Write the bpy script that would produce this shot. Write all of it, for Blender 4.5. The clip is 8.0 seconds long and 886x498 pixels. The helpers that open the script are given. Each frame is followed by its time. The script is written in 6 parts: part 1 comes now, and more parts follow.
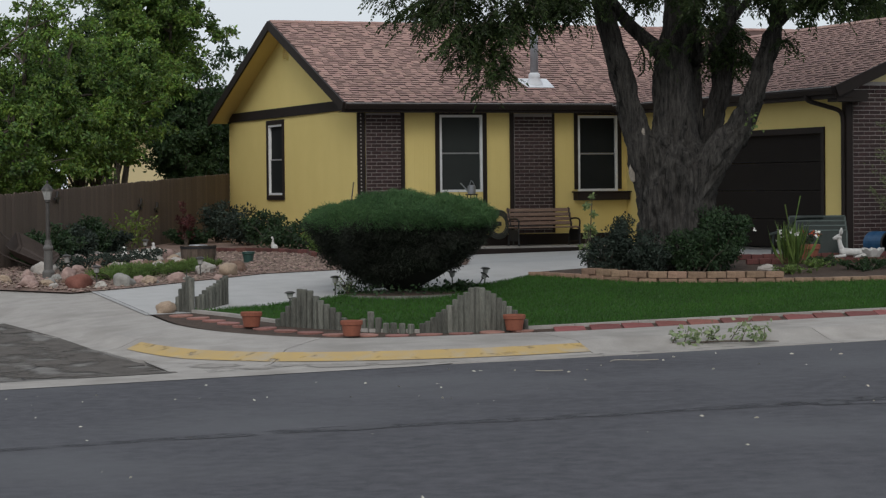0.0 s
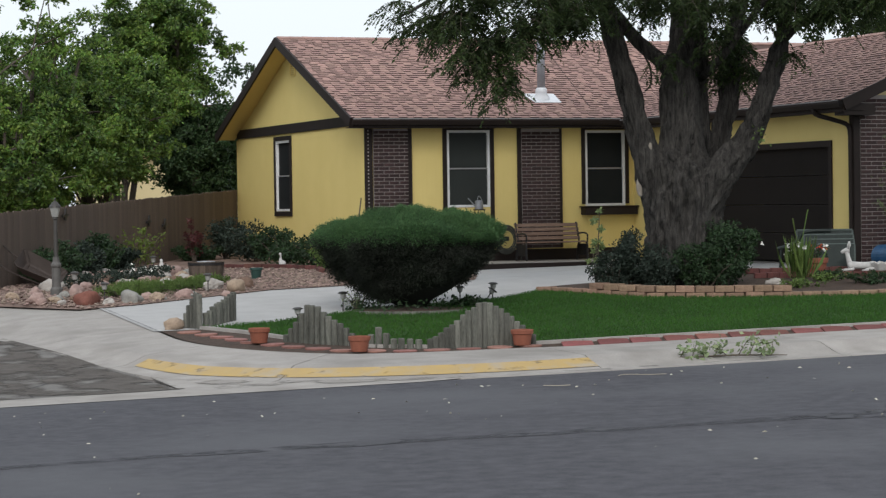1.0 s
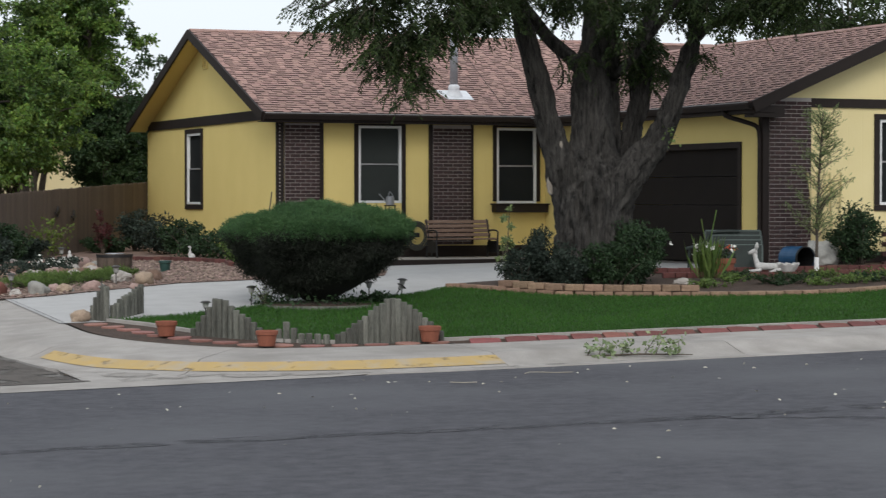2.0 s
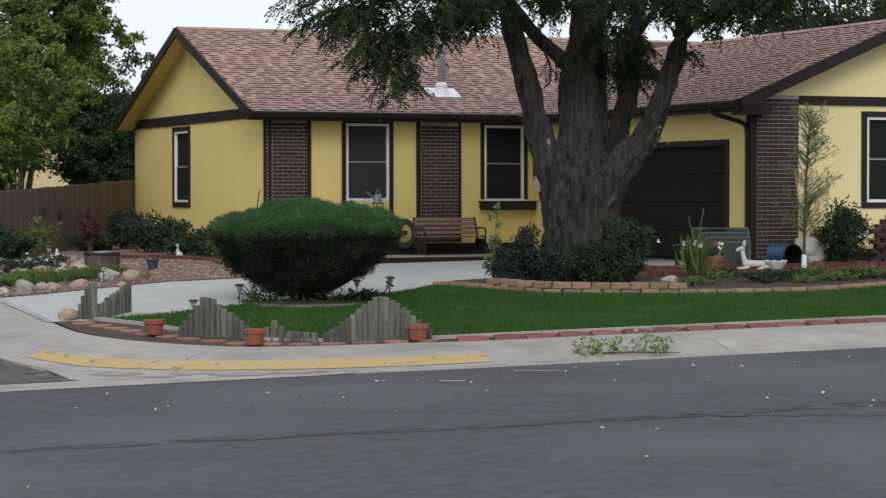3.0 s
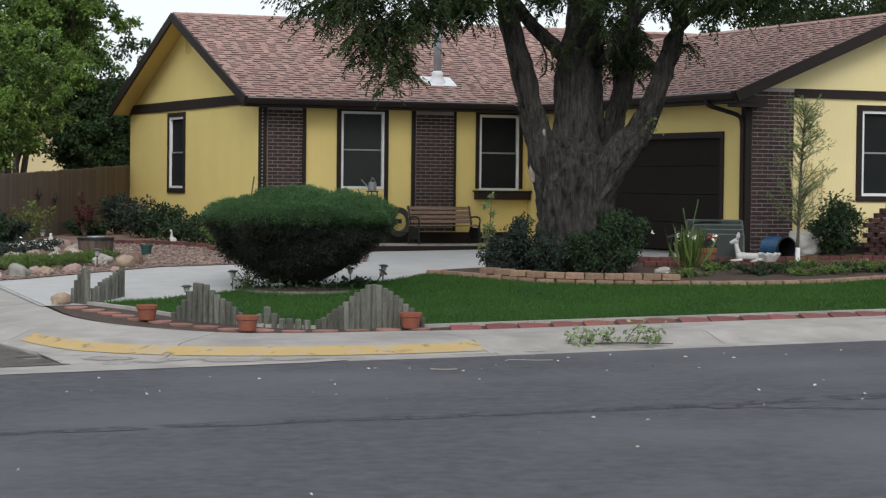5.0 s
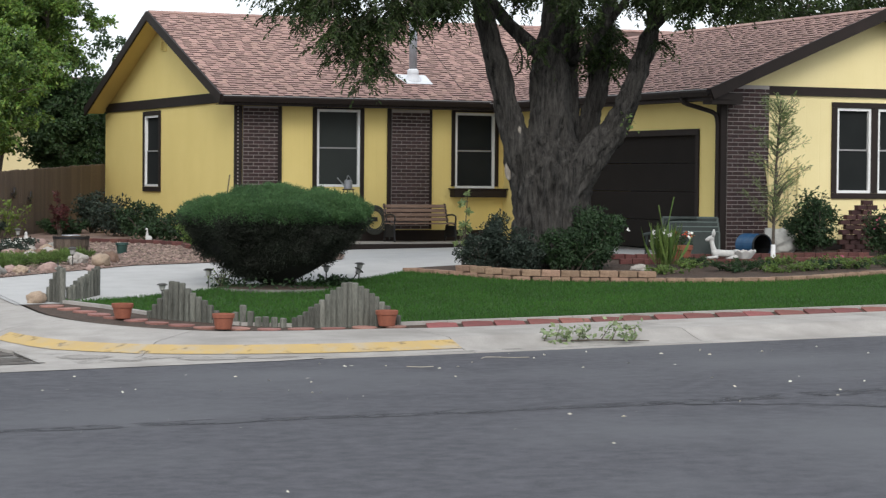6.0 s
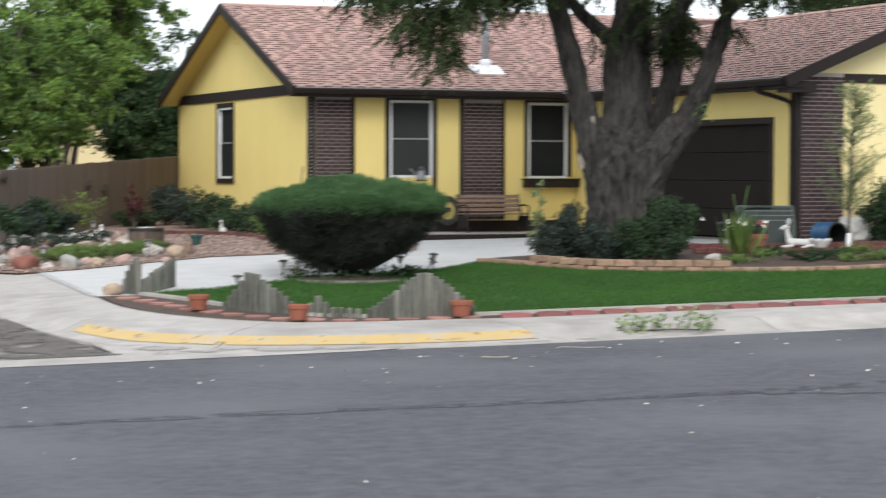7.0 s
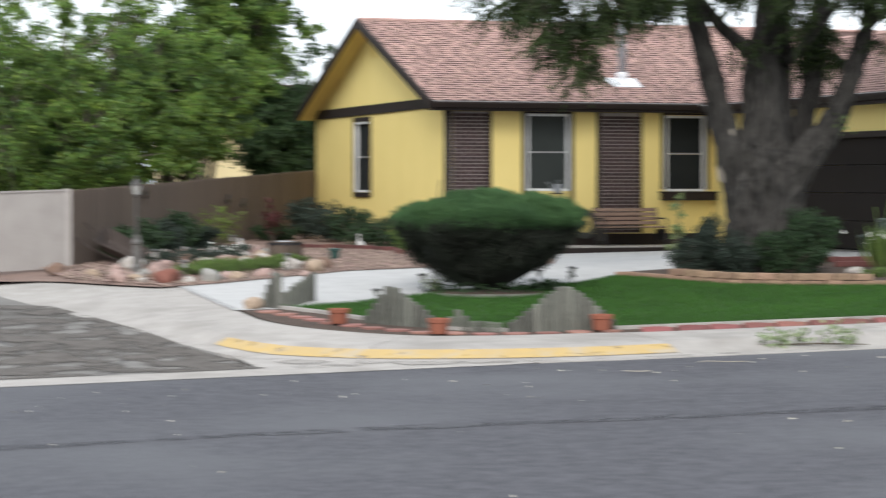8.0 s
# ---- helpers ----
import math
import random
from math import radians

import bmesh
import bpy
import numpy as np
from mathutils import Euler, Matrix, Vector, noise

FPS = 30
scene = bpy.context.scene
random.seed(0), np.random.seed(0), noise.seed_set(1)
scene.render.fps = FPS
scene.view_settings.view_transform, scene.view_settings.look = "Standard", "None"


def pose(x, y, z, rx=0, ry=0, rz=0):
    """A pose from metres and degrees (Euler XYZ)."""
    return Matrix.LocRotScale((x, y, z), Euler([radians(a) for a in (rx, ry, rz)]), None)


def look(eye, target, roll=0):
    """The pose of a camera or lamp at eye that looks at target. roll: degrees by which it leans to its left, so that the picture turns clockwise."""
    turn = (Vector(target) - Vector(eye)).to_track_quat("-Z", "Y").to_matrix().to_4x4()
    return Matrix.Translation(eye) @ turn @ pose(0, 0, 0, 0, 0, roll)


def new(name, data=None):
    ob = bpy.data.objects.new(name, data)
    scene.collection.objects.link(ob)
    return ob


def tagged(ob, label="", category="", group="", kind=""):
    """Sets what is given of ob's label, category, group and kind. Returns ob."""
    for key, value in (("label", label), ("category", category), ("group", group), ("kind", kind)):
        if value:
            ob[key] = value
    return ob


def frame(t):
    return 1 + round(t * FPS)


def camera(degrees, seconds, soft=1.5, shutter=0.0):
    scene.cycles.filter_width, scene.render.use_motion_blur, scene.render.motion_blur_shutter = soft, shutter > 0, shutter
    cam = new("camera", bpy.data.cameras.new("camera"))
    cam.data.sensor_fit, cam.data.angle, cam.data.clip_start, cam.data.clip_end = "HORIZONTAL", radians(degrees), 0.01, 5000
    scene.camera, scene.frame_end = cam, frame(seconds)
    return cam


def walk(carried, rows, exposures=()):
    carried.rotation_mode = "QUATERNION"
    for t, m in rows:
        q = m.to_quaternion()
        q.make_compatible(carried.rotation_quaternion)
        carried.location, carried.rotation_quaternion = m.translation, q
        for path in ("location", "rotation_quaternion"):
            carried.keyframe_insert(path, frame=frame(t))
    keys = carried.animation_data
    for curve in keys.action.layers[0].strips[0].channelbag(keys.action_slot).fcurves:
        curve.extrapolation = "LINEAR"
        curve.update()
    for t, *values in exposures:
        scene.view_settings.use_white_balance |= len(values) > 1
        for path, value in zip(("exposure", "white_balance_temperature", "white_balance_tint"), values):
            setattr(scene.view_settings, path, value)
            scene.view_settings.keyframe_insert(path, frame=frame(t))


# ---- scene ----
# House axes: x along the house front, y into the lot, z up from the gutter of the main road.
cam = camera(22.18, 8.0, soft=1.25, shutter=0.8)
ROWS = [
    (0.0, -14.736, -43.464, 1.952, 88.423, 0.578, -20.863),
    (0.5, -14.737, -43.464, 1.952, 88.564, 0.479, -20.704),
    (1.0, -14.725, -43.469, 1.950, 88.817, 0.843, -20.657),
    (1.5, -14.679, -43.489, 1.951, 88.792, 0.248, -21.927),
    (2.8, -14.702, -43.479, 1.965, 88.631, 0.071, -23.314),
    (3.0, -14.692, -43.484, 1.970, 88.615, 0.060, -23.179),
    (3.5, -14.691, -43.484, 1.963, 88.736, -0.062, -22.831),
    (4.0, -14.714, -43.474, 1.966, 88.561, -0.037, -22.899),
    (4.5, -14.686, -43.486, 1.963, 88.385, -0.366, -23.020),
    (6.0, -14.680, -43.489, 1.951, 88.310, -0.504, -23.910),
    (6.5, -14.688, -43.486, 1.948, 88.342, 0.011, -23.996),
    (7.0, -14.714, -43.474, 1.946, 88.063, -0.168, -22.109),
    (7.5, -14.735, -43.465, 1.947, 87.993, -0.278, -20.642),
    (7.7, -14.740, -43.462, 1.952, 88.103, -0.219, -20.083),
    (7.9, -14.778, -43.445, 1.950, 88.348, -0.181, -19.430),
    (8.0, -14.802, -43.434, 1.955, 88.388, 0.007, -18.763),
]
EXPOSURES = [(0.0, -0.18), (0.5, 0.23), (1.0, 0.23), (1.5, 0.2), (3.0, 0.2), (3.5, 0.2), (4.5, 0.18), (6.0, 0.6), (6.5, 0.58), (7.0, 0.96), (7.5, 0.98), (8.0, 0.96)]
walk(cam, [(t, pose(x, y, z, rx, ry, rz)) for t, x, y, z, rx, ry, rz in ROWS], EXPOSURES)

# ---- light: a bright overcast afternoon ----
world = bpy.data.worlds.new("overcast_sky")
scene.world = world
world.use_nodes = True
wn = world.node_tree
for n in list(wn.nodes):
    wn.nodes.remove(n)
w_out = wn.nodes.new("ShaderNodeOutputWorld")
w_bg = wn.nodes.new("ShaderNodeBackground")
w_sky = wn.nodes.new("ShaderNodeTexSky")
w_sky.sky_type, w_sky.sun_disc = "NISHITA", False
w_sky.sun_elevation, w_sky.sun_rotation = radians(38), radians(205)
w_sky.air_density, w_sky.dust_density, w_sky.ozone_density = 1.0, 4.0, 1.0
w_veil = wn.nodes.new("ShaderNodeMix")
w_veil.data_type = "RGBA"
w_veil.inputs["Factor"].default_value = 0.8
w_veil.inputs["B"].default_value = (9.9, 10.65, 11.4, 1)
wn.links.new(w_sky.outputs["Color"], w_veil.inputs["A"])
wn.links.new(w_veil.outputs["Result"], w_bg.inputs["Color"])
w_bg.inputs["Strength"].default_value = 0.092
wn.links.new(w_bg.outputs["Background"], w_out.inputs["Surface"])
sun = new("sun", bpy.data.lights.new("sun", "SUN"))
sun.data.energy, sun.data.angle, sun.data.color = 1.3, radians(26), (1.0, 0.99, 0.97)
sun.matrix_world = look((-15, -39, 27), (0, -6, 0))


# ---- materials ----
def mat(name, col, col2=None, rough=0.7, scale=8.0, fine=90.0, bump=0.15, metal=0.0, island=0.0, obrand=0.0,
        spec=0.4, grooves=0.0, stretch=(1, 1, 1), thin=0.0, stain=None, stain_scale=0.6, stain_at=(0.5, 0.62), relief=0.02, worn=None):
    """Paint or natural surface: two colours mixed by coarse and fine noise, fine relief, per-piece variation."""
    m = bpy.data.materials.new(name)
    m.use_nodes = True
    nt = m.node_tree
    N, L = nt.nodes, nt.links
    bsdf = N["Principled BSDF"]
    co = N.new("ShaderNodeTexCoord")
    mp = N.new("ShaderNodeMapping")
    mp.inputs["Scale"].default_value = stretch
    L.new(co.outputs["Object"], mp.inputs["Vector"])
    n1 = N.new("ShaderNodeTexNoise")
    n1.inputs["Scale"].default_value, n1.inputs["Detail"].default_value = scale, 5
    n2 = N.new("ShaderNodeTexNoise")
    n2.inputs["Scale"].default_value, n2.inputs["Detail"].default_value = fine, 3
    L.new(mp.outputs["Vector"], n1.inputs["Vector"])
    L.new(mp.outputs["Vector"], n2.inputs["Vector"])
    col2 = col2 or tuple(c * 0.8 for c in col)
    mix = N.new("ShaderNodeMix")
    mix.data_type = "RGBA"
    mix.inputs["A"].default_value, mix.inputs["B"].default_value = (*col, 1), (*col2, 1)
    add = N.new("ShaderNodeMath")
    add.operation = "MULTIPLY_ADD"
    add.inputs[1].default_value = 0.45
    L.new(n2.outputs["Fac"], add.inputs[0])
    half = N.new("ShaderNodeMath")
    half.operation = "MULTIPLY"
    half.inputs[1].default_value = 0.55
    L.new(n1.outputs["Fac"], half.inputs[0])
    L.new(half.outputs[0], add.inputs[2])
    ramp = N.new("ShaderNodeMapRange")
    ramp.inputs["From Min"].default_value, ramp.inputs["From Max"].default_value = 0.36, 0.64
    L.new(add.outputs[0], ramp.inputs["Value"])
    L.new(ramp.outputs["Result"], mix.inputs["Factor"])
    out = mix.outputs["Result"]
    if stain:
        n3 = N.new("ShaderNodeTexNoise")
        n3.inputs["Scale"].default_value, n3.inputs["Detail"].default_value = stain_scale, 6
        L.new(co.outputs["Object"], n3.inputs["Vector"])
        r3 = N.new("ShaderNodeMapRange")
        r3.inputs["From Min"].default_value, r3.inputs["From Max"].default_value = stain_at
        L.new(n3.outputs["Fac"], r3.inputs["Value"])
        ms = N.new("ShaderNodeMix")
        ms.data_type = "RGBA"
        ms.inputs["B"].default_value = (*stain, 1)
        L.new(r3.outputs["Result"], ms.inputs["Factor"])
        L.new(out, ms.inputs["A"])
        out = ms.outputs["Result"]
    if island or obrand:
        if island:
            g = N.new("ShaderNodeNewGeometry").outputs["Random Per Island"]
        else:
            g = N.new("ShaderNodeObjectInfo").outputs["Random"]
        hs = N.new("ShaderNodeHueSaturation")
        mr = N.new("ShaderNodeMapRange")
        k = island or obrand
        mr.inputs["To Min"].default_value, mr.inputs["To Max"].default_value = 1 - k, 1 + k
        L.new(g, mr.inputs["Value"])
        L.new(mr.outputs["Result"], hs.inputs["Value"])
        mh = N.new("ShaderNodeMath")
        mh.operation = "MULTIPLY"
        mh.inputs[1].default_value = 7.31
        L.new(g, mh.inputs[0])
        fr = N.new("ShaderNodeMath")
        fr.operation = "FRACT"
        L.new(mh.outputs[0], fr.inputs[0])
        m2 = N.new("ShaderNodeMapRange")
        m2.inputs["To Min"].default_value, m2.inputs["To Max"].default_value = 0.5 - 0.04 * k, 0.5 + 0.04 * k
        L.new(fr.outputs[0], m2.inputs["Value"])
        L.new(m2.outputs["Result"], hs.inputs["Hue"])
        L.new(out, hs.inputs["Color"])
        out = hs.outputs["Color"]
    L.new(out, bsdf.inputs["Base Color"])
    bsdf.inputs["Roughness"].default_value = rough
    bsdf.inputs["Metallic"].default_value = metal
    bsdf.inputs["Specular IOR Level"].default_value = spec
    height = add.outputs[0]
    if grooves:
        sep = N.new("ShaderNodeSeparateXYZ")
        L.new(co.outputs["Object"], sep.inputs[0])
        sm = N.new("ShaderNodeMath")
        sm.operation = "ADD"
        L.new(sep.outputs["X"], sm.inputs[0])
        L.new(sep.outputs["Y"], sm.inputs[1])
        md = N.new("ShaderNodeMath")
        md.operation = "PINGPONG"
        md.inputs[1].default_value = grooves / 2
        L.new(sm.outputs[0], md.inputs[0])
        gr = N.new("ShaderNodeMapRange")
        gr.inputs["From Min"].default_value, gr.inputs["From Max"].default_value = 0.0, 0.012
        gr.inputs["To Min"].default_value, gr.inputs["To Max"].default_value = -1.2, 0.0
        L.new(md.outputs[0], gr.inputs["Value"])
        ad = N.new("ShaderNodeMath")
        ad.operation = "ADD"
        L.new(gr.outputs["Result"], ad.inputs[0])
        L.new(height, ad.inputs[1])
        height = ad.outputs[0]
    if bump:
        b = N.new("ShaderNodeBump")
        b.inputs["Strength"].default_value, b.inputs["Distance"].default_value = bump, relief
        L.new(height, b.inputs["Height"])
        L.new(b.outputs["Normal"], bsdf.inputs["Normal"])
    if worn:
        # bare patches where the coat has worn away: noise scale, lower and upper threshold
        nw = N.new("ShaderNodeTexNoise")
        nw.inputs["Scale"].default_value, nw.inputs["Detail"].default_value = worn[0], 7
        L.new(co.outputs["Object"], nw.inputs["Vector"])
        rw = N.new("ShaderNodeMapRange")
        rw.inputs["From Min"].default_value, rw.inputs["From Max"].default_value = worn[1], worn[2]
        L.new(nw.outputs["Fac"], rw.inputs["Value"])
        bare = N.new("ShaderNodeBsdfTransparent")
        mw = N.new("ShaderNodeMixShader")
        L.new(rw.outputs["Result"], mw.inputs["Fac"])
        L.new(bare.outputs[0], mw.inputs[1])
        L.new(bsdf.outputs[0], mw.inputs[2])
        L.new(mw.outputs[0], N["Material Output"].inputs["Surface"])
    if thin:
        tr = N.new("ShaderNodeBsdfTranslucent")
        L.new(out, tr.inputs["Color"])
        ms = N.new("ShaderNodeMixShader")
        ms.inputs["Fac"].default_value = thin
        L.new(bsdf.outputs[0], ms.inputs[1])
        L.new(tr.outputs[0], ms.inputs[2])
        L.new(ms.outputs[0], N["Material Output"].inputs["Surface"])
    return m


ASPHALT = mat("asphalt", (0.074, 0.072, 0.083), (0.036, 0.036, 0.042), 0.92, 6, 70, 0.6, stain=(0.082, 0.082, 0.09), stain_scale=0.3, stain_at=(0.45, 0.7))
OLD_ASPHALT = mat("worn_asphalt", (0.19, 0.178, 0.166), (0.105, 0.098, 0.09), 0.95, 1.3, 60, 0.5, stain=(0.075, 0.068, 0.06), stain_scale=0.55, stain_at=(0.52, 0.66))
CONCRETE = mat("concrete", (0.345, 0.322, 0.297), (0.26, 0.24, 0.222), 0.9, 3.5, 70, 0.25, obrand=0.06, stain=(0.205, 0.187, 0.168), stain_scale=0.9, stain_at=(0.5, 0.78))
DRIVE = mat("driveway_concrete", (0.40, 0.393, 0.386), (0.335, 0.329, 0.322), 0.9, 2.5, 60, 0.15, obrand=0.03)
YELLOW_LINE = mat("worn_yellow_kerb_paint", (0.43, 0.295, 0.105), (0.37, 0.27, 0.13), 0.8, 4, 50, 0.1, stain=(0.33, 0.30, 0.26), stain_scale=3.2, stain_at=(0.50, 0.76), worn=(5.0, 0.22, 0.42))
SOIL = mat("soil", (0.075, 0.048, 0.034), (0.036, 0.024, 0.018), 1, 9, 60, 0.8)
GRAVEL_BED = mat("pink_gravel", (0.23, 0.155, 0.125), (0.12, 0.08, 0.065), 1, 5, 26, 1.0)
YARD = mat("yard_earth", (0.14, 0.11, 0.08), (0.09, 0.08, 0.05), 1, 0.6, 20, 0.5)
TURF = mat("turf", (0.026, 0.068, 0.013), (0.017, 0.046, 0.009), 1, 0.9, 50, 0.6)
GRASS = mat("grass_blade", (0.043, 0.124, 0.015), (0.027, 0.084, 0.010), 0.7, 0.8, 12, 0, island=0.35, thin=0.3)
PAINT = mat("yellow_house_paint", (0.79, 0.625, 0.235), (0.75, 0.59, 0.215), 0.75, 1.5, 40, 0.12, grooves=0.1)
# Paler copy of the house paint: the wing's stronger light is in its colour.
LIT_PAINT = mat("lit_cream_house_paint", (0.80, 0.68, 0.37), (0.76, 0.64, 0.33), 0.75, 1.5, 40, 0.12, grooves=0.3)
BROWN = mat("dark_brown_trim", (0.024, 0.016, 0.014), (0.017, 0.012, 0.010), 0.65, 4, 60, 0.1, spec=0.25)
GARAGE = mat("garage_door_brown", (0.017, 0.0135, 0.012), (0.013, 0.0105, 0.009), 0.7, 1.5, 60, 0.06, spec=0.12)
BRICK = mat("dark_brick", (0.062, 0.034, 0.032), (0.030, 0.019, 0.019), 0.85, 12, 80, 0.4, obrand=0.25)
MORTAR = mat("mortar", (0.43, 0.39, 0.37), (0.34, 0.31, 0.295), 0.95, 10, 80, 0.4)
SHINGLE = mat("red_brown_shingle", (0.385, 0.245, 0.205), (0.27, 0.170, 0.150), 0.95, 3, 70, 0.5, island=0.15)
# Dark tab edges: the shadow lines of the courses are in this colour.
SHINGLE_SHADOW_EDGE = mat("shadow_line_shingle_edge", (0.14, 0.092, 0.085), (0.10, 0.07, 0.068), 0.95, 6, 60, 0.3)
ROOFDECK = mat("roof_felt", (0.10, 0.055, 0.045), (0.07, 0.04, 0.034), 0.95, 3, 70, 0.3)
GUTTER = mat("gutter_grey", (0.34, 0.33, 0.33), (0.27, 0.26, 0.26), 0.5, 4, 50, 0.05)
WHITE = mat("white_vinyl", (0.78, 0.78, 0.77), (0.7, 0.7, 0.69), 0.5, 4, 50, 0.03)
GALV = mat("galvanised_metal", (0.33, 0.34, 0.36), (0.24, 0.25, 0.27), 0.5, 6, 50, 0.05, metal=0.5)
FLASH = mat("painted_flashing", (0.75, 0.76, 0.78), (0.62, 0.63, 0.65), 0.5, 6, 50, 0.05)
SCREEN = mat("dark_window_screen", (0.020, 0.022, 0.022), (0.015, 0.017, 0.017), 0.75, 2, 200, 0.0, spec=0.08)
INSIDE = mat("interior_plaster", (0.35, 0.33, 0.3), (0.3, 0.28, 0.26), 0.9, 2, 30, 0.1)
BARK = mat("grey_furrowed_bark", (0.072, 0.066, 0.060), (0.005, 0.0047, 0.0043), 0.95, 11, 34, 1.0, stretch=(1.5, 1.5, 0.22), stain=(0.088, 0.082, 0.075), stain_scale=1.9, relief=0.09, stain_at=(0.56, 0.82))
BARK_SMALL = mat("young_bark", (0.105, 0.086, 0.068), (0.058, 0.047, 0.037), 0.9, 12, 60, 0.5)
WOUND = mat("pruned_wood", (0.33, 0.295, 0.25), (0.18, 0.155, 0.13), 0.9, 14, 60, 0.3)
LEAF_DARK = mat("shade_tree_leaf", (0.048, 0.078, 0.019), (0.016, 0.028, 0.009), 0.6, 2, 30, 0, island=0.5, thin=0.4)
LEAF_LIME = mat("bright_tree_leaf", (0.180, 0.285, 0.052), (0.029, 0.064, 0.018), 0.5, 0.9, 6, 0, island=0.6, thin=0.38)
LEAF_MID = mat("backdrop_tree_leaf", (0.045, 0.085, 0.026), (0.024, 0.05, 0.018), 0.6, 0.7, 20, 0, island=0.4, thin=0.35)
LEAF_SHRUB = mat("shrub_leaf", (0.032, 0.066, 0.023), (0.016, 0.036, 0.014), 0.6, 3, 30, 0, island=0.4, thin=0.3)
LEAF_BLUE = mat("bluish_shrub_leaf", (0.032, 0.048, 0.034), (0.017, 0.028, 0.020), 0.65, 3, 30, 0, island=0.4, thin=0.25)
# Lighter top needles, darker side ones: the bush's shading is in their colours.
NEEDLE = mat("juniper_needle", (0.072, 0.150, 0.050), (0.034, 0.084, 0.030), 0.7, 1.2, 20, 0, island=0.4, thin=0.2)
NEEDLE_OLD_SHADED = mat("old_shaded_juniper_growth", (0.022, 0.030, 0.018), (0.013, 0.014, 0.010), 0.9, 2, 20, 0, island=0.5)
# Near-black core: the shade between the needles is in its colour.
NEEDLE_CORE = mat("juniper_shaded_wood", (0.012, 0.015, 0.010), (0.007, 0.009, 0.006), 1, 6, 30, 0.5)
POST_WOOD = mat("weathered_post", (0.150, 0.150, 0.128), (0.058, 0.059, 0.050), 0.95, 9, 60, 0.8, obrand=0.35, stretch=(2, 2, 0.3))
FENCE_WOOD = mat("fence_board", (0.120, 0.090, 0.072), (0.084, 0.063, 0.050), 0.9, 5, 60, 0.4, obrand=0.14, stretch=(2, 2, 0.25))
WHITE_FENCE = mat("pale_fence_panel", (0.36, 0.335, 0.315), (0.30, 0.275, 0.26), 0.85, 3, 60, 0.2)
TERRACOTTA = mat("terracotta", (0.235, 0.078, 0.045), (0.18, 0.06, 0.036), 0.8, 9, 60, 0.15)
PAVER = mat("red_paver", (0.22, 0.075, 0.062), (0.14, 0.050, 0.042), 0.9, 9, 60, 0.4, obrand=0.3)
BLOCK = mat("tan_retaining_block", (0.31, 0.205, 0.14), (0.20, 0.13, 0.09), 0.95, 12, 50, 0.9, obrand=0.2)
RED_BRICK = mat("red_edging_brick", (0.13, 0.052, 0.043), (0.08, 0.034, 0.029), 0.9, 12, 50, 0.5, obrand=0.25)


# ---- builders ----
def G(x, y):
    """Lawn and garden height."""
    return 0.2 + 0.016 * max(-45, min(45, x)) + 0.05 * max(0, min(9, y + 17)) + 0.012 * max(0, min(40, y + 8))


def link_bm(name, bm, material, smooth=False):
    me = bpy.data.meshes.new(name)
    bm.normal_update()
    bm.to_mesh(me)
    bm.free()
    if material:
        for m in (material if isinstance(material, (list, tuple)) else [material]):
            me.materials.append(m)
    if smooth:
        me.shade_smooth()
    return new(name, me)


def part(name, bm, material, parent, label="", smooth=False):
    ob = link_bm(name, bm, material, smooth)
    ob.parent = parent
    if label:
        tagged(ob, label)
    return ob


def thing(name, label, category, at=(0, 0, 0), rz=0, group="", kind=""):
    ob = new(name)
    ob.empty_display_size = 0.1
    ob.matrix_basis = pose(*at, 0, 0, rz)
    return tagged(ob, label, category, group, kind)


def box(bm, x0, x1, y0, y1, z0, z1, bevel=0.0):
    r = bmesh.ops.create_cube(bm, size=1.0)
    vs = r["verts"]
    for v in vs:
        v.co = Vector((x0 + (v.co.x + 0.5) * (x1 - x0), y0 + (v.co.y + 0.5) * (y1 - y0), z0 + (v.co.z + 0.5) * (z1 - z0)))
    if bevel:
        es = list({e for v in vs for e in v.link_edges})
        bmesh.ops.bevel(bm, geom=es, offset=bevel, segments=2, affect="EDGES", profile=0.5)
    return bm


def boxes(*rows, bevel=0.0):
    bm = bmesh.new()
    for r in rows:
        box(bm, *r, bevel=bevel)
    return bm


def beam(bm, a, b, w, h, up=(0, 0, 1)):
    """A board of width w and height h from a to b."""
    a, b, up = Vector(a), Vector(b), Vector(up)
    d = (b - a).normalized()
    s = d.cross(up).normalized()
    t = s.cross(d).normalized()
    vs = []
    for p in (a, b):
        for i, j in ((-1, -1), (1, -1), (1, 1), (-1, 1)):
            vs.append(bm.verts.new(p + s * (i * w / 2) + t * (j * h / 2)))
    for f in ((0, 1, 2, 3), (7, 6, 5, 4), (0, 4, 5, 1), (1, 5, 6, 2), (2, 6, 7, 3), (3, 7, 4, 0)):
        bm.faces.new([vs[i] for i in f])
    return bm


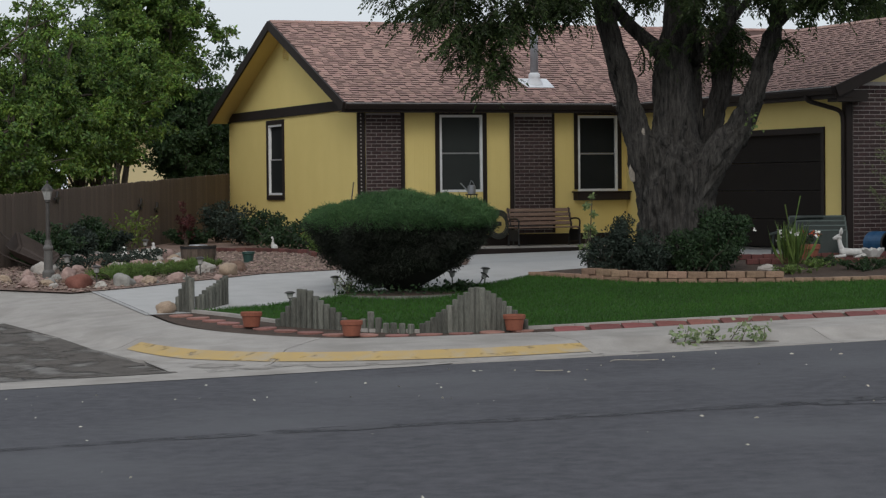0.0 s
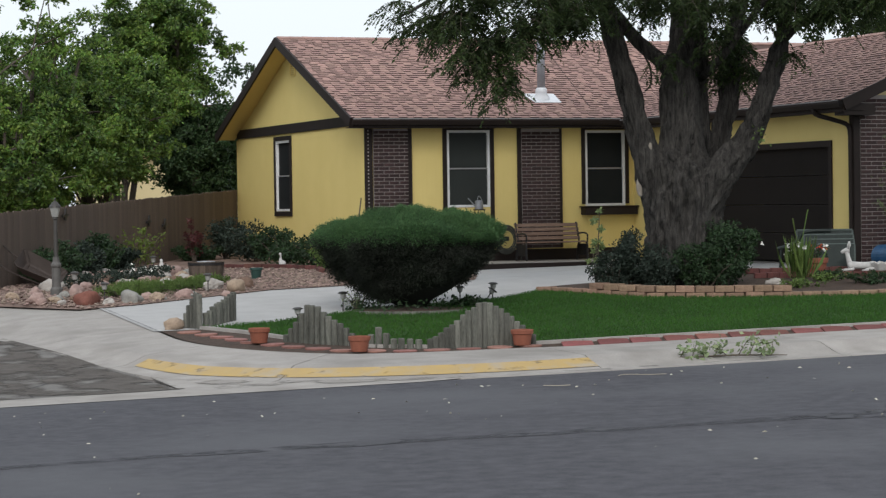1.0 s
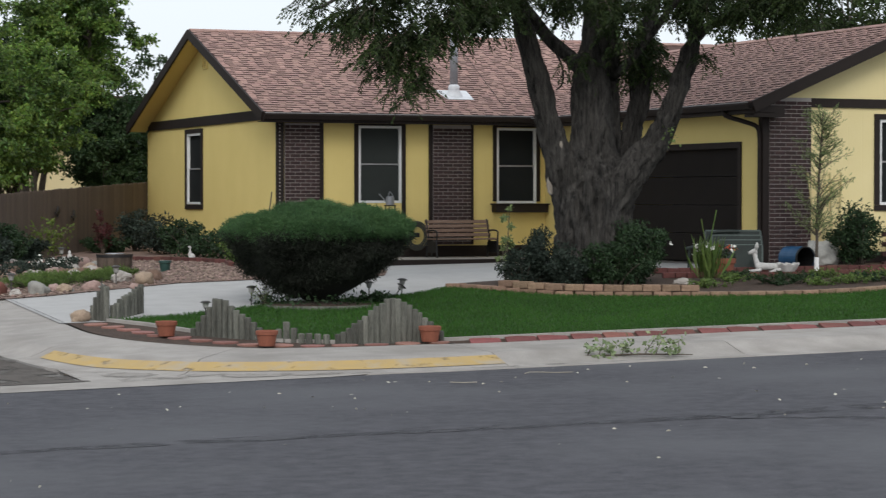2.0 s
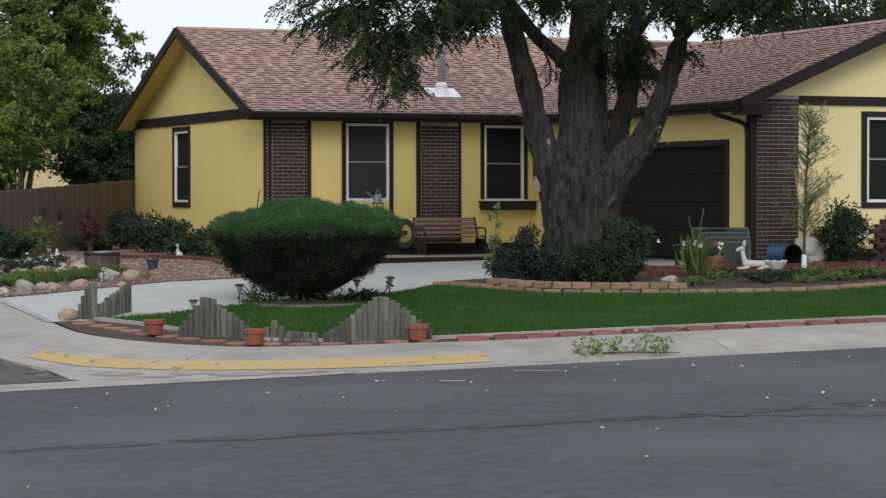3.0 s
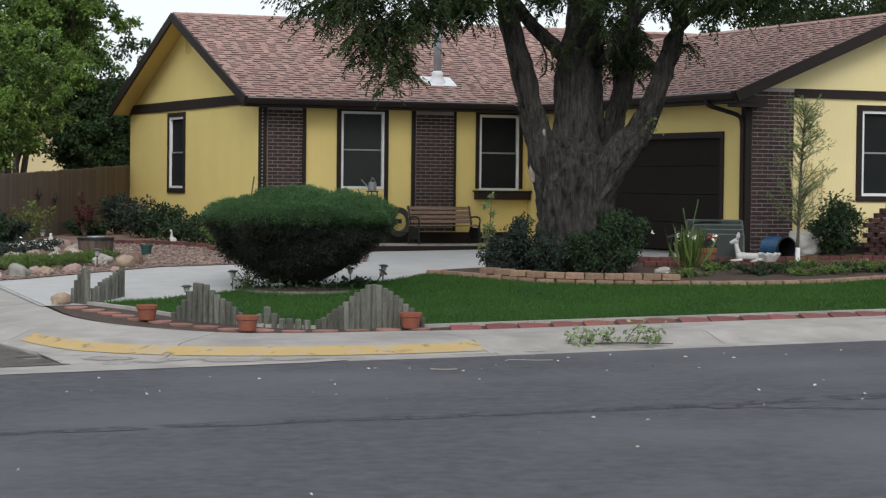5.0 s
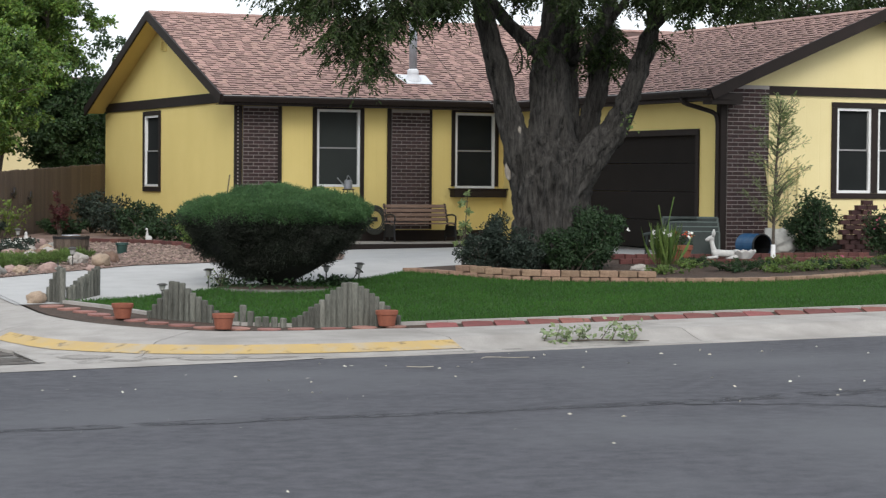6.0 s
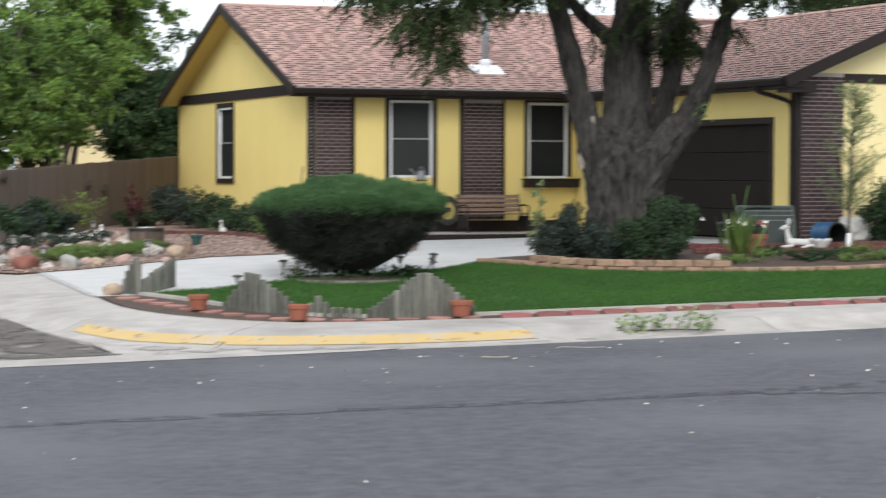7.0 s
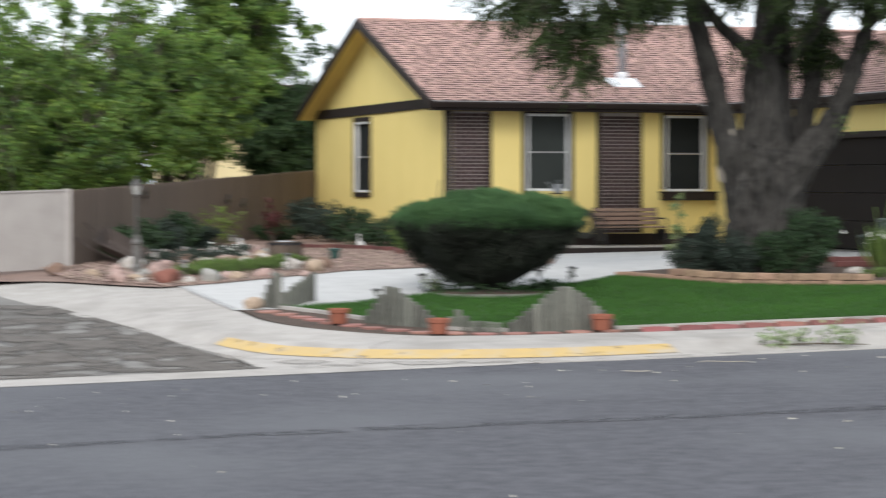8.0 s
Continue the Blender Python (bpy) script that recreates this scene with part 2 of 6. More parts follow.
def tube(bm, pts, radii, seg=10, rough=0.0, freq=2.0, caps=True, bark=0.0):
    """A tapered limb along pts."""
    pts = [Vector(p) for p in pts]
    rings, side = [], None
    for i, p in enumerate(pts):
        d = (pts[min(i + 1, len(pts) - 1)] - pts[max(i - 1, 0)]).normalized()
        if side is None:
            side = d.orthogonal().normalized()
        side = (side - d * side.dot(d)).normalized()
        t = d.cross(side)
        ring = []
        for k in range(seg):
            a = 2 * math.pi * k / seg
            w = side * math.cos(a) + t * math.sin(a)
            r = radii[i]
            if rough:
                q = p + w * r
                r *= 1 + rough * noise.noise(Vector((q.x * freq, q.y * freq, q.z * freq * 0.35))) + rough * 0.6 * noise.noise(Vector((q.x * freq * 4, q.y * freq * 4, q.z * freq * 0.8)))
            if bark:
                q = p + w * r
                ridge = 1 - 2 * abs(noise.noise(Vector((q.x * 8.5, q.y * 8.5, q.z * 1.3)))) - abs(noise.noise(Vector((q.x * 21, q.y * 21, q.z * 3.0))))
                r += bark * (ridge - 0.55)
            ring.append(bm.verts.new(p + w * r))
        rings.append(ring)
    for a, b in zip(rings, rings[1:]):
        for k in range(seg):
            bm.faces.new((a[k], a[(k + 1) % seg], b[(k + 1) % seg], b[k]))
    if caps:
        bm.faces.new(rings[0][::-1])
        bm.faces.new(rings[-1])
    return bm


def spline(pts, n):
    """n points on a smooth curve through pts (rows of equal length)."""
    P = np.array(pts, float)
    out = []
    for s in np.linspace(0, len(P) - 1, n):
        i = min(int(s), len(P) - 2)
        f = s - i
        p0, p1, p2, p3 = P[max(i - 1, 0)], P[i], P[i + 1], P[min(i + 2, len(P) - 1)]
        out.append(0.5 * (2 * p1 + (p2 - p0) * f + (2 * p0 - 5 * p1 + 4 * p2 - p3) * f * f + (3 * p1 - p0 - 3 * p2 + p3) * f ** 3))
    return np.array(out)


def lathe(bm, prof, seg=16, at=(0, 0, 0), caps=True):
    """Turn a profile of (radius, height) round z."""
    rings = []
    for r, z in prof:
        rings.append([bm.verts.new((at[0] + r * math.cos(2 * math.pi * k / seg), at[1] + r * math.sin(2 * math.pi * k / seg), at[2] + z)) for k in range(seg)])
    for a, b in zip(rings, rings[1:]):
        for k in range(seg):
            bm.faces.new((a[k], a[(k + 1) % seg], b[(k + 1) % seg], b[k]))
    if caps:
        bm.faces.new(rings[0][::-1])
        bm.faces.new(rings[-1])
    return bm


def leaves(name, pos, size, material, parent, rng, along=None, slim=0.45, label="", droop=0.0, jitter=0.35):
    """Many small leaves as one mesh: each a folded rhombus at pos, pointing along (or anyhow)."""
    pos = np.asarray(pos, float)
    n = len(pos)
    d = rng.normal(size=(n, 3)) if along is None else np.asarray(along, float) + rng.normal(size=(n, 3)) * jitter
    d[:, 2] -= droop
    d /= np.linalg.norm(d, axis=1)[:, None] + 1e-9
    s = np.cross(d, rng.normal(size=(n, 3)))
    s /= np.linalg.norm(s, axis=1)[:, None] + 1e-9
    nn = np.cross(d, s)
    L = (size * rng.uniform(0.65, 1.3, n))[:, None]
    v = np.empty((n, 4, 3))
    v[:, 0] = pos
    v[:, 1] = pos + d * L * 0.5 + s * L * slim * 0.5 + nn * L * 0.08
    v[:, 2] = pos + d * L
    v[:, 3] = pos + d * L * 0.5 - s * L * slim * 0.5 + nn * L * 0.08
    idx = np.arange(n)[:, None] * 4
    tri = np.concatenate([idx + [0, 1, 2], idx + [0, 2, 3]], axis=1).reshape(-1, 3)
    me = bpy.data.meshes.new(name)
    me.from_pydata(v.reshape(-1, 3).tolist(), [], tri.tolist())
    me.materials.append(material)
    ob = new(name, me)
    ob.parent = parent
    tagged(ob, label, kind="stuff")
    return ob


def poly_sheet(pts, z, step=0.6):
    """A flat-plan polygon draped on the height function z, cut into a grid so that it follows the slope."""
    bm = bmesh.new()
    f = bm.faces.new([bm.verts.new((x, y, 0)) for x, y in pts])
    xs, ys = [p[0] for p in pts], [p[1] for p in pts]
    for axis, lo, hi in ((0, min(xs), max(xs)), (1, min(ys), max(ys))):
        k = math.ceil(lo / step) * step
        while k < hi:
            no = (1, 0, 0) if axis == 0 else (0, 1, 0)
            co = (k, 0, 0) if axis == 0 else (0, k, 0)
            bmesh.ops.bisect_plane(bm, geom=bm.verts[:] + bm.edges[:] + bm.faces[:], plane_co=co, plane_no=no)
            k += step
    for v in bm.verts:
        v.co.z = z(v.co.x, v.co.y)
    bm.normal_update()
    if sum(f.normal.z for f in bm.faces) < 0:
        bmesh.ops.reverse_faces(bm, faces=bm.faces[:])
    return bm


def inside(pts, x, y):
    """Which of the points (arrays) lie in the polygon."""
    r = np.zeros(len(x), bool)
    for (x0, y0), (x1, y1) in zip(pts, pts[1:] + pts[:1]):
        c = ((y0 > y) != (y1 > y)) & (x < (x1 - x0) * (y - y0) / ((y1 - y0) or 1e-9) + x0)
        r ^= c
    return r


def G_of(x, y):
    return 0.2 + 0.016 * np.clip(x, -45, 45) + 0.05 * np.clip(y + 17, 0, 9) + 0.012 * np.clip(y + 8, 0, 40)


# ---- ground ----
def ground_z(x, y):
    return G(x, y) - 0.32


bm = bmesh.new()
gx = [-1500, -600, -200, -90, -45, -30, -20, -14, -10, -6, -2, 2, 6, 10, 14, 20, 30, 45, 90, 200, 600, 1500]
gy = [-1500, -600, -200, -90, -60, -40, -28, -20, -17, -14, -11, -8, -4, 0, 6, 12, 20, 32, 60, 120, 400, 1500]
grid = [[bm.verts.new((x, y, ground_z(x, y))) for y in gy] for x in gx]
for i in range(len(gx) - 1):
    for j in range(len(gy) - 1):
        bm.faces.new((grid[i][j], grid[i + 1][j], grid[i + 1][j + 1], grid[i][j + 1]))
tagged(link_bm("ground", bm, YARD), "bare dry earth around the lots", "ground", kind="structure")


def road_z(x, y):
    return G(x, y) - 0.18


tagged(link_bm("road", poly_sheet([(-90, -75), (90, -75), (90, -19.5), (-90, -19.5)], lambda x, y: road_z(x, min(y, -17)), 6.0), ASPHALT),
       "dark grey asphalt street with faint seams", "road", kind="structure")
tagged(link_bm("side_road", poly_sheet([(-60, -18.72), (-8.55, -18.72), (-8.6, -15.6), (-8.8, -13.5), (-9.4, -10.5), (-10.0, -8.0), (-12.0, -2.0), (-12.0, 60), (-60, 60)], road_z, 1.0), OLD_ASPHALT),
       "worn pale asphalt of the side street with dark patches", "road", kind="structure")
# concrete pan across the mouth of the side street and the filled corner
tagged(link_bm("pavement_pan", poly_sheet([(-60, -19.55), (-6.0, -19.55), (-4.5, -19.2), (-8.4, -15.9), (-8.57, -18.70), (-60, -18.70)], lambda x, y: road_z(x, y) + 0.006, 1.0), CONCRETE),
       "concrete drainage pan across the side street mouth", "gutter pan", kind="structure")

CX, CY = -4.2, -14.2   # centre of the corner's curve


def round_corner(s, r):
    """Plan point at distance s along the kerb (0 at the start of the bend, positive to the side street) and r out from the centre."""
    arc = math.pi / 2 * 4.0
    if s < 0:
        return CX - s, CY - r
    if s < arc:
        a = s / 4.0
        return CX - r * math.sin(a), CY - r * math.cos(a)
    return CX - r, CY + (s - arc)


pavement = thing("pavement", "pale concrete sidewalk with rolled kerb round the corner", "sidewalk", kind="structure")
PROFILE = [(3.32, 0.0), (3.34, 0.155), (4.50, 0.145), (4.62, 0.138), (4.98, 0.035), (5.1, 0.012), (5.38, 0.008), (5.40, -0.08)]


def walk_slab(s0, s1, prof, lift=0.0, gap=0.007):
    n = max(2, int((s1 - s0) / 0.35) + 1)
    bm = bmesh.new()
    rows = []
    for s in np.linspace(s0 + gap, s1 - gap, n):
        row = []
        f = max(0.0, min(1.0, (s - 3.6) / 3.4))
        reach = 2.04 - 0.62 * max(0.0, min(1.0, (s - 2.6) / 2.4)) + 0.22 * max(0.0, s - 6.28)
        for r, z in prof:
            x, y = round_corner(s, r if r < 3.34 else 3.34 + (r - 3.34) * reach / 2.04)
            if 3.33 < r < 4.6 and s > -1.0:
                z += 0.02 * min(1.0, s + 1.0) * (4.6 - r) / 1.26
            if 3.33 < r < 5.39:
                z += 0.6 * f * (0.155 - (r - 3.34) / 2.04 * 0.158 - z)
            row.append(bm.verts.new((x, y, road_z(x, max(y, -17)) + z + lift)))
        rows.append(row)
    for a, b in zip(rows, rows[1:]):
        for k in range(len(prof) - 1):
            bm.faces.new((a[k], b[k], b[k + 1], a[k + 1]))
    for r in (rows[0], rows[-1][::-1]):
        bm.faces.new(r)
    bmesh.ops.recalc_face_normals(bm, faces=bm.faces[:])
    return bm


ss = [-46, -40, -34, -28, -22, -16, -13, -10.1, -7.0, -3.75, -0.55, 2.6, 5.0, 7.6, 10.4, 13.4, 16.6, 19.8]
for s0, s1 in zip(ss, ss[1:]):
    part("slab", walk_slab(s0, s1, PROFILE), CONCRETE, pavement)
paint = walk_slab(-0.55, 4.8, [(4.72, 0.113), (4.82, 0.085), (5.02, 0.031)], 0.004, 0.0)
tagged(link_bm("kerb_paint", paint, YELLOW_LINE), "faded yellow paint along the rolled kerb", "kerb paint", kind="structure")

EDGE = [(-6.98, -13.2), (-6.45, -14.3), (-6.18, -15.2), (-5.78, -16.0), (-5.22, -16.7), (-4.4, -17.02), (-3.6, -17.08), (-2.0, -17.05), (24, -17.05)]
LAWN = [(x + 0.04, y + 0.05) for x, y in EDGE[::-1]] + [(-6.88, -13.4), (-5.8, -13.05), (-4.4, -12.25), (-3.0, -11.8), (-1.76, -11.4), (-0.65, -10.4), (2, -10.0), (24, -10.0)]
tagged(link_bm("lawn", poly_sheet(LAWN, lambda x, y: G(x, y) + 0.01, 0.8), TURF), "mown dark green lawn on a gentle slope", "lawn", kind="structure")
DRIVE_PTS = [(-7.60, -13.35), (-6.88, -13.38), (-5.8, -13.03), (-4.4, -12.23), (-3.0, -11.78), (-1.76, -11.38), (-0.65, -10.3), (2.0, -9.7), (5.98, -9.5),
             (5.98, -0.1), (0.5, -0.1), (-0.3, -6.8), (-0.81, -8.0), (-2.8, -7.95), (-4.43, -8.15), (-5.96, -9.02), (-6.93, -9.6), (-7.60, -9.8)]
tagged(link_bm("driveway", poly_sheet(DRIVE_PTS, lambda x, y: G(x, min(y, -8)) - 0.012 * max(0, y + 8) - 0.008, 0.8), DRIVE), "clean pale concrete driveway leading to the garage", "driveway", kind="structure")
GARDEN = [(-7.55, -9.85), (-6.93, -9.62), (-5.96, -9.04), (-4.43, -8.17), (-2.8, -7.97), (-0.81, -8.02), (-0.3, -6.82), (0.5, -0.1), (0.5, 11), (-14, 11), (-14, -3.0), (-9.4, -7.5), (-8.6, -8.8), (-7.9, -9.85)]
tagged(link_bm("gravel_bed", poly_sheet(GARDEN, lambda x, y: G(x, y) + 0.004 - 0.040 * max(0, min(2.2, -7.6 - x)), 0.8), GRAVEL_BED), "pinkish gravel bed of the rock garden", "gravel", kind="structure")
BED = [(-0.65, -10.4), (-0.15, -11.2), (0.36, -12.1), (1.1, -12.6), (2.15, -13.0), (3.2, -13.3), (4.6, -13.42), (6.8, -12.9), (9.5, -12.5), (14, -12.3), (14, -9.0), (6.2, -9.2), (2, -9.6)]
tagged(link_bm("planting_bed", poly_sheet(BED, lambda x, y: G(x, y) + 0.06, 0.8), SOIL), "dark soil planting bed behind a block edging", "planting bed", kind="structure")
tagged(link_bm("stone_strip", poly_sheet([(22, -17.5), (-4.2, -17.5)] + [(CX - 3.3 * math.sin(a), CY - 3.3 * math.cos(a)) for a in np.linspace(0.1, math.pi / 2, 12)] + [(-7.5, -13.36), (-6.3, -13.36)]
     + [(CX - 1.8 * math.sin(a), CY - 1.8 * math.cos(a)) for a in np.linspace(math.pi / 2, 0.1, 10)] + [(-4.2, -16.0), (22, -16.0)], lambda x, y: G(x, max(y, -17)) - 0.012 - (0.06 * max(0.0, min(1.0, (-17.1 - y) / 0.4)) if x > -3.6 else 0.0), 0.3), SOIL),
       "strip of bare soil along the sidewalk", "soil strip", kind="structure")
SILT = mat("dried_silt", (0.055, 0.046, 0.040), (0.11, 0.097, 0.086), 1.0, 5, 45, 0.6, worn=(1.5, 0.40, 0.52))
tagged(link_bm("silt", poly_sheet([(-8.5, -18.66), (-8.45, -17.6), (-8.7, -16.4), (-8.95, -14.0), (-9.6, -10.5), (-12.0, -9.0), (-16.0, -10.0), (-16.0, -18.66)], lambda x, y: road_z(x, y) + 0.009, 0.5), SILT),
       "dark dried silt and grit on the corner of the side street", "silt", kind="structure")
GRIT = mat("washed_grit", (0.235, 0.215, 0.195), (0.28, 0.26, 0.24), 1.0, 4, 45, 0.4, worn=(1.7, 0.50, 0.62))
tagged(link_bm("grit", poly_sheet([(-8.2, -18.9), (-5.2, -19.38), (-1.0, -19.5), (-1.0, -19.40), (-5.4, -19.1), (-7.4, -18.3), (-8.2, -17.3)], lambda x, y: road_z(x, y) + 0.012, 0.5), GRIT),
       "thin film of washed grit in the gutter", "grit", kind="structure")


# ---- the house ----
house = thing("house", "yellow ranch house with dark brown trim and shingle roof", "house")
WT, FLOOR = 3.52, 0.70
RZ0, RIDGE_Y, RIDGE_Z = 3.66, 4.75, 5.65
MAIN_K = (RIDGE_Z - RZ0) / (RIDGE_Y + 0.42)
W_RIDGE_X, W_RIDGE_Z, W_EAVE_X, W_EAVE_Z = 9.2, 5.15, 5.56, 3.62
W_K = (W_RIDGE_Z - W_EAVE_Z) / (W_RIDGE_X - W_EAVE_X)


def wall_mesh(axis, a0, a1, z0, z1, at0, at1, holes=()):
    """A wall along an axis with rectangular openings (b0, b1, z0, z1), as one closed mesh."""
    As = sorted({a0, a1, *[h[0] for h in holes], *[h[1] for h in holes]})
    Zs = sorted({z0, z1, *[h[2] for h in holes], *[h[3] for h in holes]})
    bm = bmesh.new()

    def solid(i, j):
        if not (0 <= i < len(As) - 1 and 0 <= j < len(Zs) - 1):
            return False
        a, z = (As[i] + As[i + 1]) / 2, (Zs[j] + Zs[j + 1]) / 2
        return not any(h[0] < a < h[1] and h[2] < z < h[3] for h in holes)
    made = {}

    def v(i, j, k):
        if (i, j, k) not in made:
            d = (at0, at1)[k]
            made[i, j, k] = bm.verts.new((As[i], d, Zs[j]) if axis == "x" else (d, As[i], Zs[j]))
        return made[i, j, k]
    for i in range(len(As) - 1):
        for j in range(len(Zs) - 1):
            if not solid(i, j):
                continue
            for k in (0, 1):
                bm.faces.new((v(i, j, k), v(i + 1, j, k), v(i + 1, j + 1, k), v(i, j + 1, k)))
            for di, dj, p, q in ((-1, 0, (i, j), (i, j + 1)), (1, 0, (i + 1, j), (i + 1, j + 1)), (0, -1, (i, j), (i + 1, j)), (0, 1, (i, j + 1), (i + 1, j + 1))):
                if not solid(i + di, j + dj):
                    bm.faces.new((v(*p, 0), v(*q, 0), v(*q, 1), v(*p, 1)))
    bmesh.ops.recalc_face_normals(bm, faces=bm.faces[:])
    return bm


def gable(bm, axis, a0, a1, at0, at1, z0, apex, za, rise):
    """A triangular wall piece."""
    ends = []
    for at in (at0, at1):
        pts = [(a0, z0), (a1, z0), (a1, z0 + rise), (apex, za), (a0, z0 + rise)]
        ends.append([bm.verts.new((p, at, z) if axis == "x" else (at, p, z)) for p, z in pts])
    bm.faces.new(ends[0])
    bm.faces.new(ends[1][::-1])
    for k in range(5):
        bm.faces.new((ends[0][k], ends[0][(k + 1) % 5], ends[1][(k + 1) % 5], ends[1][k]))
    bmesh.ops.recalc_face_normals(bm, faces=bm.faces[:])


W1, W2 = (1.76, 2.71, 1.84, 3.43), (4.87, 5.79, 1.83, 3.42)
SIDE_W = (5.27, 6.38, 1.80, 3.40)
WING_W = [(8.41, 9.15, 1.82, 3.36), (9.29, 10.03, 1.82, 3.36)]
DOOR = (-8.10, -3.24, 0.70, 2.875)

part("front_wall", wall_mesh("x", 0, 6.0, 0.95, WT, 0.0, 0.16, [W1, W2]), PAINT, house)
part("eave_return", boxes((5.58, 6.2, -9.33, -9.01, 3.36, 3.56)), BROWN, house)
part("garage_corner", boxes((5.955, 5.998, -8.99, -8.86, 0.75, 3.43)), BROWN, house)
part("gable_wall", wall_mesh("y", 0.161, 9.6, 0.95, WT, 0.0, 0.16, [SIDE_W]), PAINT, house)
bm = bmesh.new()
gable(bm, "y", 0.0, 9.6, 0.0, 0.16, WT + 0.002, 4.75, 5.535, 0.185)
part("gable_siding", bm, PAINT, house)
part("garage_wall", wall_mesh("y", -8.95, -0.002, 0.72, WT, 6.0, 6.16, [DOOR]), PAINT, house)
part("wing_wall", wall_mesh("x", 6.162, 12.4, 0.98, WT, -8.95, -8.79, WING_W), LIT_PAINT, house)
bm = bmesh.new()
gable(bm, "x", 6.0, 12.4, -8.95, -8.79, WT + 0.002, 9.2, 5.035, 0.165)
part("gable_siding", bm, LIT_PAINT, house)
part("rear_wall", boxes((0.0, 12.4, 9.602, 9.75, 0.5, WT)), PAINT, house)
part("end_wall", boxes((12.42, 12.58, -8.95, 9.6, 0.5, WT)), PAINT, house)
for r in ((0.02, 5.98, 0.02, 0.15, 0.4, 0.948), (0.02, 0.15, 0.16, 9.6, 0.4, 0.948), (6.17, 12.4, -8.93, -8.80, 0.3, 0.978)):
    part("foundation", boxes(r), BROWN, house)
part("interior_floor", boxes((0.17, 12.4, 0.17, 9.6, 0.5, 0.9), (6.17, 12.4, -8.78, 0.16, 0.4, 0.74)), INSIDE, house)
part("interior_partition", boxes((0.17, 6.1, 4.6, 4.7, 0.92, 3.5), (6.3, 12.3, -5.2, -5.1, 0.75, 3.5), (0.17, 12.4, 0.17, 9.59, 3.44, 3.515), (6.17, 12.4, -8.78, 0.16, 3.44, 3.515)), INSIDE, house)

# roofs: solid decks with courses of shingle tabs on them
ROOF_X1 = 13.0


def deck(quad, t):
    bm = bmesh.new()
    top = [bm.verts.new(p) for p in quad]
    low = [bm.verts.new((p[0], p[1], p[2] - t)) for p in quad]
    bm.faces.new(top)
    bm.faces.new(low[::-1])
    for k in range(4):
        bm.faces.new((top[k], low[k], low[(k + 1) % 4], top[(k + 1) % 4]))
    bmesh.ops.recalc_face_normals(bm, faces=bm.faces[:])
    return bm


main_roof = part("roof", deck([(-0.43, -0.42, RZ0), (ROOF_X1, -0.42, RZ0), (ROOF_X1, RIDGE_Y, RIDGE_Z), (-0.43, RIDGE_Y, RIDGE_Z)], 0.10), ROOFDECK, house, "red-brown asphalt shingle roof")
part("back_slope", deck([(-0.43, RIDGE_Y, RIDGE_Z), (ROOF_X1, RIDGE_Y, RIDGE_Z), (ROOF_X1, 9.95, RZ0), (-0.43, 9.95, RZ0)], 0.10), ROOFDECK, main_roof)
wing_roof = part("roof", deck([(W_EAVE_X, -9.36, W_EAVE_Z), (W_RIDGE_X, -9.36, W_RIDGE_Z), (W_RIDGE_X, 3.4, W_RIDGE_Z), (W_EAVE_X, 3.4, W_EAVE_Z)], 0.10), ROOFDECK, house, "red-brown shingle roof of the garage wing")
part("back_slope", deck([(W_RIDGE_X, -9.36, W_RIDGE_Z), (2 * W_RIDGE_X - W_EAVE_X, -9.36, W_EAVE_Z), (2 * W_RIDGE_X - W_EAVE_X, 3.4, W_EAVE_Z), (W_RIDGE_X, 3.4, W_RIDGE_Z)], 0.10), ROOFDECK, wing_roof)


def shingles(origin, along, up, n_along, courses, name, parent, cond, rng, tab=0.17, expo=0.14):
    """Courses of overlapping tabs, joined: origin at the eave, unit vectors along the eave and up the slope."""
    along, up, o = np.array(along, float), np.array(up, float), np.array(origin, float)
    nrm = np.cross(along, up)
    nrm = nrm if nrm[2] > 0 else -nrm
    V, Fc, Mi = [], [], []
    for c in range(courses):
        s = -rng.uniform(0, 2 * tab)
        nth = 0
        while s < n_along:
            w = tab * rng.uniform(0.75, 1.25)
            nth += 1
            a0, a1 = max(s, 0) + 0.003, min(s + w, n_along) - 0.003
            s += w
            if a1 - a0 < 0.05:
                continue
            lo = c * expo - 0.012 + rng.uniform(-0.006, 0.006)
            hi = lo + expo * 1.25
            mid = o + along * (a0 + a1) / 2 + up * lo
            if not cond(mid):
                continue
            thick = nth % 2 == 0 or rng.uniform() < 0.15
            t = 0.026 + rng.uniform(0, 0.005) if thick else 0.016
            q = [o + along * a + up * b + nrm * h for a, b, h in ((a0, lo, t), (a1, lo, t), (a1, hi, 0.004), (a0, hi, 0.004), (a0, lo, 0.002), (a1, lo, 0.002))]
            k = len(V)
            V += [tuple(p) for p in q]
            Fc += [(k, k + 1, k + 2, k + 3), (k + 4, k + 5, k + 1, k), (k + 4, k, k + 3), (k + 5, k + 2, k + 1)]
            # thick tabs take the painted shadow line on their edges
            Mi += [0, 1, 1, 1] if thick else [0, 0, 0, 0]
    me = bpy.data.meshes.new(name)
    me.from_pydata(V, [], Fc)
    me.materials.append(SHINGLE)
    me.materials.append(SHINGLE_SHADOW_EDGE)
    me.polygons.foreach_set("material_index", Mi)
    ob = new(name, me)
    ob.parent = parent
    tagged(ob, kind="stuff")


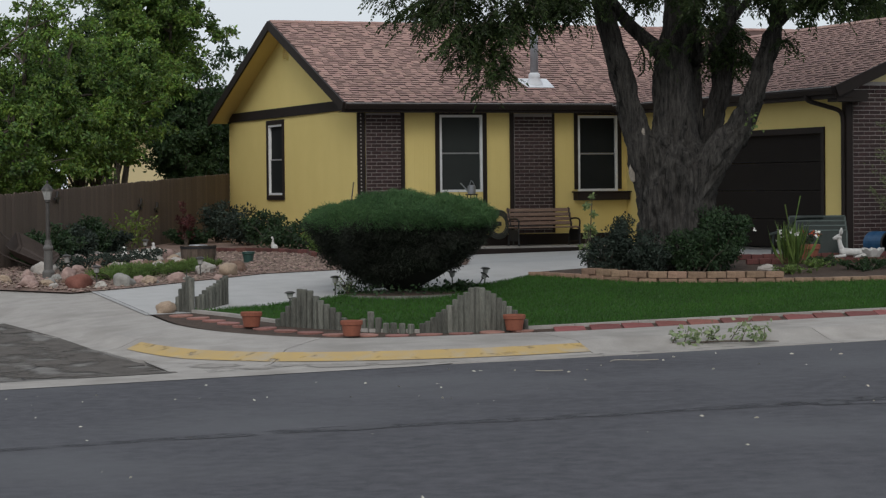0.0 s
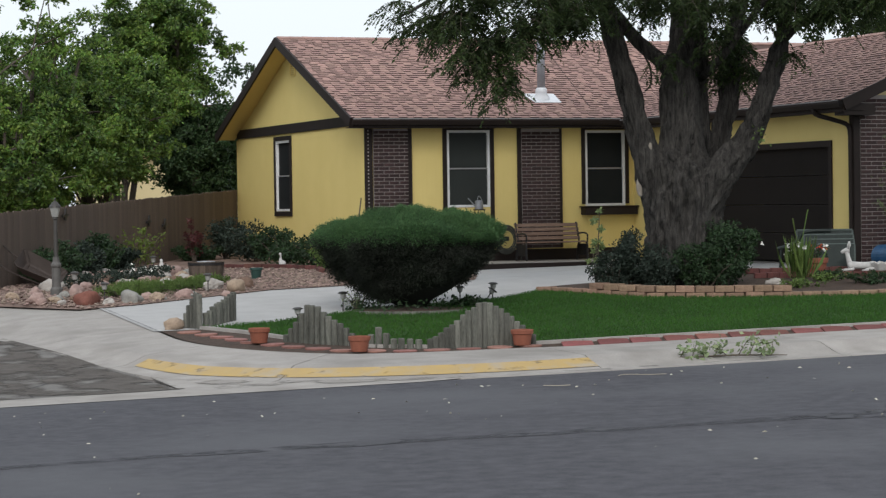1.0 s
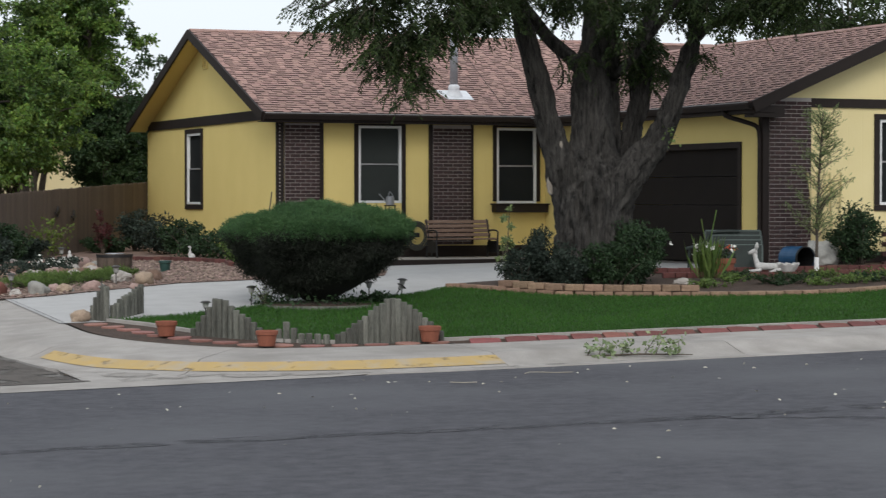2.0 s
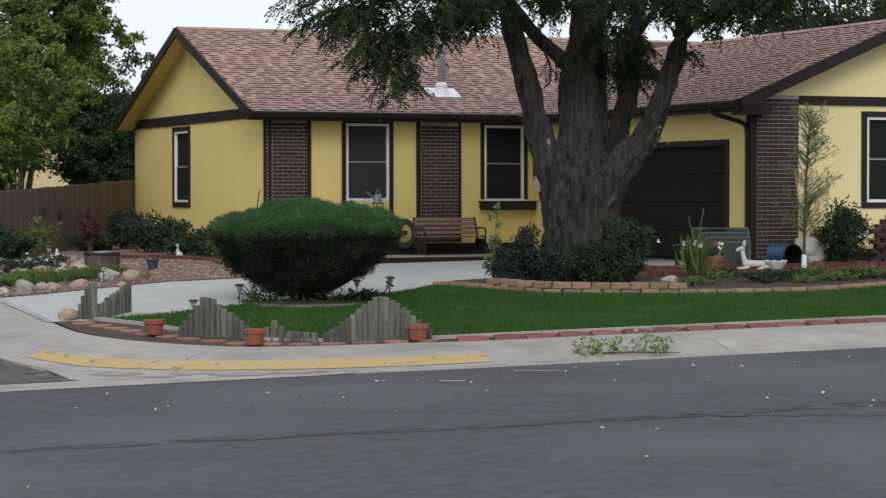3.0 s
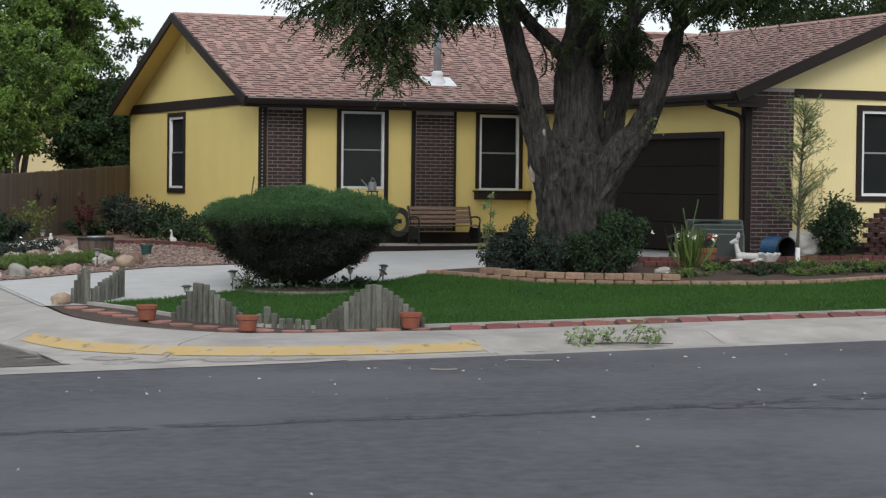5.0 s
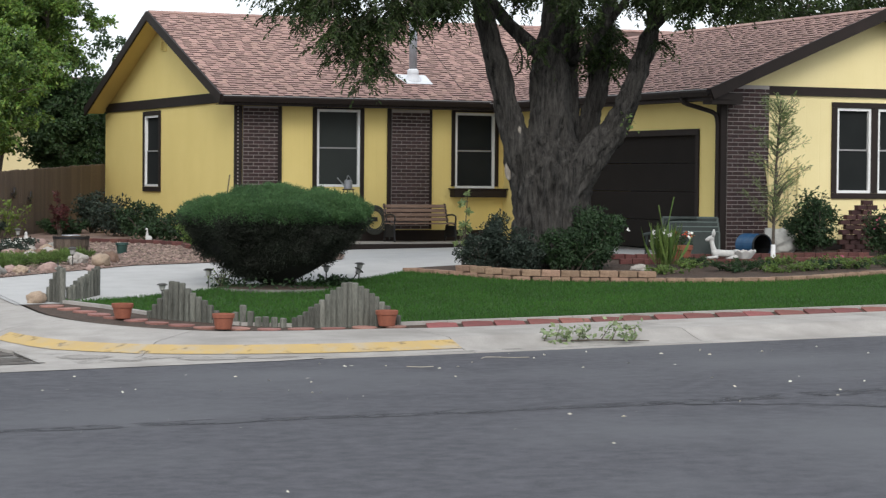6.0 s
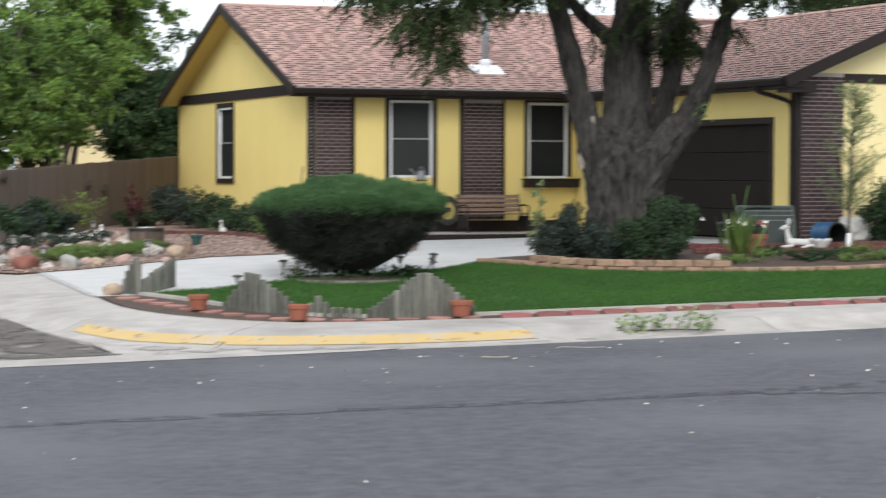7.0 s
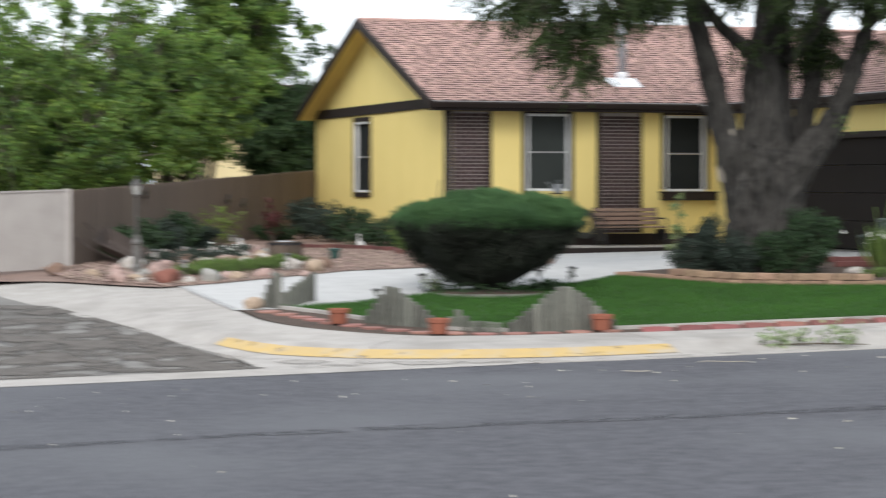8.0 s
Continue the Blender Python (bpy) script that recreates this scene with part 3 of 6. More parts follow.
rng = np.random.default_rng(4)
sl = math.hypot(RIDGE_Y + 0.42, RIDGE_Z - RZ0)
up_main = ((0), (RIDGE_Y + 0.42) / sl, (RIDGE_Z - RZ0) / sl)
shingles((-0.43, -0.42, RZ0 + 0.002), (1, 0, 0), up_main, 12.6, int(sl / 0.14), "shingles", main_roof,
         lambda p: p[2] > W_EAVE_Z + W_K * (p[0] - W_EAVE_X) - 0.1 or p[0] < 6, rng)
sw = math.hypot(W_RIDGE_X - W_EAVE_X, W_RIDGE_Z - W_EAVE_Z)
shingles((W_EAVE_X, 3.3, W_EAVE_Z + 0.002), (0, -1, 0), ((W_RIDGE_X - W_EAVE_X) / sw, 0, (W_RIDGE_Z - W_EAVE_Z) / sw), 12.66, int(sw / 0.14), "shingles", wing_roof,
         lambda p: p[2] > RZ0 + MAIN_K * (p[1] + 0.42) - 0.1, rng)
bm = bmesh.new()
for k in range(44):
    x0 = -0.43 + k * 0.3
    if x0 < 12.6:
        beam(bm, (x0, RIDGE_Y - 0.06, RIDGE_Z - 0.005 + 0.004 * (k % 3)), (x0 + 0.31, RIDGE_Y - 0.06, RIDGE_Z - 0.005), 0.15, 0.022, (0, -0.36, 1))
        beam(bm, (x0, RIDGE_Y + 0.06, RIDGE_Z - 0.005), (x0 + 0.31, RIDGE_Y + 0.06, RIDGE_Z - 0.005), 0.15, 0.022, (0, 0.36, 1))
part("ridge_cap", bm, SHINGLE, main_roof)
bm = bmesh.new()
for k in range(42):
    y0 = -9.36 + k * 0.3
    beam(bm, (W_RIDGE_X - 0.06, y0, W_RIDGE_Z - 0.005), (W_RIDGE_X - 0.06, y0 + 0.31, W_RIDGE_Z - 0.005), 0.15, 0.022, (-0.4, 0, 1))
    beam(bm, (W_RIDGE_X + 0.06, y0, W_RIDGE_Z - 0.005), (W_RIDGE_X + 0.06, y0 + 0.31, W_RIDGE_Z - 0.005), 0.15, 0.022, (0.4, 0, 1))
part("ridge_cap", bm, SHINGLE, wing_roof)

# barge boards, fascias, soffits, gutters
for y0, y1, z0, z1 in ((-0.44, RIDGE_Y, RZ0, RIDGE_Z), (9.97, RIDGE_Y, RZ0, RIDGE_Z)):
    part("barge_board", beam(bmesh.new(), (-0.455, y0, z0 - 0.085), (-0.455, y1, z1 - 0.085), 0.045, 0.2, (0, -1 if y0 < 0 else 1, 2.5)), BROWN, house)
for x0 in (W_EAVE_X - 0.02, 2 * W_RIDGE_X - W_EAVE_X + 0.02):
    part("barge_board", beam(bmesh.new(), (x0, -9.385, W_EAVE_Z - 0.085), (W_RIDGE_X, -9.385, W_RIDGE_Z - 0.085), 0.045, 0.2, (0, 0, 1)), BROWN, house)
part("fascia", boxes((-0.43, 5.53, -0.44, -0.40, 3.46, 3.645)), BROWN, house)
part("fascia", boxes((5.535, 5.575, -9.36, -0.445, 3.42, 3.605)), BROWN, house)
part("soffit", boxes((-0.42, 6.0, -0.395, -0.004, 3.475, 3.49)), BROWN, house)
part("soffit", boxes((5.58, 5.995, -9.35, -0.41, 3.44, 3.455)), BROWN, house)
part("rake_soffit", beam(beam(bmesh.new(), (-0.21, -0.40, RZ0 - 0.12), (-0.21, RIDGE_Y, RIDGE_Z - 0.12), 0.41, 0.015), (-0.21, 9.9, RZ0 - 0.12), (-0.21, RIDGE_Y, RIDGE_Z - 0.12), 0.41, 0.015), PAINT, house)
part("rake_soffit", beam(bmesh.new(), (5.6, -9.16, W_EAVE_Z - 0.12), (W_RIDGE_X, -9.16, W_RIDGE_Z - 0.12), 0.40, 0.015), BROWN, house)


def gutter(p, q, out, drop=0.11):
    """A K-style gutter from p to q, its back on the fascia, opening upward."""
    p, q, o = Vector(p), Vector(q), Vector(out)
    prof = [(0, 0), (0, -drop), (0.07, -drop), (0.11, -0.03), (0.11, 0.0), (0.103, 0.0), (0.10, -0.03), (0.065, -drop + 0.008), (0.008, -drop + 0.008), (0.008, 0)]
    bm = bmesh.new()
    ends = [[bm.verts.new(e + o * a + Vector((0, 0, b))) for a, b in prof] for e in (p, q)]
    n = len(prof)
    for k in range(n):
        bm.faces.new((ends[0][k], ends[0][(k + 1) % n], ends[1][(k + 1) % n], ends[1][k]))
    bm.faces.new(ends[0])
    bm.faces.new(ends[1][::-1])
    bmesh.ops.recalc_face_normals(bm, faces=bm.faces[:])
    return bm


g1 = part("gutter", gutter((-0.43, -0.442, 3.635), (5.45, -0.442, 3.635), (0, -1, 0)), BROWN, house)
part("gutter_lip", boxes((-0.43, 5.45, -0.553, -0.530, 3.638, 3.655)), GUTTER, g1)
g2 = part("gutter", gutter((5.533, -9.36, 3.60), (5.533, -0.56, 3.60), (-1, 0, 0)), BROWN, house)
part("gutter_lip", boxes((5.420, 5.442, -9.36, -0.56, 3.603, 3.62)), GUTTER, g2)
bm = tube(bmesh.new(), spline([(5.47, -8.45, 3.50), (5.5, -8.5, 3.40), (5.72, -8.72, 3.30), (5.90, -8.90, 3.20), (5.935, -8.93, 3.0)], 14), [0.04] * 14, 8)
tube(bm, [(5.935, -8.93, 3.02), (5.935, -8.93, 0.95), (5.85, -8.93, 0.86)], [0.04, 0.04, 0.04], 8)
part("downspout", bm, BROWN, house)

# band boards and vertical trim
part("band_board", boxes((-0.035, -0.002, 0.0, 9.6, 3.55, 3.76)), BROWN, house)
part("band_board", boxes((6.956, 12.4, -8.985, -8.952, 3.56, 3.72)), BROWN, house)
for x0, x1, z0 in ((1.665, 1.755, 0.97), (2.715, 2.80, 0.97), (4.785, 4.865, 1.87), (5.795, 5.875, 1.87)):
    part("trim_board", boxes((x0, x1, -0.03, -0.002, z0, 3.47)), BROWN, house)
for x0, x1 in ((1.757, 2.713), (4.867, 5.793)):
    part("trim_board", boxes((x0, x1, -0.03, -0.002, 3.432, 3.47)), BROWN, house)
part("window_ledge", boxes((4.76, 5.97, -0.24, -0.002, 1.64, 1.80), (4.72, 6.0, -0.26, -0.002, 1.80, 1.828), bevel=0.008), BROWN, house, "dark wooden ledge box under the window")
for z0, z1, y0, y1 in ((1.69, 1.795, 5.14, 6.50), (3.405, 3.50, 5.14, 6.50)):
    part("trim_board", boxes((-0.03, -0.002, y0, y1, z0, z1)), BROWN, house)
for y0, y1 in ((5.14, 5.265), (6.385, 6.50)):
    part("trim_board", boxes((-0.03, -0.002, y0, y1, 1.797, 3.403)), BROWN, house)
for r in ((8.30, 10.14, 3.362, 3.46), (8.30, 10.14, 1.72, 1.818), (8.30, 8.408, 1.82, 3.36), (9.152, 9.288, 1.82, 3.36), (10.032, 10.14, 1.82, 3.36)):
    part("trim_board", boxes((r[0], r[1], -8.985, -8.952, r[2], r[3])), BROWN, house)
part("corner_board", boxes((-0.03, 0.13, -0.055, -0.002, 0.9, 3.47)), BROWN, house)
part("corner_board", boxes((5.965, 6.09, -9.0, -8.952, 0.75, 3.43)), BROWN, house)
for k in range(34):
    part("dentil", boxes((0.028, 0.050, -0.062, -0.056, 1.0 + 0.073 * k, 1.03 + 0.073 * k)), MORTAR, house)


def window(axis, w, at, out, rail, curtain=None):
    """A single-hung window: white frame, meeting rail, screened panes; out is the sign of the outside direction."""
    a0, a1, z0, z1 = w
    e = 0.05

    def pl(p, q, r, s, d0, d1):
        lo, hi = sorted((at + out * d0, at + out * d1))
        return (p, q, lo, hi, r, s) if axis == "x" else (lo, hi, p, q, r, s)
    win = new("window")
    win.parent = house
    part("frame", boxes(pl(a0, a0 + e, z0, z1, -0.08, 0.012), pl(a1 - e, a1, z0, z1, -0.08, 0.012), pl(a0 + e, a1 - e, z1 - e, z1, -0.08, 0.012), pl(a0 + e, a1 - e, z0, z0 + e, -0.08, 0.012)), WHITE, win)
    part("meeting_rail", boxes(pl(a0 + e, a1 - e, rail - 0.013, rail + 0.013, -0.075, -0.02)), GUTTER, win)
    part("pane", boxes(pl(a0 + e, a1 - e, rail + 0.017, z1 - e, -0.06, -0.05)), SCREEN if not curtain else curtain, win)
    part("pane", boxes(pl(a0 + e, a1 - e, z0 + e, rail - 0.017, -0.045, -0.035)), SCREEN if not curtain else curtain, win)
    return win


SCREEN_GREY = mat("grey_green_screened_glass", (0.040, 0.045, 0.042), (0.032, 0.036, 0.034), 0.6, 1.5, 200, 0.0, spec=0.1)
window("x", W1, 0.0, -1, 2.64, SCREEN_GREY)
window("x", W2, 0.0, -1, 2.62)
window("y", SIDE_W, 0.0, -1, 2.60)
for w in WING_W:
    window("x", w, -8.95, -1, 2.60)

# garage door of four sections
gd = new("garage_door")
gd.parent = house
tagged(gd, "closed dark brown sectional garage door")
for k in range(4):
    z0 = 0.765 + k * 0.524
    bm = boxes((6.075, 6.115, DOOR[0] + 0.01, DOOR[1] - 0.01, z0 + 0.004, z0 + 0.520), bevel=0.006)
    part("panel", bm, GARAGE, gd)
for r in ((DOOR[0] - 0.11, DOOR[0] - 0.002, 0.72, 2.955), (DOOR[1] + 0.002, DOOR[1] + 0.11, 0.72, 2.955), (DOOR[0], DOOR[1], 2.845, 2.955)):
    part("door_trim", boxes((5.97, 5.998, r[0], r[1], r[2], r[3])), BROWN, gd)

# flue with storm collar, vent pipe, gable vent
flue = new("flue_pipe")
flue.parent = house
bm = lathe(bmesh.new(), [(0.085, -0.2), (0.085, 1.75), (0.08, 1.75)], 16, (4.2, 0.72, 4.15))
part("pipe", bm, GALV, flue, "galvanised stove flue", True)
bm = lathe(bmesh.new(), [(0.21, -0.22), (0.18, -0.02), (0.115, 0.08), (0.12, 0.09), (0.12, 0.17), (0.088, 0.20)], 18, (4.2, 0.72, 4.15))
part("flashing", bm, FLASH, flue, "pale painted flashing cone", True)
part("flashing_plate", deck([(3.95, 0.46, RZ0 + MAIN_K * 0.88 + 0.035), (4.55, 0.46, RZ0 + MAIN_K * 0.88 + 0.035), (4.6, 1.0, RZ0 + MAIN_K * 1.42 + 0.035), (3.87, 1.0, RZ0 + MAIN_K * 1.42 + 0.035)], 0.012), FLASH, flue)
part("vent_pipe", lathe(bmesh.new(), [(0.05, 0), (0.05, 0.75)], 10, (3.3, 5.6, 5.2)), GALV, house)
gv = new("gable_vent")
gv.parent = house
part("frame", boxes((-0.03, -0.004, 4.76, 4.80, 4.80, 5.14), (-0.03, -0.004, 5.10, 5.14, 4.80, 5.14), (-0.03, -0.004, 4.80, 5.10, 4.80, 4.83), (-0.03, -0.004, 4.80, 5.10, 5.11, 5.14)), PAINT, gv)
for k in range(6):
    part("slat", beam(bmesh.new(), (-0.016, 4.80, 4.85 + 0.047 * k), (-0.016, 5.10, 4.85 + 0.047 * k), 0.03, 0.008, (0.6, 0, 1)), PAINT, gv)

# porch slab
part("porch_slab", boxes((0.6, 5.95, -1.6, 0.0, 0.4, 0.72), bevel=0.008), CONCRETE, house)
# Dark brown board along the front face of the porch slab.
part("porch_front_board", boxes((0.58, 5.93, -1.65, -1.605, 0.4, 0.705), bevel=0.006), BROWN, house)


def brick_pier(x0, x1, y, z0, z1):
    """A brick-faced pier: mortar body and single bricks in running bond."""
    pier = part("brick_pier", boxes((x0 + 0.004, x1 - 0.004, y - 0.05, y - 0.003, z0, z1)), MORTAR, house, "dark brown brick facing")
    H, Wd = 0.0735, 0.222
    cut = {}
    n = int((z1 - z0) / H)
    for c in range(n):
        s = x0 - (0.5 * Wd if c % 2 else 0.0)
        while s < x1 - 0.01:
            a, b = max(s, x0), min(s + Wd, x1)
            s += Wd
            w = round(b - a, 3)
            if w < 0.04:
                continue
            if w not in cut:
                bm = boxes((-w / 2 + 0.007, w / 2 - 0.007, -0.03, 0.03, 0.007, H - 0.007), bevel=0.003)
                me = bpy.data.meshes.new("brick")
                bm.to_mesh(me)
                bm.free()
                me.materials.append(BRICK)
                cut[w] = me
            ob = new("brick", cut[w])
            ob.parent = pier
            ob.location = ((a + b) / 2, y - 0.034 + random.uniform(-0.003, 0.003), z0 + c * H)


brick_pier(0.15, 0.9025, 0.0, 0.78, 3.46)
brick_pier(3.405, 4.265, 0.0, 0.97, 3.46)
brick_pier(6.092, 6.952, -8.95, 0.72, 3.72)
for x0, x1 in ((3.32, 3.40), (4.27, 4.325), (0.908, 0.985)):
    part("trim_board", boxes((x0, x1, -0.045, -0.002, 0.97, 3.47)), BROWN, house)


# ---- boundary fence and what lies beyond ----
def lerp(a, b, f):
    return tuple(p + (q - p) * f for p, q in zip(a, b))


fence = thing("fence", "weathered brown dog-eared board fence", "fence")
FA, FB = (-8.35, -4.45, 1.87), (-0.02, 9.72, 2.33)
flen = math.hypot(FB[0] - FA[0], FB[1] - FA[1])
fyaw = math.degrees(math.atan2(FB[1] - FA[1], FB[0] - FA[0]))
NB = 112
bm = bmesh.new()
w = flen / NB
prof = [(-w / 2 + 0.003, 0), (w / 2 - 0.003, 0), (w / 2 - 0.003, 1.0 - 0.02), (w / 2 - 0.03, 1.0), (-w / 2 + 0.03, 1.0), (-w / 2 + 0.003, 1.0 - 0.02)]
fr = [[bm.verts.new((x, y, z)) for x, z in prof] for y in (-0.01, 0.01)]
bm.faces.new(fr[0])
bm.faces.new(fr[1][::-1])
for k in range(6):
    bm.faces.new((fr[0][k], fr[1][k], fr[1][(k + 1) % 6], fr[0][(k + 1) % 6]))
bmesh.ops.recalc_face_normals(bm, faces=bm.faces[:])
board_me = bpy.data.meshes.new("board")
bm.to_mesh(board_me)
bm.free()
board_me.materials.append(FENCE_WOOD)
for k in range(NB):
    x, y, zt = lerp(FA, FB, (k + 0.5) / NB)
    ob = new("board", board_me)
    ob.parent = fence
    z0 = G(x, y) - 0.03
    ob.matrix_basis = pose(x, y, z0, 0, random.uniform(-0.4, 0.4), fyaw) @ Matrix.Diagonal((1, 1, zt - z0 + random.uniform(-0.012, 0.012), 1))
for dz in (0.35, 1.05):
    a, b = lerp(FA, FB, 0.0), lerp(FA, FB, 1.0)
    part("rail", beam(bmesh.new(), (a[0] - 0.05, a[1] + 0.03, a[2] - dz), (b[0] - 0.05, b[1] + 0.03, b[2] - dz), 0.04, 0.09), FENCE_WOOD, fence)
pf = thing("fence", "pale grey painted fence panel at the corner", "fence")
part("panel", beam(bmesh.new(), (-8.38, -4.50, 1.20), (-12.0, -6.3, 1.10), 0.05, 1.32), WHITE_FENCE, pf)
part("cap", beam(bmesh.new(), (-8.36, -4.49, 1.875), (-12.0, -6.3, 1.775), 0.08, 0.03), WHITE_FENCE, pf)
part("post", boxes((-8.45, -8.35, -4.56, -4.46, 0.5, 1.9)), WHITE_FENCE, pf)

NEIGHBOUR = mat("cream_stucco", (0.62, 0.52, 0.30), (0.56, 0.46, 0.26), 0.85, 1, 30, 0.1)
nh = thing("neighbour_house", "cream stucco house behind the fence", "house")
part("wall", boxes((2.2, 14, 32, 32.2, 0.6, 3.95), (2.2, 14, 40, 40.2, 0.6, 3.95), (2.2, 2.4, 32.2, 40, 0.6, 3.95), (13.8, 14, 32.2, 40, 0.6, 3.95)), NEIGHBOUR, nh)
bm = deck([(1.7, 31.5, 3.9), (14.5, 31.5, 3.9), (14.5, 36, 5.6), (1.7, 36, 5.6)], 0.15)
part("roof", bm, ROOFDECK, nh)
part("roof", deck([(1.7, 40.7, 3.9), (14.5, 40.7, 3.9), (14.5, 36, 5.6), (1.7, 36, 5.6)], 0.15), ROOFDECK, nh)


def crown_points(rng, clumps, per):
    """Leaf places in a cloud of small ragged clumps (x, y, z, r)."""
    out = []
    for x, y, z, r in clumps:
        p = rng.normal(size=(per, 3))
        p /= np.linalg.norm(p, axis=1)[:, None]
        p *= (rng.uniform(0.25, 1.0, per) ** 0.5)[:, None] * r
        p[:, 2] *= 0.7
        out.append(p + (x, y, z))
    return np.concatenate(out)


def leaf_bunches(rng, clumps, per):
    """Leaf places on drooping, umbrella-like bunches: most leaves on the upper shell of each clump, few inside."""
    out = []
    for x, y, z, r in clumps:
        k = max(3, int(7 * r))
        for _ in range(k):
            c = rng.normal(size=3) * (0.55, 0.55, 0.38) * r
            m = per // k
            th, q = rng.uniform(0, 2 * math.pi, m), np.sqrt(rng.uniform(0, 1, m))
            w = r * rng.uniform(0.32, 0.6)
            out.append(np.stack([c[0] + np.cos(th) * q * w, c[1] + np.sin(th) * q * w, c[2] + w * (0.45 - 0.75 * q * q) + rng.normal(size=m) * 0.05], 1) + (x, y, z))
    return np.concatenate(out)


def leafy_tree(name, label, at, height, spread, low, material, seed, n_clumps=90, per=230, leaf=0.13, stems=4, clump_r=0.75, thin_from=0.35, lean=0.0):
    """A many-stemmed tree: tapered stems with limbs, and a ragged crown of leaf clumps with gaps."""
    rng = np.random.default_rng(seed)
    z0 = G(at[0], at[1]) - 0.1
    tree = thing(name, label, "tree", (at[0], at[1], z0))
    clumps = []
    while len(clumps) < n_clumps:
        d = rng.normal(size=3)
        d /= np.linalg.norm(d)
        q = d * rng.uniform(0.4, 1.0) ** 0.6 * (1.0 + 0.28 * math.sin(3.1 * d[0] + seed) * math.cos(2.7 * d[1] - seed) + 0.15 * rng.normal())
        z = low + (height - low) * (0.5 + 0.5 * q[2])
        k = 1.0 - 0.3 * max(0, q[2])
        if q[2] > thin_from and rng.uniform() < 0.6:
            n_clumps -= 1
            continue
        clumps.append((q[0] * spread * k + lean, q[1] * spread * k, z, clump_r * rng.uniform(0.5, 1.25)))
    bm = bmesh.new()
    for s in range(stems):
        a = 2 * math.pi * s / stems + rng.uniform(-0.4, 0.4)
        top = (spread * 0.55 * math.cos(a) + 1.3 * lean, spread * 0.55 * math.sin(a), low + (height - low) * 0.75)
        pts = spline([(0.12 * math.cos(a), 0.12 * math.sin(a), 0), (top[0] * 0.35, top[1] * 0.35, height * 0.3), top], 8)
        tube(bm, pts, np.linspace(0.13, 0.03, 8), 7, 0.1)
        for j in range(7):
            c = clumps[rng.integers(len(clumps))]
            b = pts[rng.integers(3, 7)]
            tube(bm, spline([b, lerp(b, c[:3], 0.5) + np.array((0, 0, 0.2)), c[:3]], 5), np.linspace(0.035, 0.01, 5), 5)
    part("trunk", bm, BARK_SMALL, tree)
    leaves("crown", leaf_bunches(rng, clumps, per), leaf, material, tree, rng, slim=0.5, droop=0.55)
    return tree


leafy_tree("tree", "full green tree with many stems behind the fence", (-7.6, 11.5), 6.0, 3.2, 0.9, LEAF_LIME, 11, 100, 340, 0.13, clump_r=0.66)
leafy_tree("tree", "bright green many-stemmed tree behind the fence", (-8.9, 4.4), 6.0, 2.5, 0.5, LEAF_LIME, 12, 120, 400, 0.105, clump_r=0.6)
leafy_tree("tree", "bright green many-stemmed tree behind the fence", (-5.7, 6.2), 5.95, 2.2, 0.7, LEAF_LIME, 13, 120, 400, 0.105, clump_r=0.56, thin_from=0.2)
leafy_tree("tree", "dense green tree leaning over the fence end", (-0.35, 11.9), 7.1, 1.42, 2.5, LEAF_LIME, 24, 125, 400, 0.11, stems=1, clump_r=0.54, thin_from=0.6, lean=-1.1)
leafy_tree("tree", "low spreading green tree over the fence top", (-3.9, 7.9), 4.7, 1.5, 1.75, LEAF_LIME, 27, 80, 360, 0.105, stems=3, clump_r=0.5, thin_from=0.8)
leafy_tree("tree", "low spreading green tree over the fence top", (-6.6, 4.2), 3.6, 1.5, 0.9, LEAF_LIME, 28, 70, 360, 0.105, stems=3, clump_r=0.5, thin_from=0.8)
leafy_tree("tree", "low dark green tree beside the house corner", (-0.75, 11.0), 3.5, 0.75, 1.1, LEAF_MID, 29, 60, 300, 0.12, stems=3, clump_r=0.45, thin_from=0.9)
leafy_tree("tree", "darker green tree behind the house corner", (-1.9, 14.0), 5.6, 1.7, 2.6, LEAF_MID, 14, 85, 220, 0.17, clump_r=0.6)
leafy_tree("tree", "low dark green tree behind the house corner", (0.9, 14.4), 4.6, 0.9, 0.9, LEAF_MID, 18, 90, 230)
leafy_tree("tree", "dark green tree far behind the yard", (-15.5, 22), 5.2, 4.2, 0.6, LEAF_MID, 19, 130, 220)
leafy_tree("tree", "dark green tree far behind the yard", (-5.0, 23), 4.6, 3.0, 0.6, LEAF_MID, 20, 120, 220)
leafy_tree("tree", "dark green tree far behind the yard", (-9.6, 19.5), 4.9, 3.8, 0.6, LEAF_MID, 15, 130, 220)
leafy_tree("tree", "dark green tree behind the garage wing", (30, 24), 11.5, 6.0, 4.0, LEAF_DARK, 16, 150, 260, 0.2, clump_r=1.1)
leafy_tree("tree", "dark green tree behind the garage wing", (42, 20), 12.5, 5.5, 4.0, LEAF_DARK, 17, 140, 260, 0.2, clump_r=1.1)

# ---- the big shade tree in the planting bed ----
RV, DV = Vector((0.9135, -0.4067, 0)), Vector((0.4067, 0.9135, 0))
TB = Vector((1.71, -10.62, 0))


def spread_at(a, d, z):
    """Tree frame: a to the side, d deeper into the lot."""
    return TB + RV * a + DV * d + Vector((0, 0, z))


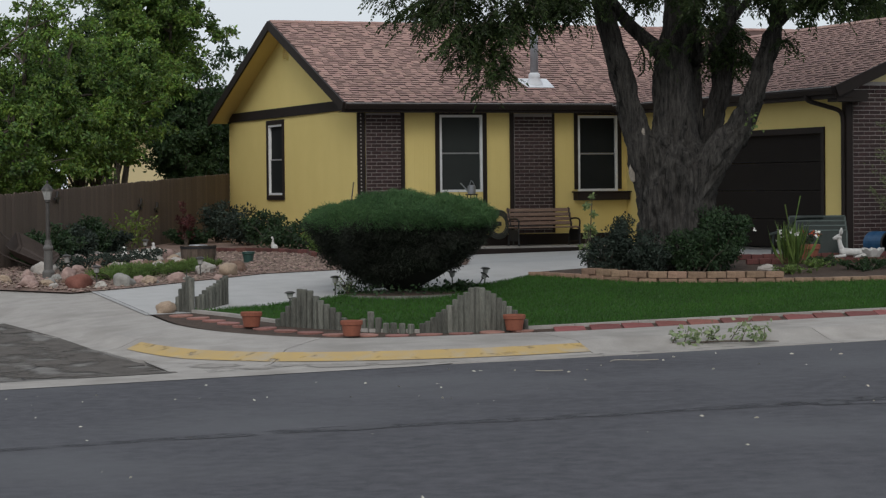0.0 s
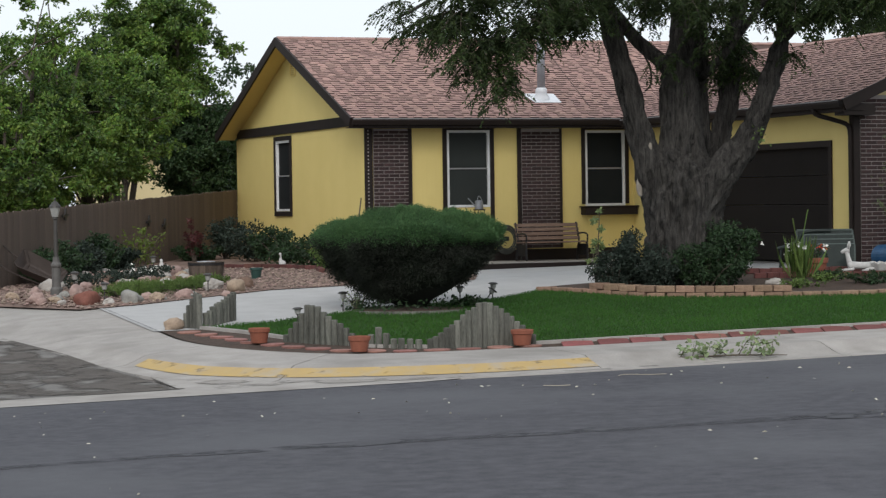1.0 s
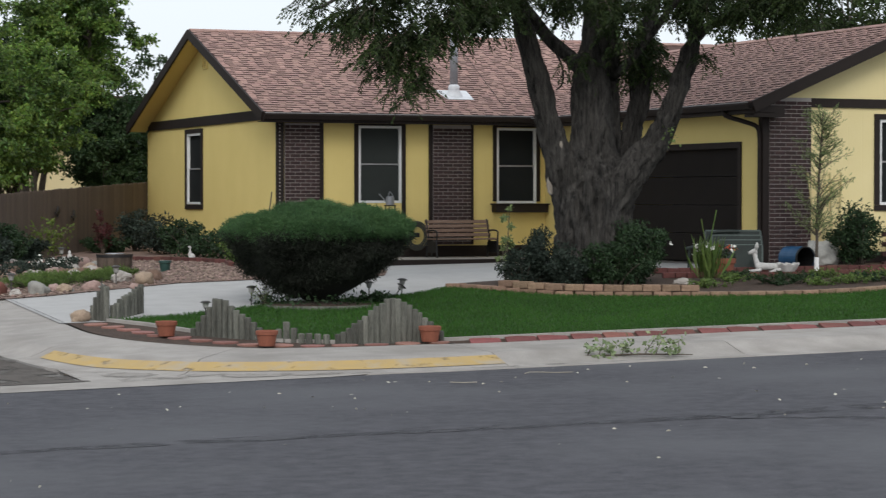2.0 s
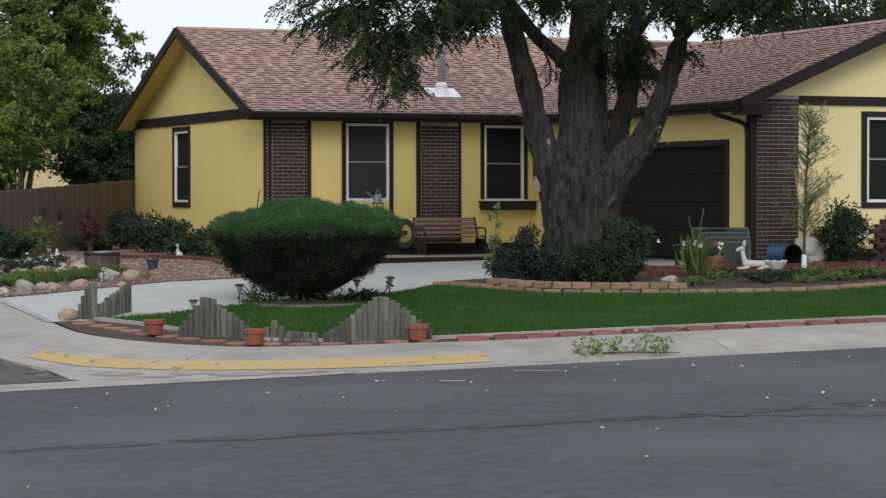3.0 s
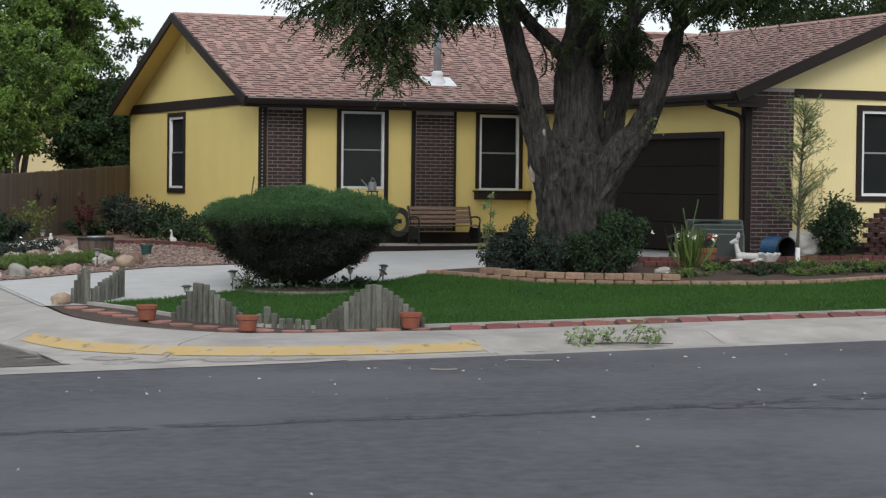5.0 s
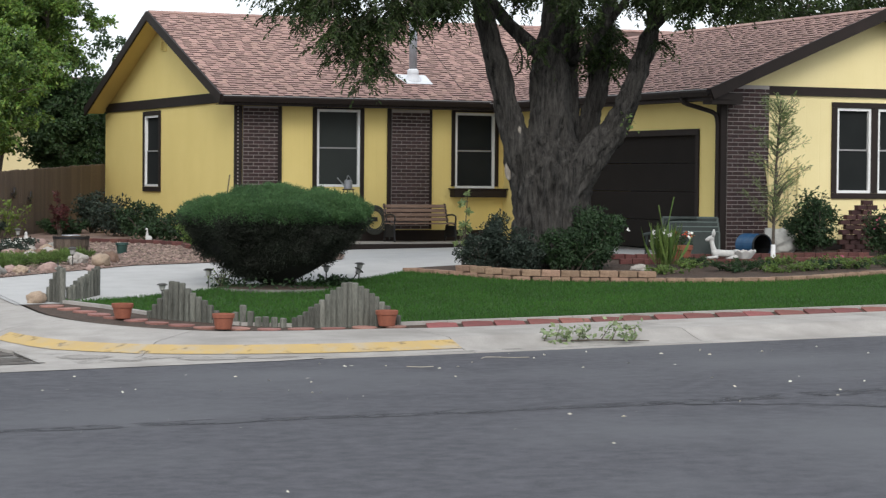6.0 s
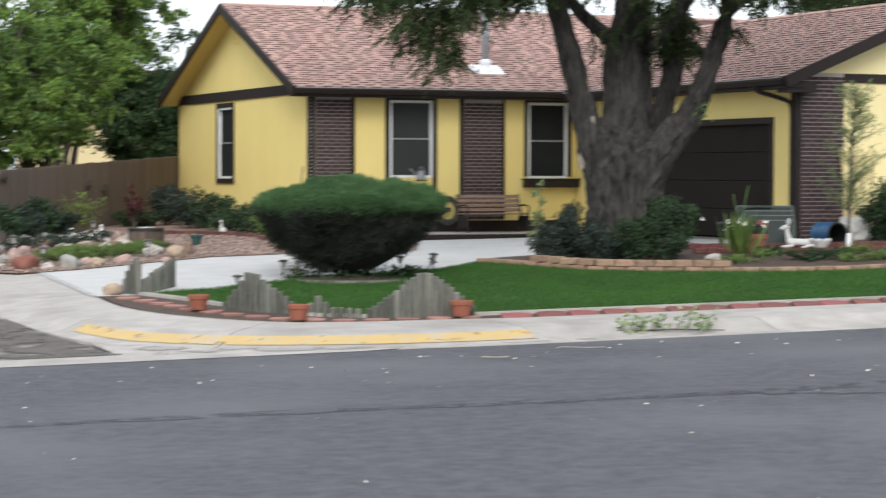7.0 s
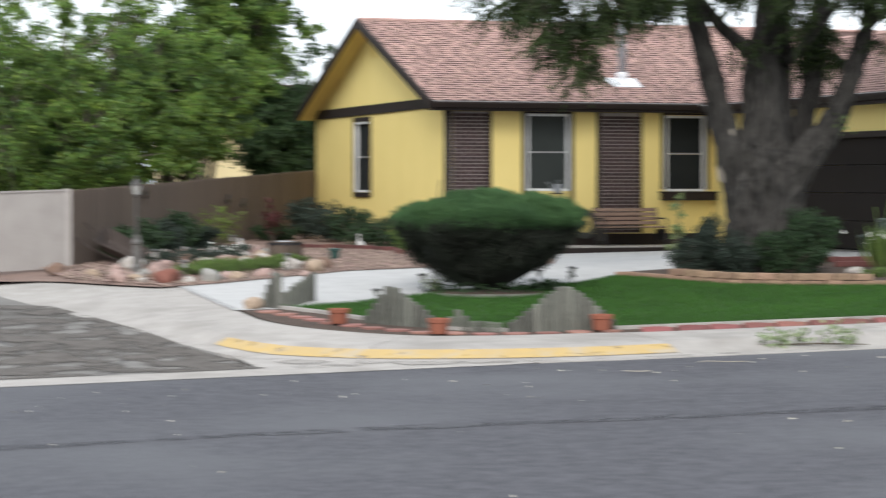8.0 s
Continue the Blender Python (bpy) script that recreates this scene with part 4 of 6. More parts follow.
big_tree = thing("shade_tree", "huge old shade tree with furrowed grey bark and several limbs", "tree", (0, 0, 0))
BOUGHS = [
    ("trunk", [(0.12, 0, 0.40, 0.86), (0.12, 0, 0.75, 0.74), (0.12, 0, 1.15, 0.64), (0.11, 0, 1.6, 0.61), (0.10, 0, 2.0, 0.64), (0.05, 0, 2.3, 0.58), (0.05, 0, 2.6, 0.46), (0.06, 0, 2.9, 0.30)], 90, 0.10),
    ("limb", [(-0.15, -0.02, 1.5, 0.34), (-0.30, -0.05, 2.05, 0.32), (-0.46, -0.15, 2.50, 0.25), (-0.57, -0.15, 2.9, 0.215), (-0.68, -0.15, 3.36, 0.20), (-0.80, -0.15, 3.81, 0.185), (-0.92, -0.17, 4.27, 0.165), (-1.02, -0.2, 4.63, 0.155), (-1.1, -0.3, 5.0, 0.15), (-1.5, -0.6, 6.6, 0.13), (-2.0, -0.8, 8.6, 0.06)], 36, 0.10),
    ("limb", [(0.06, 0.0, 2.1, 0.48), (0.08, 0.0, 2.7, 0.40), (0.08, 0.0, 3.1, 0.345), (0.07, 0.0, 3.6, 0.325), (0.06, 0.0, 4.0, 0.28), (0.09, 0.0, 4.4, 0.215), (0.13, 0.1, 5.0, 0.18), (0.1, 0.2, 6.5, 0.15), (0.0, 0.3, 9.2, 0.06)], 40, 0.10),
    ("limb", [(0.30, 0.28, 2.3, 0.26), (0.36, 0.30, 3.0, 0.20), (0.36, 0.32, 3.8, 0.17), (0.38, 0.35, 4.6, 0.15), (0.5, 0.6, 6.4, 0.11), (0.6, 1.0, 8.4, 0.05)], 30, 0.10),
    ("limb", [(0.40, 0.30, 2.0, 0.25), (0.58, 0.38, 2.6, 0.19), (0.71, 0.4, 2.95, 0.165), (0.82, 0.4, 3.38, 0.17), (0.90, 0.42, 3.75, 0.165), (1.02, 0.8, 4.7, 0.13), (1.3, 1.2, 6.2, 0.11), (1.5, 1.8, 8.2, 0.05)], 30, 0.10),
    ("limb", [(0.30, -0.15, 1.75, 0.34), (0.52, -0.25, 2.12, 0.31), (0.74, -0.3, 2.44, 0.27), (1.04, -0.3, 2.80, 0.225), (1.23, -0.3, 3.15, 0.18), (1.36, -0.3, 3.45, 0.16), (1.48, -0.3, 3.81, 0.15), (1.62, -0.3, 4.26, 0.145), (1.72, -0.3, 4.71, 0.12), (1.78, -0.35, 5.0, 0.115), (2.3, -0.5, 6.6, 0.09), (2.9, -0.7, 8.2, 0.05)], 40, 0.10),
    ("branch", [(-0.05, 0.0, 4.02, 0.15), (-0.26, -0.1, 4.18, 0.13), (-0.38, -0.1, 4.30, 0.115), (-0.65, -0.1, 4.54, 0.105), (-0.86, -0.1, 4.82, 0.09), (-1.3, -0.4, 5.4, 0.08), (-2.2, -0.8, 6.2, 0.05)], 16, 0.06),
    ("branch", [(-1.3, -0.45, 5.8, 0.11), (-2.2, -1.4, 6.1, 0.08), (-3.0, -2.2, 5.5, 0.055), (-3.9, -2.5, 4.95, 0.03), (-4.4, -2.6, 4.7, 0.012)], 12, 0.05),
    ("branch", [(1.68, -0.33, 4.45, 0.08), (1.95, -0.7, 4.72, 0.07), (2.4, -1.2, 4.85, 0.06), (3.0, -1.8, 4.95, 0.05), (3.9, -2.6, 5.0, 0.02)], 12, 0.05),
    ("branch", [(0.42, 0.2, 3.9, 0.07), (0.72, -0.6, 4.2, 0.06), (1.05, -1.0, 4.65, 0.055), (1.4, -1.3, 5.1, 0.05), (2.0, -1.6, 5.8, 0.03)], 14, 0.05),
    ("twig", [(-0.55, -0.2, 4.35, 0.02), (-0.42, -0.3, 4.05, 0.017), (-0.42, -0.35, 3.78, 0.014), (-0.52, -0.35, 3.68, 0.012)], 10, 0.0),
]
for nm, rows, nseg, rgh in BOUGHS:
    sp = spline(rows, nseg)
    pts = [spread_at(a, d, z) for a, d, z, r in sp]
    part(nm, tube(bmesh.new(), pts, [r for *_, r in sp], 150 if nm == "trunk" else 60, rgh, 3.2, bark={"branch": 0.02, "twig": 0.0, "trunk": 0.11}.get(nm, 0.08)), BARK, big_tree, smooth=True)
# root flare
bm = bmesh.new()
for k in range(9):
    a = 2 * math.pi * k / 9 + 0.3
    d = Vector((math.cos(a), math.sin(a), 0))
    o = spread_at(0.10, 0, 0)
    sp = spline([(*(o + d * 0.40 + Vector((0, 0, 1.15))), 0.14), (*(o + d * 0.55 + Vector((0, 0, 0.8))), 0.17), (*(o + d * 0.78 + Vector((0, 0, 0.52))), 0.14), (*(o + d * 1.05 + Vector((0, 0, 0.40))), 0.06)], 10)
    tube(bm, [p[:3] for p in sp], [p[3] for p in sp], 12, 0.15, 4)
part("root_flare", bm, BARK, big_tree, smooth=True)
for a, d, z, rx, rz in ((-0.60, -0.22, 2.18, 0.065, 0.19), (-0.44, -0.34, 2.75, 0.035, 0.11)):
    c = spread_at(a, d, z)
    bm = bmesh.new()
    bmesh.ops.create_uvsphere(bm, u_segments=14, v_segments=9, radius=1.0)
    for v in bm.verts:
        v.co = c + RV * (v.co.x * rx * (1 + 0.3 * noise.noise(v.co * 2))) + DV * (v.co.y * 0.03) + Vector((0, 0, v.co.z * rz))
    part("pruning_scar", bm, WOUND, big_tree, "pale healed cut", True)

rng = np.random.default_rng(20)
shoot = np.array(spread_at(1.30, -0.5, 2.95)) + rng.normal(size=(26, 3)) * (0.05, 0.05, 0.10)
leaves("shoot_foliage", shoot, 0.075, mat("fresh_shoot_leaf", (0.20, 0.28, 0.09), (0.10, 0.16, 0.045), 0.6, 3, 30, 0, island=0.3, thin=0.35), big_tree, rng, slim=0.6)
rng = np.random.default_rng(21)
# hanging sprays: (side, depth, z, spread side, spread depth, spread z, shoots)
SPRAYS = [(-4.15, -2.4, 5.0, 0.16, 0.3, 0.07, 6), (-3.7, -2.3, 4.85, 0.2, 0.4, 0.10, 12), (-3.85, -2.3, 4.62, 0.1, 0.3, 0.06, 4), (-3.3, -2.3, 4.8, 0.22, 0.4, 0.12, 24), (-3.05, -2.2, 4.4, 0.16, 0.3, 0.12, 16), (-3.2, -2.2, 4.12, 0.08, 0.3, 0.10, 7), (-2.78, -2.1, 4.0, 0.09, 0.3, 0.12, 10), (-2.72, -2.1, 3.72, 0.05, 0.2, 0.08, 5),
          (-2.65, -2.0, 4.5, 0.18, 0.4, 0.14, 20), (-2.3, -2.0, 4.72, 0.2, 0.4, 0.12, 20), (-1.85, -1.6, 4.9, 0.22, 0.4, 0.12, 22), (-1.5, -1.3, 4.95, 0.2, 0.4, 0.12, 18), (-1.9, -1.4, 5.25, 0.7, 0.6, 0.10, 44), (-3.0, -2.2, 5.2, 0.45, 0.5, 0.08, 30),
          (-0.6, -1.0, 5.2, 0.5, 0.6, 0.10, 30), (0.3, -1.2, 5.1, 0.35, 0.5, 0.12, 20), (0.55, -0.8, 4.75, 0.14, 0.4, 0.14, 9), (0.95, 0.5, 4.5, 0.18, 0.4, 0.22, 26), (1.1, 0.5, 4.1, 0.12, 0.3, 0.12, 12), (0.7, 0.9, 4.15, 0.1, 0.3, 0.1, 6),
          (1.2, -0.9, 5.12, 0.35, 0.5, 0.10, 20), (1.9, -1.2, 5.1, 0.3, 0.5, 0.10, 26), (2.4, -1.5, 5.0, 0.24, 0.5, 0.12, 28), (2.9, -1.8, 5.1, 0.3, 0.5, 0.08, 24), (3.5, -2.1, 5.25, 0.4, 0.5, 0.08, 18),
          (0.0, -0.6, 4.35, 0.05, 0.1, 0.12, 3), (1.86, -0.6, 4.25, 0.04, 0.05, 0.05, 2)]
pos, dirs = [], []
bm = bmesh.new()
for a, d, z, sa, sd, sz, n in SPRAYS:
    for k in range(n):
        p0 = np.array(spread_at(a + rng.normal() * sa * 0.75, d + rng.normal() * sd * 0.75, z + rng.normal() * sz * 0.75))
        out = rng.normal(size=3) * (0.9, 0.9, 0.2) + (-0.4, -0.2, -0.25)
        out /= np.linalg.norm(out)
        ln = rng.uniform(0.22, 0.5)
        sp = spline([p0, p0 + out * ln * 0.5, p0 + out * ln + (0, 0, -0.38 * ln)], 6)
        tube(bm, sp, np.linspace(0.006, 0.0025, 6), 4, caps=False)
        for f in np.linspace(0.2, 1.0, 7):
            i = min(int(f * 5), 4)
            c = sp[i] + (sp[i + 1] - sp[i]) * (f * 5 - i)
            # a drooping compound leaf: an arched stalk with paired narrow leaflets
            st = rng.normal(size=3) * (0.8, 0.8, 0.2) + out * 0.6
            st /= np.linalg.norm(st)
            ll = rng.uniform(0.18, 0.32)
            side = np.cross(st, (0, 0, 1)) + rng.normal(size=3) * 0.25
            side /= np.linalg.norm(side)
            for m in np.linspace(0.15, 1.0, 8):
                q = c + st * ll * m + np.array((0, 0, -0.55 * ll * m * m))
                dn = st * 0.55 + np.array((0, 0, -0.9 * m))
                for sg in (-1, 1):
                    pos.append(q)
                    dirs.append(dn + side * sg * 0.75)
tagged(part("twig_growth", bm, BARK_SMALL, big_tree), kind="stuff")
leaves("hanging_foliage", pos, 0.078, LEAF_DARK, big_tree, rng, along=dirs, slim=0.36, jitter=0.12)
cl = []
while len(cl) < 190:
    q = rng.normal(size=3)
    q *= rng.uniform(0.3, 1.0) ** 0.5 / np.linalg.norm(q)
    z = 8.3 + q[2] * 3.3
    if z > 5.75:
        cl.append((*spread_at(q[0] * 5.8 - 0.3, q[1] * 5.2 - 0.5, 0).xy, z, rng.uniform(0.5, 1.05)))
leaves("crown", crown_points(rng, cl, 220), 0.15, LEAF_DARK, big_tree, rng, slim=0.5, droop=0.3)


# ---- the clipped juniper ----
def juniper():
    rng = np.random.default_rng(31)
    at = (-3.50, -12.22)
    z0 = G(*at)
    t = thing("juniper_bush", "large juniper clipped to a mushroom shape on the lawn", "bush", (*at, z0))
    prof = [(0.26, 0.06), (0.42, 0.15), (0.66, 0.26), (0.92, 0.42), (1.14, 0.64), (1.29, 0.86), (1.37, 1.04), (1.36, 1.15), (1.20, 1.27), (0.90, 1.36), (0.45, 1.42), (0.02, 1.44)]
    P = spline(prof, 40)
    # Solid dark core showing through the sparse side needles as painted shade.
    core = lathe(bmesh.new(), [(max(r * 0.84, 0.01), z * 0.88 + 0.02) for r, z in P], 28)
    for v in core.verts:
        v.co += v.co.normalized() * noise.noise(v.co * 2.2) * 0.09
    part("shaded_core", core, NEEDLE_CORE, t, smooth=True)
    bm = bmesh.new()
    for k in range(5):
        a = k * 1.3
        tube(bm, spline([(0.06 * math.cos(a), 0.06 * math.sin(a), -0.1), (0.14 * math.cos(a), 0.14 * math.sin(a), 0.2), (0.5 * math.cos(a), 0.5 * math.sin(a), 0.5)], 7), np.linspace(0.09, 0.05, 7), 8, 0.15)
    part("trunk", bm, BARK_SMALL, t)
    seg = np.linalg.norm(np.diff(P, axis=0), axis=1)
    area = seg * (P[:-1, 0] + P[1:, 0]) * np.where(P[:-1, 1] < 0.98, 0.42, 1.0) + 1e-6
    n = 62000
    i = rng.choice(len(seg), n, p=area / area.sum())
    f = rng.uniform(0, 1, n)
    r = P[i, 0] + (P[i + 1, 0] - P[i, 0]) * f
    z = P[i, 1] + (P[i + 1, 1] - P[i, 1]) * f
    th = rng.uniform(0, 2 * math.pi, n)
    tang = (P[i + 1] - P[i]) / (seg[i][:, None] + 1e-9)
    nr, nz = tang[:, 1], -tang[:, 0]
    lump = np.array([noise.noise(Vector((math.cos(a) * rr * 2.0, math.sin(a) * rr * 2.0, zz * 2.6))) + 0.5 * noise.noise(Vector((math.cos(a) * rr * 6, math.sin(a) * rr * 6, zz * 6))) for a, rr, zz in zip(th, r, z)])
    depth = lump * 0.17 - rng.uniform(0, 0.10, n) - np.where(z < 0.95, rng.uniform(0, 0.09, n), 0)
    rr, zz = r + nr * depth, z + nz * depth
    nx = np.stack([np.cos(th) * nr, np.sin(th) * nr, nz], 1)
    base = np.stack([np.cos(th) * rr, np.sin(th) * rr, zz], 1)
    tip = nx * 0.8 + np.stack([0 * z, 0 * z, np.where(z < 0.95, 0.15, 0.6)], 1)
    # every sprig: four fine needles sprays fanned about its tip
    pos = np.repeat(base, 4, axis=0) + rng.normal(size=(n * 4, 3)) * 0.018
    al = np.repeat(tip, 4, axis=0)
    # Above this height the lit needle colour, below it the shaded one.
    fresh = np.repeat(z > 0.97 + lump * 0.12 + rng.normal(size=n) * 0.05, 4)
    leaves("foliage", pos[fresh], 0.040, NEEDLE, t, rng, along=al[fresh], slim=0.20, jitter=0.9, label="fresh green juniper growth in the lit top tone")
    leaves("old_growth", pos[~fresh], 0.050, NEEDLE_OLD_SHADED, t, rng, along=al[~fresh], slim=0.2, jitter=0.9, label="dull old juniper growth, darkened to carry the underside shade")
    th = rng.uniform(0, 2 * math.pi, 400)
    lowp = np.stack([np.cos(th) * rng.uniform(0.5, 1.0, 400), np.sin(th) * rng.uniform(0.5, 1.0, 400), rng.uniform(0.0, 0.16, 400)], 1)
    leaves("ground_cover", lowp, 0.07, LEAF_SHRUB, t, rng, slim=0.5)
    pile = lathe(bmesh.new(), [(0.86, -0.03), (0.84, 0.018), (0.78, 0.025), (0.1, 0.05)], 30)
    part("mulch_ring", pile, SOIL, t)
    part("ring_edging", lathe(bmesh.new(), [(0.90, -0.05), (0.90, 0.012), (0.91, 0.016), (0.92, 0.012), (0.92, -0.05)], 40, caps=False), POST_WOOD, t, "pale edging ring round the bush")


juniper()


def shrub(label, at, rx, h, n, leaf, material, seed, slim=0.5, stems=9, lift=0.0, ry=None, category="shrub", droop=0.2, flowers=None):
    """A loose shrub: thin stems from the ground and leaf clumps about them."""
    rng = np.random.default_rng(seed)
    ry = ry or rx
    t = thing("shrub", label, category, (at[0], at[1], G(*at) + lift))
    bm = bmesh.new()
    cl = []
    for k in range(stems):
        a, q = rng.uniform(0, 2 * math.pi), rng.uniform(0.15, 1.0)
        top = (rx * q * math.cos(a), ry * q * math.sin(a), h * rng.uniform(0.55, 1.0) * math.sqrt(1 - 0.55 * q * q))
        tube(bm, spline([(top[0] * 0.15, top[1] * 0.15, -0.03), (top[0] * 0.55, top[1] * 0.55, top[2] * 0.6), top], 6), np.linspace(0.014, 0.004, 6), 5)
        for f in (0.35, 0.6, 0.85, 1.0):
            cl.append((top[0] * (0.3 + 0.7 * f) + rng.normal() * 0.05, top[1] * (0.3 + 0.7 * f) + rng.normal() * 0.05, top[2] * f, min(rx, h) * rng.uniform(0.16, 0.34)))
    tagged(part("stem_growth", bm, BARK_SMALL, t), kind="stuff")
    leaves("foliage", crown_points(rng, cl, max(8, n // len(cl))), leaf, material, t, rng, slim=slim, droop=droop)
    if flowers:
        fp = crown_points(rng, [c for c in cl if c[2] > h * 0.6], 3)
        leaves("blossom", fp, 0.05, flowers, t, rng, slim=0.9)
    return t


WHITE_PETAL = mat("white_petal", (0.75, 0.75, 0.70), None, 0.7, 9, 60, 0, island=0.1)
PINK_PETAL = mat("pink_petal", (0.55, 0.14, 0.22), None, 0.7, 9, 60, 0, island=0.3)
RED_PETAL = mat("red_petal", (0.50, 0.07, 0.04), None, 0.7, 9, 60, 0, island=0.3)
LEAF_GOLD = mat("golden_leaf", (0.15, 0.20, 0.04), (0.10, 0.15, 0.03), 0.6, 3, 30, 0, island=0.3, thin=0.35)
LEAF_PALE = mat("pale_willow_leaf", (0.24, 0.30, 0.13), (0.15, 0.215, 0.085), 0.6, 3, 30, 0, island=0.3, thin=0.35)
LEAF_FRESH = mat("fresh_leaf", (0.135, 0.205, 0.05), (0.078, 0.13, 0.033), 0.65, 3, 30, 0, island=0.35, thin=0.35)
LEAF_WINE = mat("wine_red_leaf", (0.11, 0.03, 0.03), (0.06, 0.02, 0.02), 0.6, 3, 30, 0, island=0.3, thin=0.3)
# in the planting bed, about the trunk
shrub("bluish grey-green shrub at the foot of the shade tree", (0.58, -11.0), 0.52, 0.88, 5500, 0.055, LEAF_BLUE, 41, stems=16, lift=0.06)
shrub("bluish grey-green shrub at the foot of the shade tree", (0.85, -11.55), 0.42, 0.7, 2400, 0.055, LEAF_BLUE, 42, stems=12, lift=0.06)
shrub("bluish grey-green shrub at the foot of the shade tree", (0.30, -11.25), 0.38, 0.6, 2600, 0.05, LEAF_BLUE, 39, stems=12, lift=0.06)
shrub("tall thin shoot with pale leaves by the porch", (0.2, -10.75), 0.16, 1.3, 500, 0.06, LEAF_PALE, 43, stems=4, lift=0.06)
shrub("leafy green shrub at the foot of the shade tree", (1.98, -11.6), 0.66, 1.05, 8000, 0.058, LEAF_SHRUB, 44, stems=18, lift=0.06)
shrub("leafy green shrub at the foot of the shade tree", (1.55, -11.85), 0.5, 0.78, 3600, 0.058, LEAF_SHRUB, 45, stems=12, lift=0.06)
# along the wing
shrub("dense round green bush before the wing windows", (7.35, -10.0), 0.64, 1.15, 5200, 0.07, LEAF_SHRUB, 46, stems=18, lift=0.06)
shrub("rose shrub with a few pink flowers", (8.45, -10.5), 0.6, 0.85, 3000, 0.06, LEAF_SHRUB, 47, stems=12, lift=0.06, flowers=PINK_PETAL)
shrub("low mat of creeping green groundcover", (4.4, -12.3), 0.75, 0.16, 1500, 0.05, LEAF_SHRUB, 48, lift=0.06, ry=0.35, category="groundcover", stems=14)
shrub("low mat of creeping green groundcover", (6.2, -12.3), 0.8, 0.16, 1500, 0.05, LEAF_SHRUB, 49, lift=0.06, ry=0.35, category="groundcover", stems=14)
shrub("low mat of creeping green groundcover", (7.9, -12.1), 0.7, 0.16, 1300, 0.05, LEAF_SHRUB, 50, lift=0.06, ry=0.35, category="groundcover", stems=14)
# along the gable wall and the fence
for k, (x, y, r, h, m) in enumerate([(-1.5, 2.6, 0.75, 0.8, LEAF_BLUE), (-1.6, 0.7, 0.7, 0.75, LEAF_SHRUB), (-1.3, -1.0, 0.7, 0.75, LEAF_SHRUB), (-1.4, -2.6, 0.6, 0.85, LEAF_FRESH), (-1.0, -4.0, 0.5, 0.55, LEAF_FRESH), (-1.7, 4.6, 0.6, 0.9, LEAF_BLUE)]):
    shrub("green shrub along the gable wall", (x, y), r, h, 2600, 0.08, m, 60 + k, stems=12)
for k, (x, y, r, h, m) in enumerate([(-6.75, -2.6, 0.5, 0.72, LEAF_SHRUB), (-6.1, -1.7, 0.45, 0.62, LEAF_BLUE), (-5.6, -0.9, 0.5, 0.85, LEAF_SHRUB), (-7.2, -3.4, 0.4, 0.6, LEAF_SHRUB), (-5.1, 0.1, 0.4, 0.55, LEAF_BLUE), (-2.4, 4.4, 0.6, 0.35, LEAF_SHRUB)]):
    shrub("dark green shrub before the board fence", (x, y), r, h, 3000, 0.08, m, 70 + k, stems=14)
shrub("small golden-leaved shrub in the rock garden", (-4.4, 1.2), 0.5, 0.95, 420, 0.085, LEAF_GOLD, 75, stems=9)
shrub("wine-red climbing plant against the fence", (-2.6, 3.9), 0.22, 0.95, 700, 0.08, LEAF_WINE, 76, stems=6)
for k, (x, y, r) in enumerate([(-6.9, -8.3, 0.45), (-6.4, -7.9, 0.5), (-5.9, -7.5, 0.5), (-5.4, -7.0, 0.42), (-6.5, -7.1, 0.4), (-5.0, -6.3, 0.35)]):
    shrub("low clump of fresh green grass among the rocks", (x, y), r, 0.17, 1500, 0.085, LEAF_FRESH, 80 + k, slim=0.14, stems=20, category="grass clump", droop=-0.8)
for k, (x, y) in enumerate([(-6.0, -3.6), (-5.4, -2.6), (-6.6, -4.4), (-4.9, -2.2), (-6.2, -5.0), (-5.6, -4.6), (-6.9, -5.6), (-5.2, -3.4)]):
    shrub("low grey-green rock garden plant", (x, y), 0.38, 0.26, 700, 0.06, LEAF_BLUE, 90 + k, stems=8, flowers=WHITE_PETAL if k % 2 else None)
shrub("thin bare-looking flowering weed beside the juniper", (-4.2, -11.95), 0.22, 0.32, 60, 0.03, LEAF_PALE, 96, stems=9)
shrub("dark low plant beside the juniper", (-2.6, -12.35), 0.33, 0.18, 500, 0.07, LEAF_SHRUB, 97, stems=9)

# iris clump with white flowers
t = thing("iris_clump", "tall strap-leaved plant with white flowers", "flower clump", (3.45, -11.5, G(3.45, -11.5) + 0.1))
rng = np.random.default_rng(99)
p = rng.normal(size=(85, 3)) * (0.085, 0.085, 0.0)
leaves("strap_foliage", p, 0.60, LEAF_FRESH, t, rng, along=np.stack([p[:, 0] * 0.7, p[:, 1] * 0.7, np.ones(85)], 1), slim=0.025, jitter=0.14)
p2 = np.stack([rng.normal(size=14) * 0.18, rng.normal(size=14) * 0.18, rng.uniform(0.38, 0.6, 14)], 1)
leaves("blossom", np.repeat(p2, 5, axis=0), 0.05, WHITE_PETAL, t, rng, slim=0.8)
part("stalk", tube(tube(bmesh.new(), [(0.02, 0, 0), (-0.02, 0.02, 0.5), (-0.12, 0.02, 0.98)], [0.007, 0.006, 0.012], 6), [(0.0, 0.05, 0), (0.06, 0.05, 0.6), (0.15, 0.0, 1.12)], [0.007, 0.006, 0.010], 6), LEAF_FRESH, t)

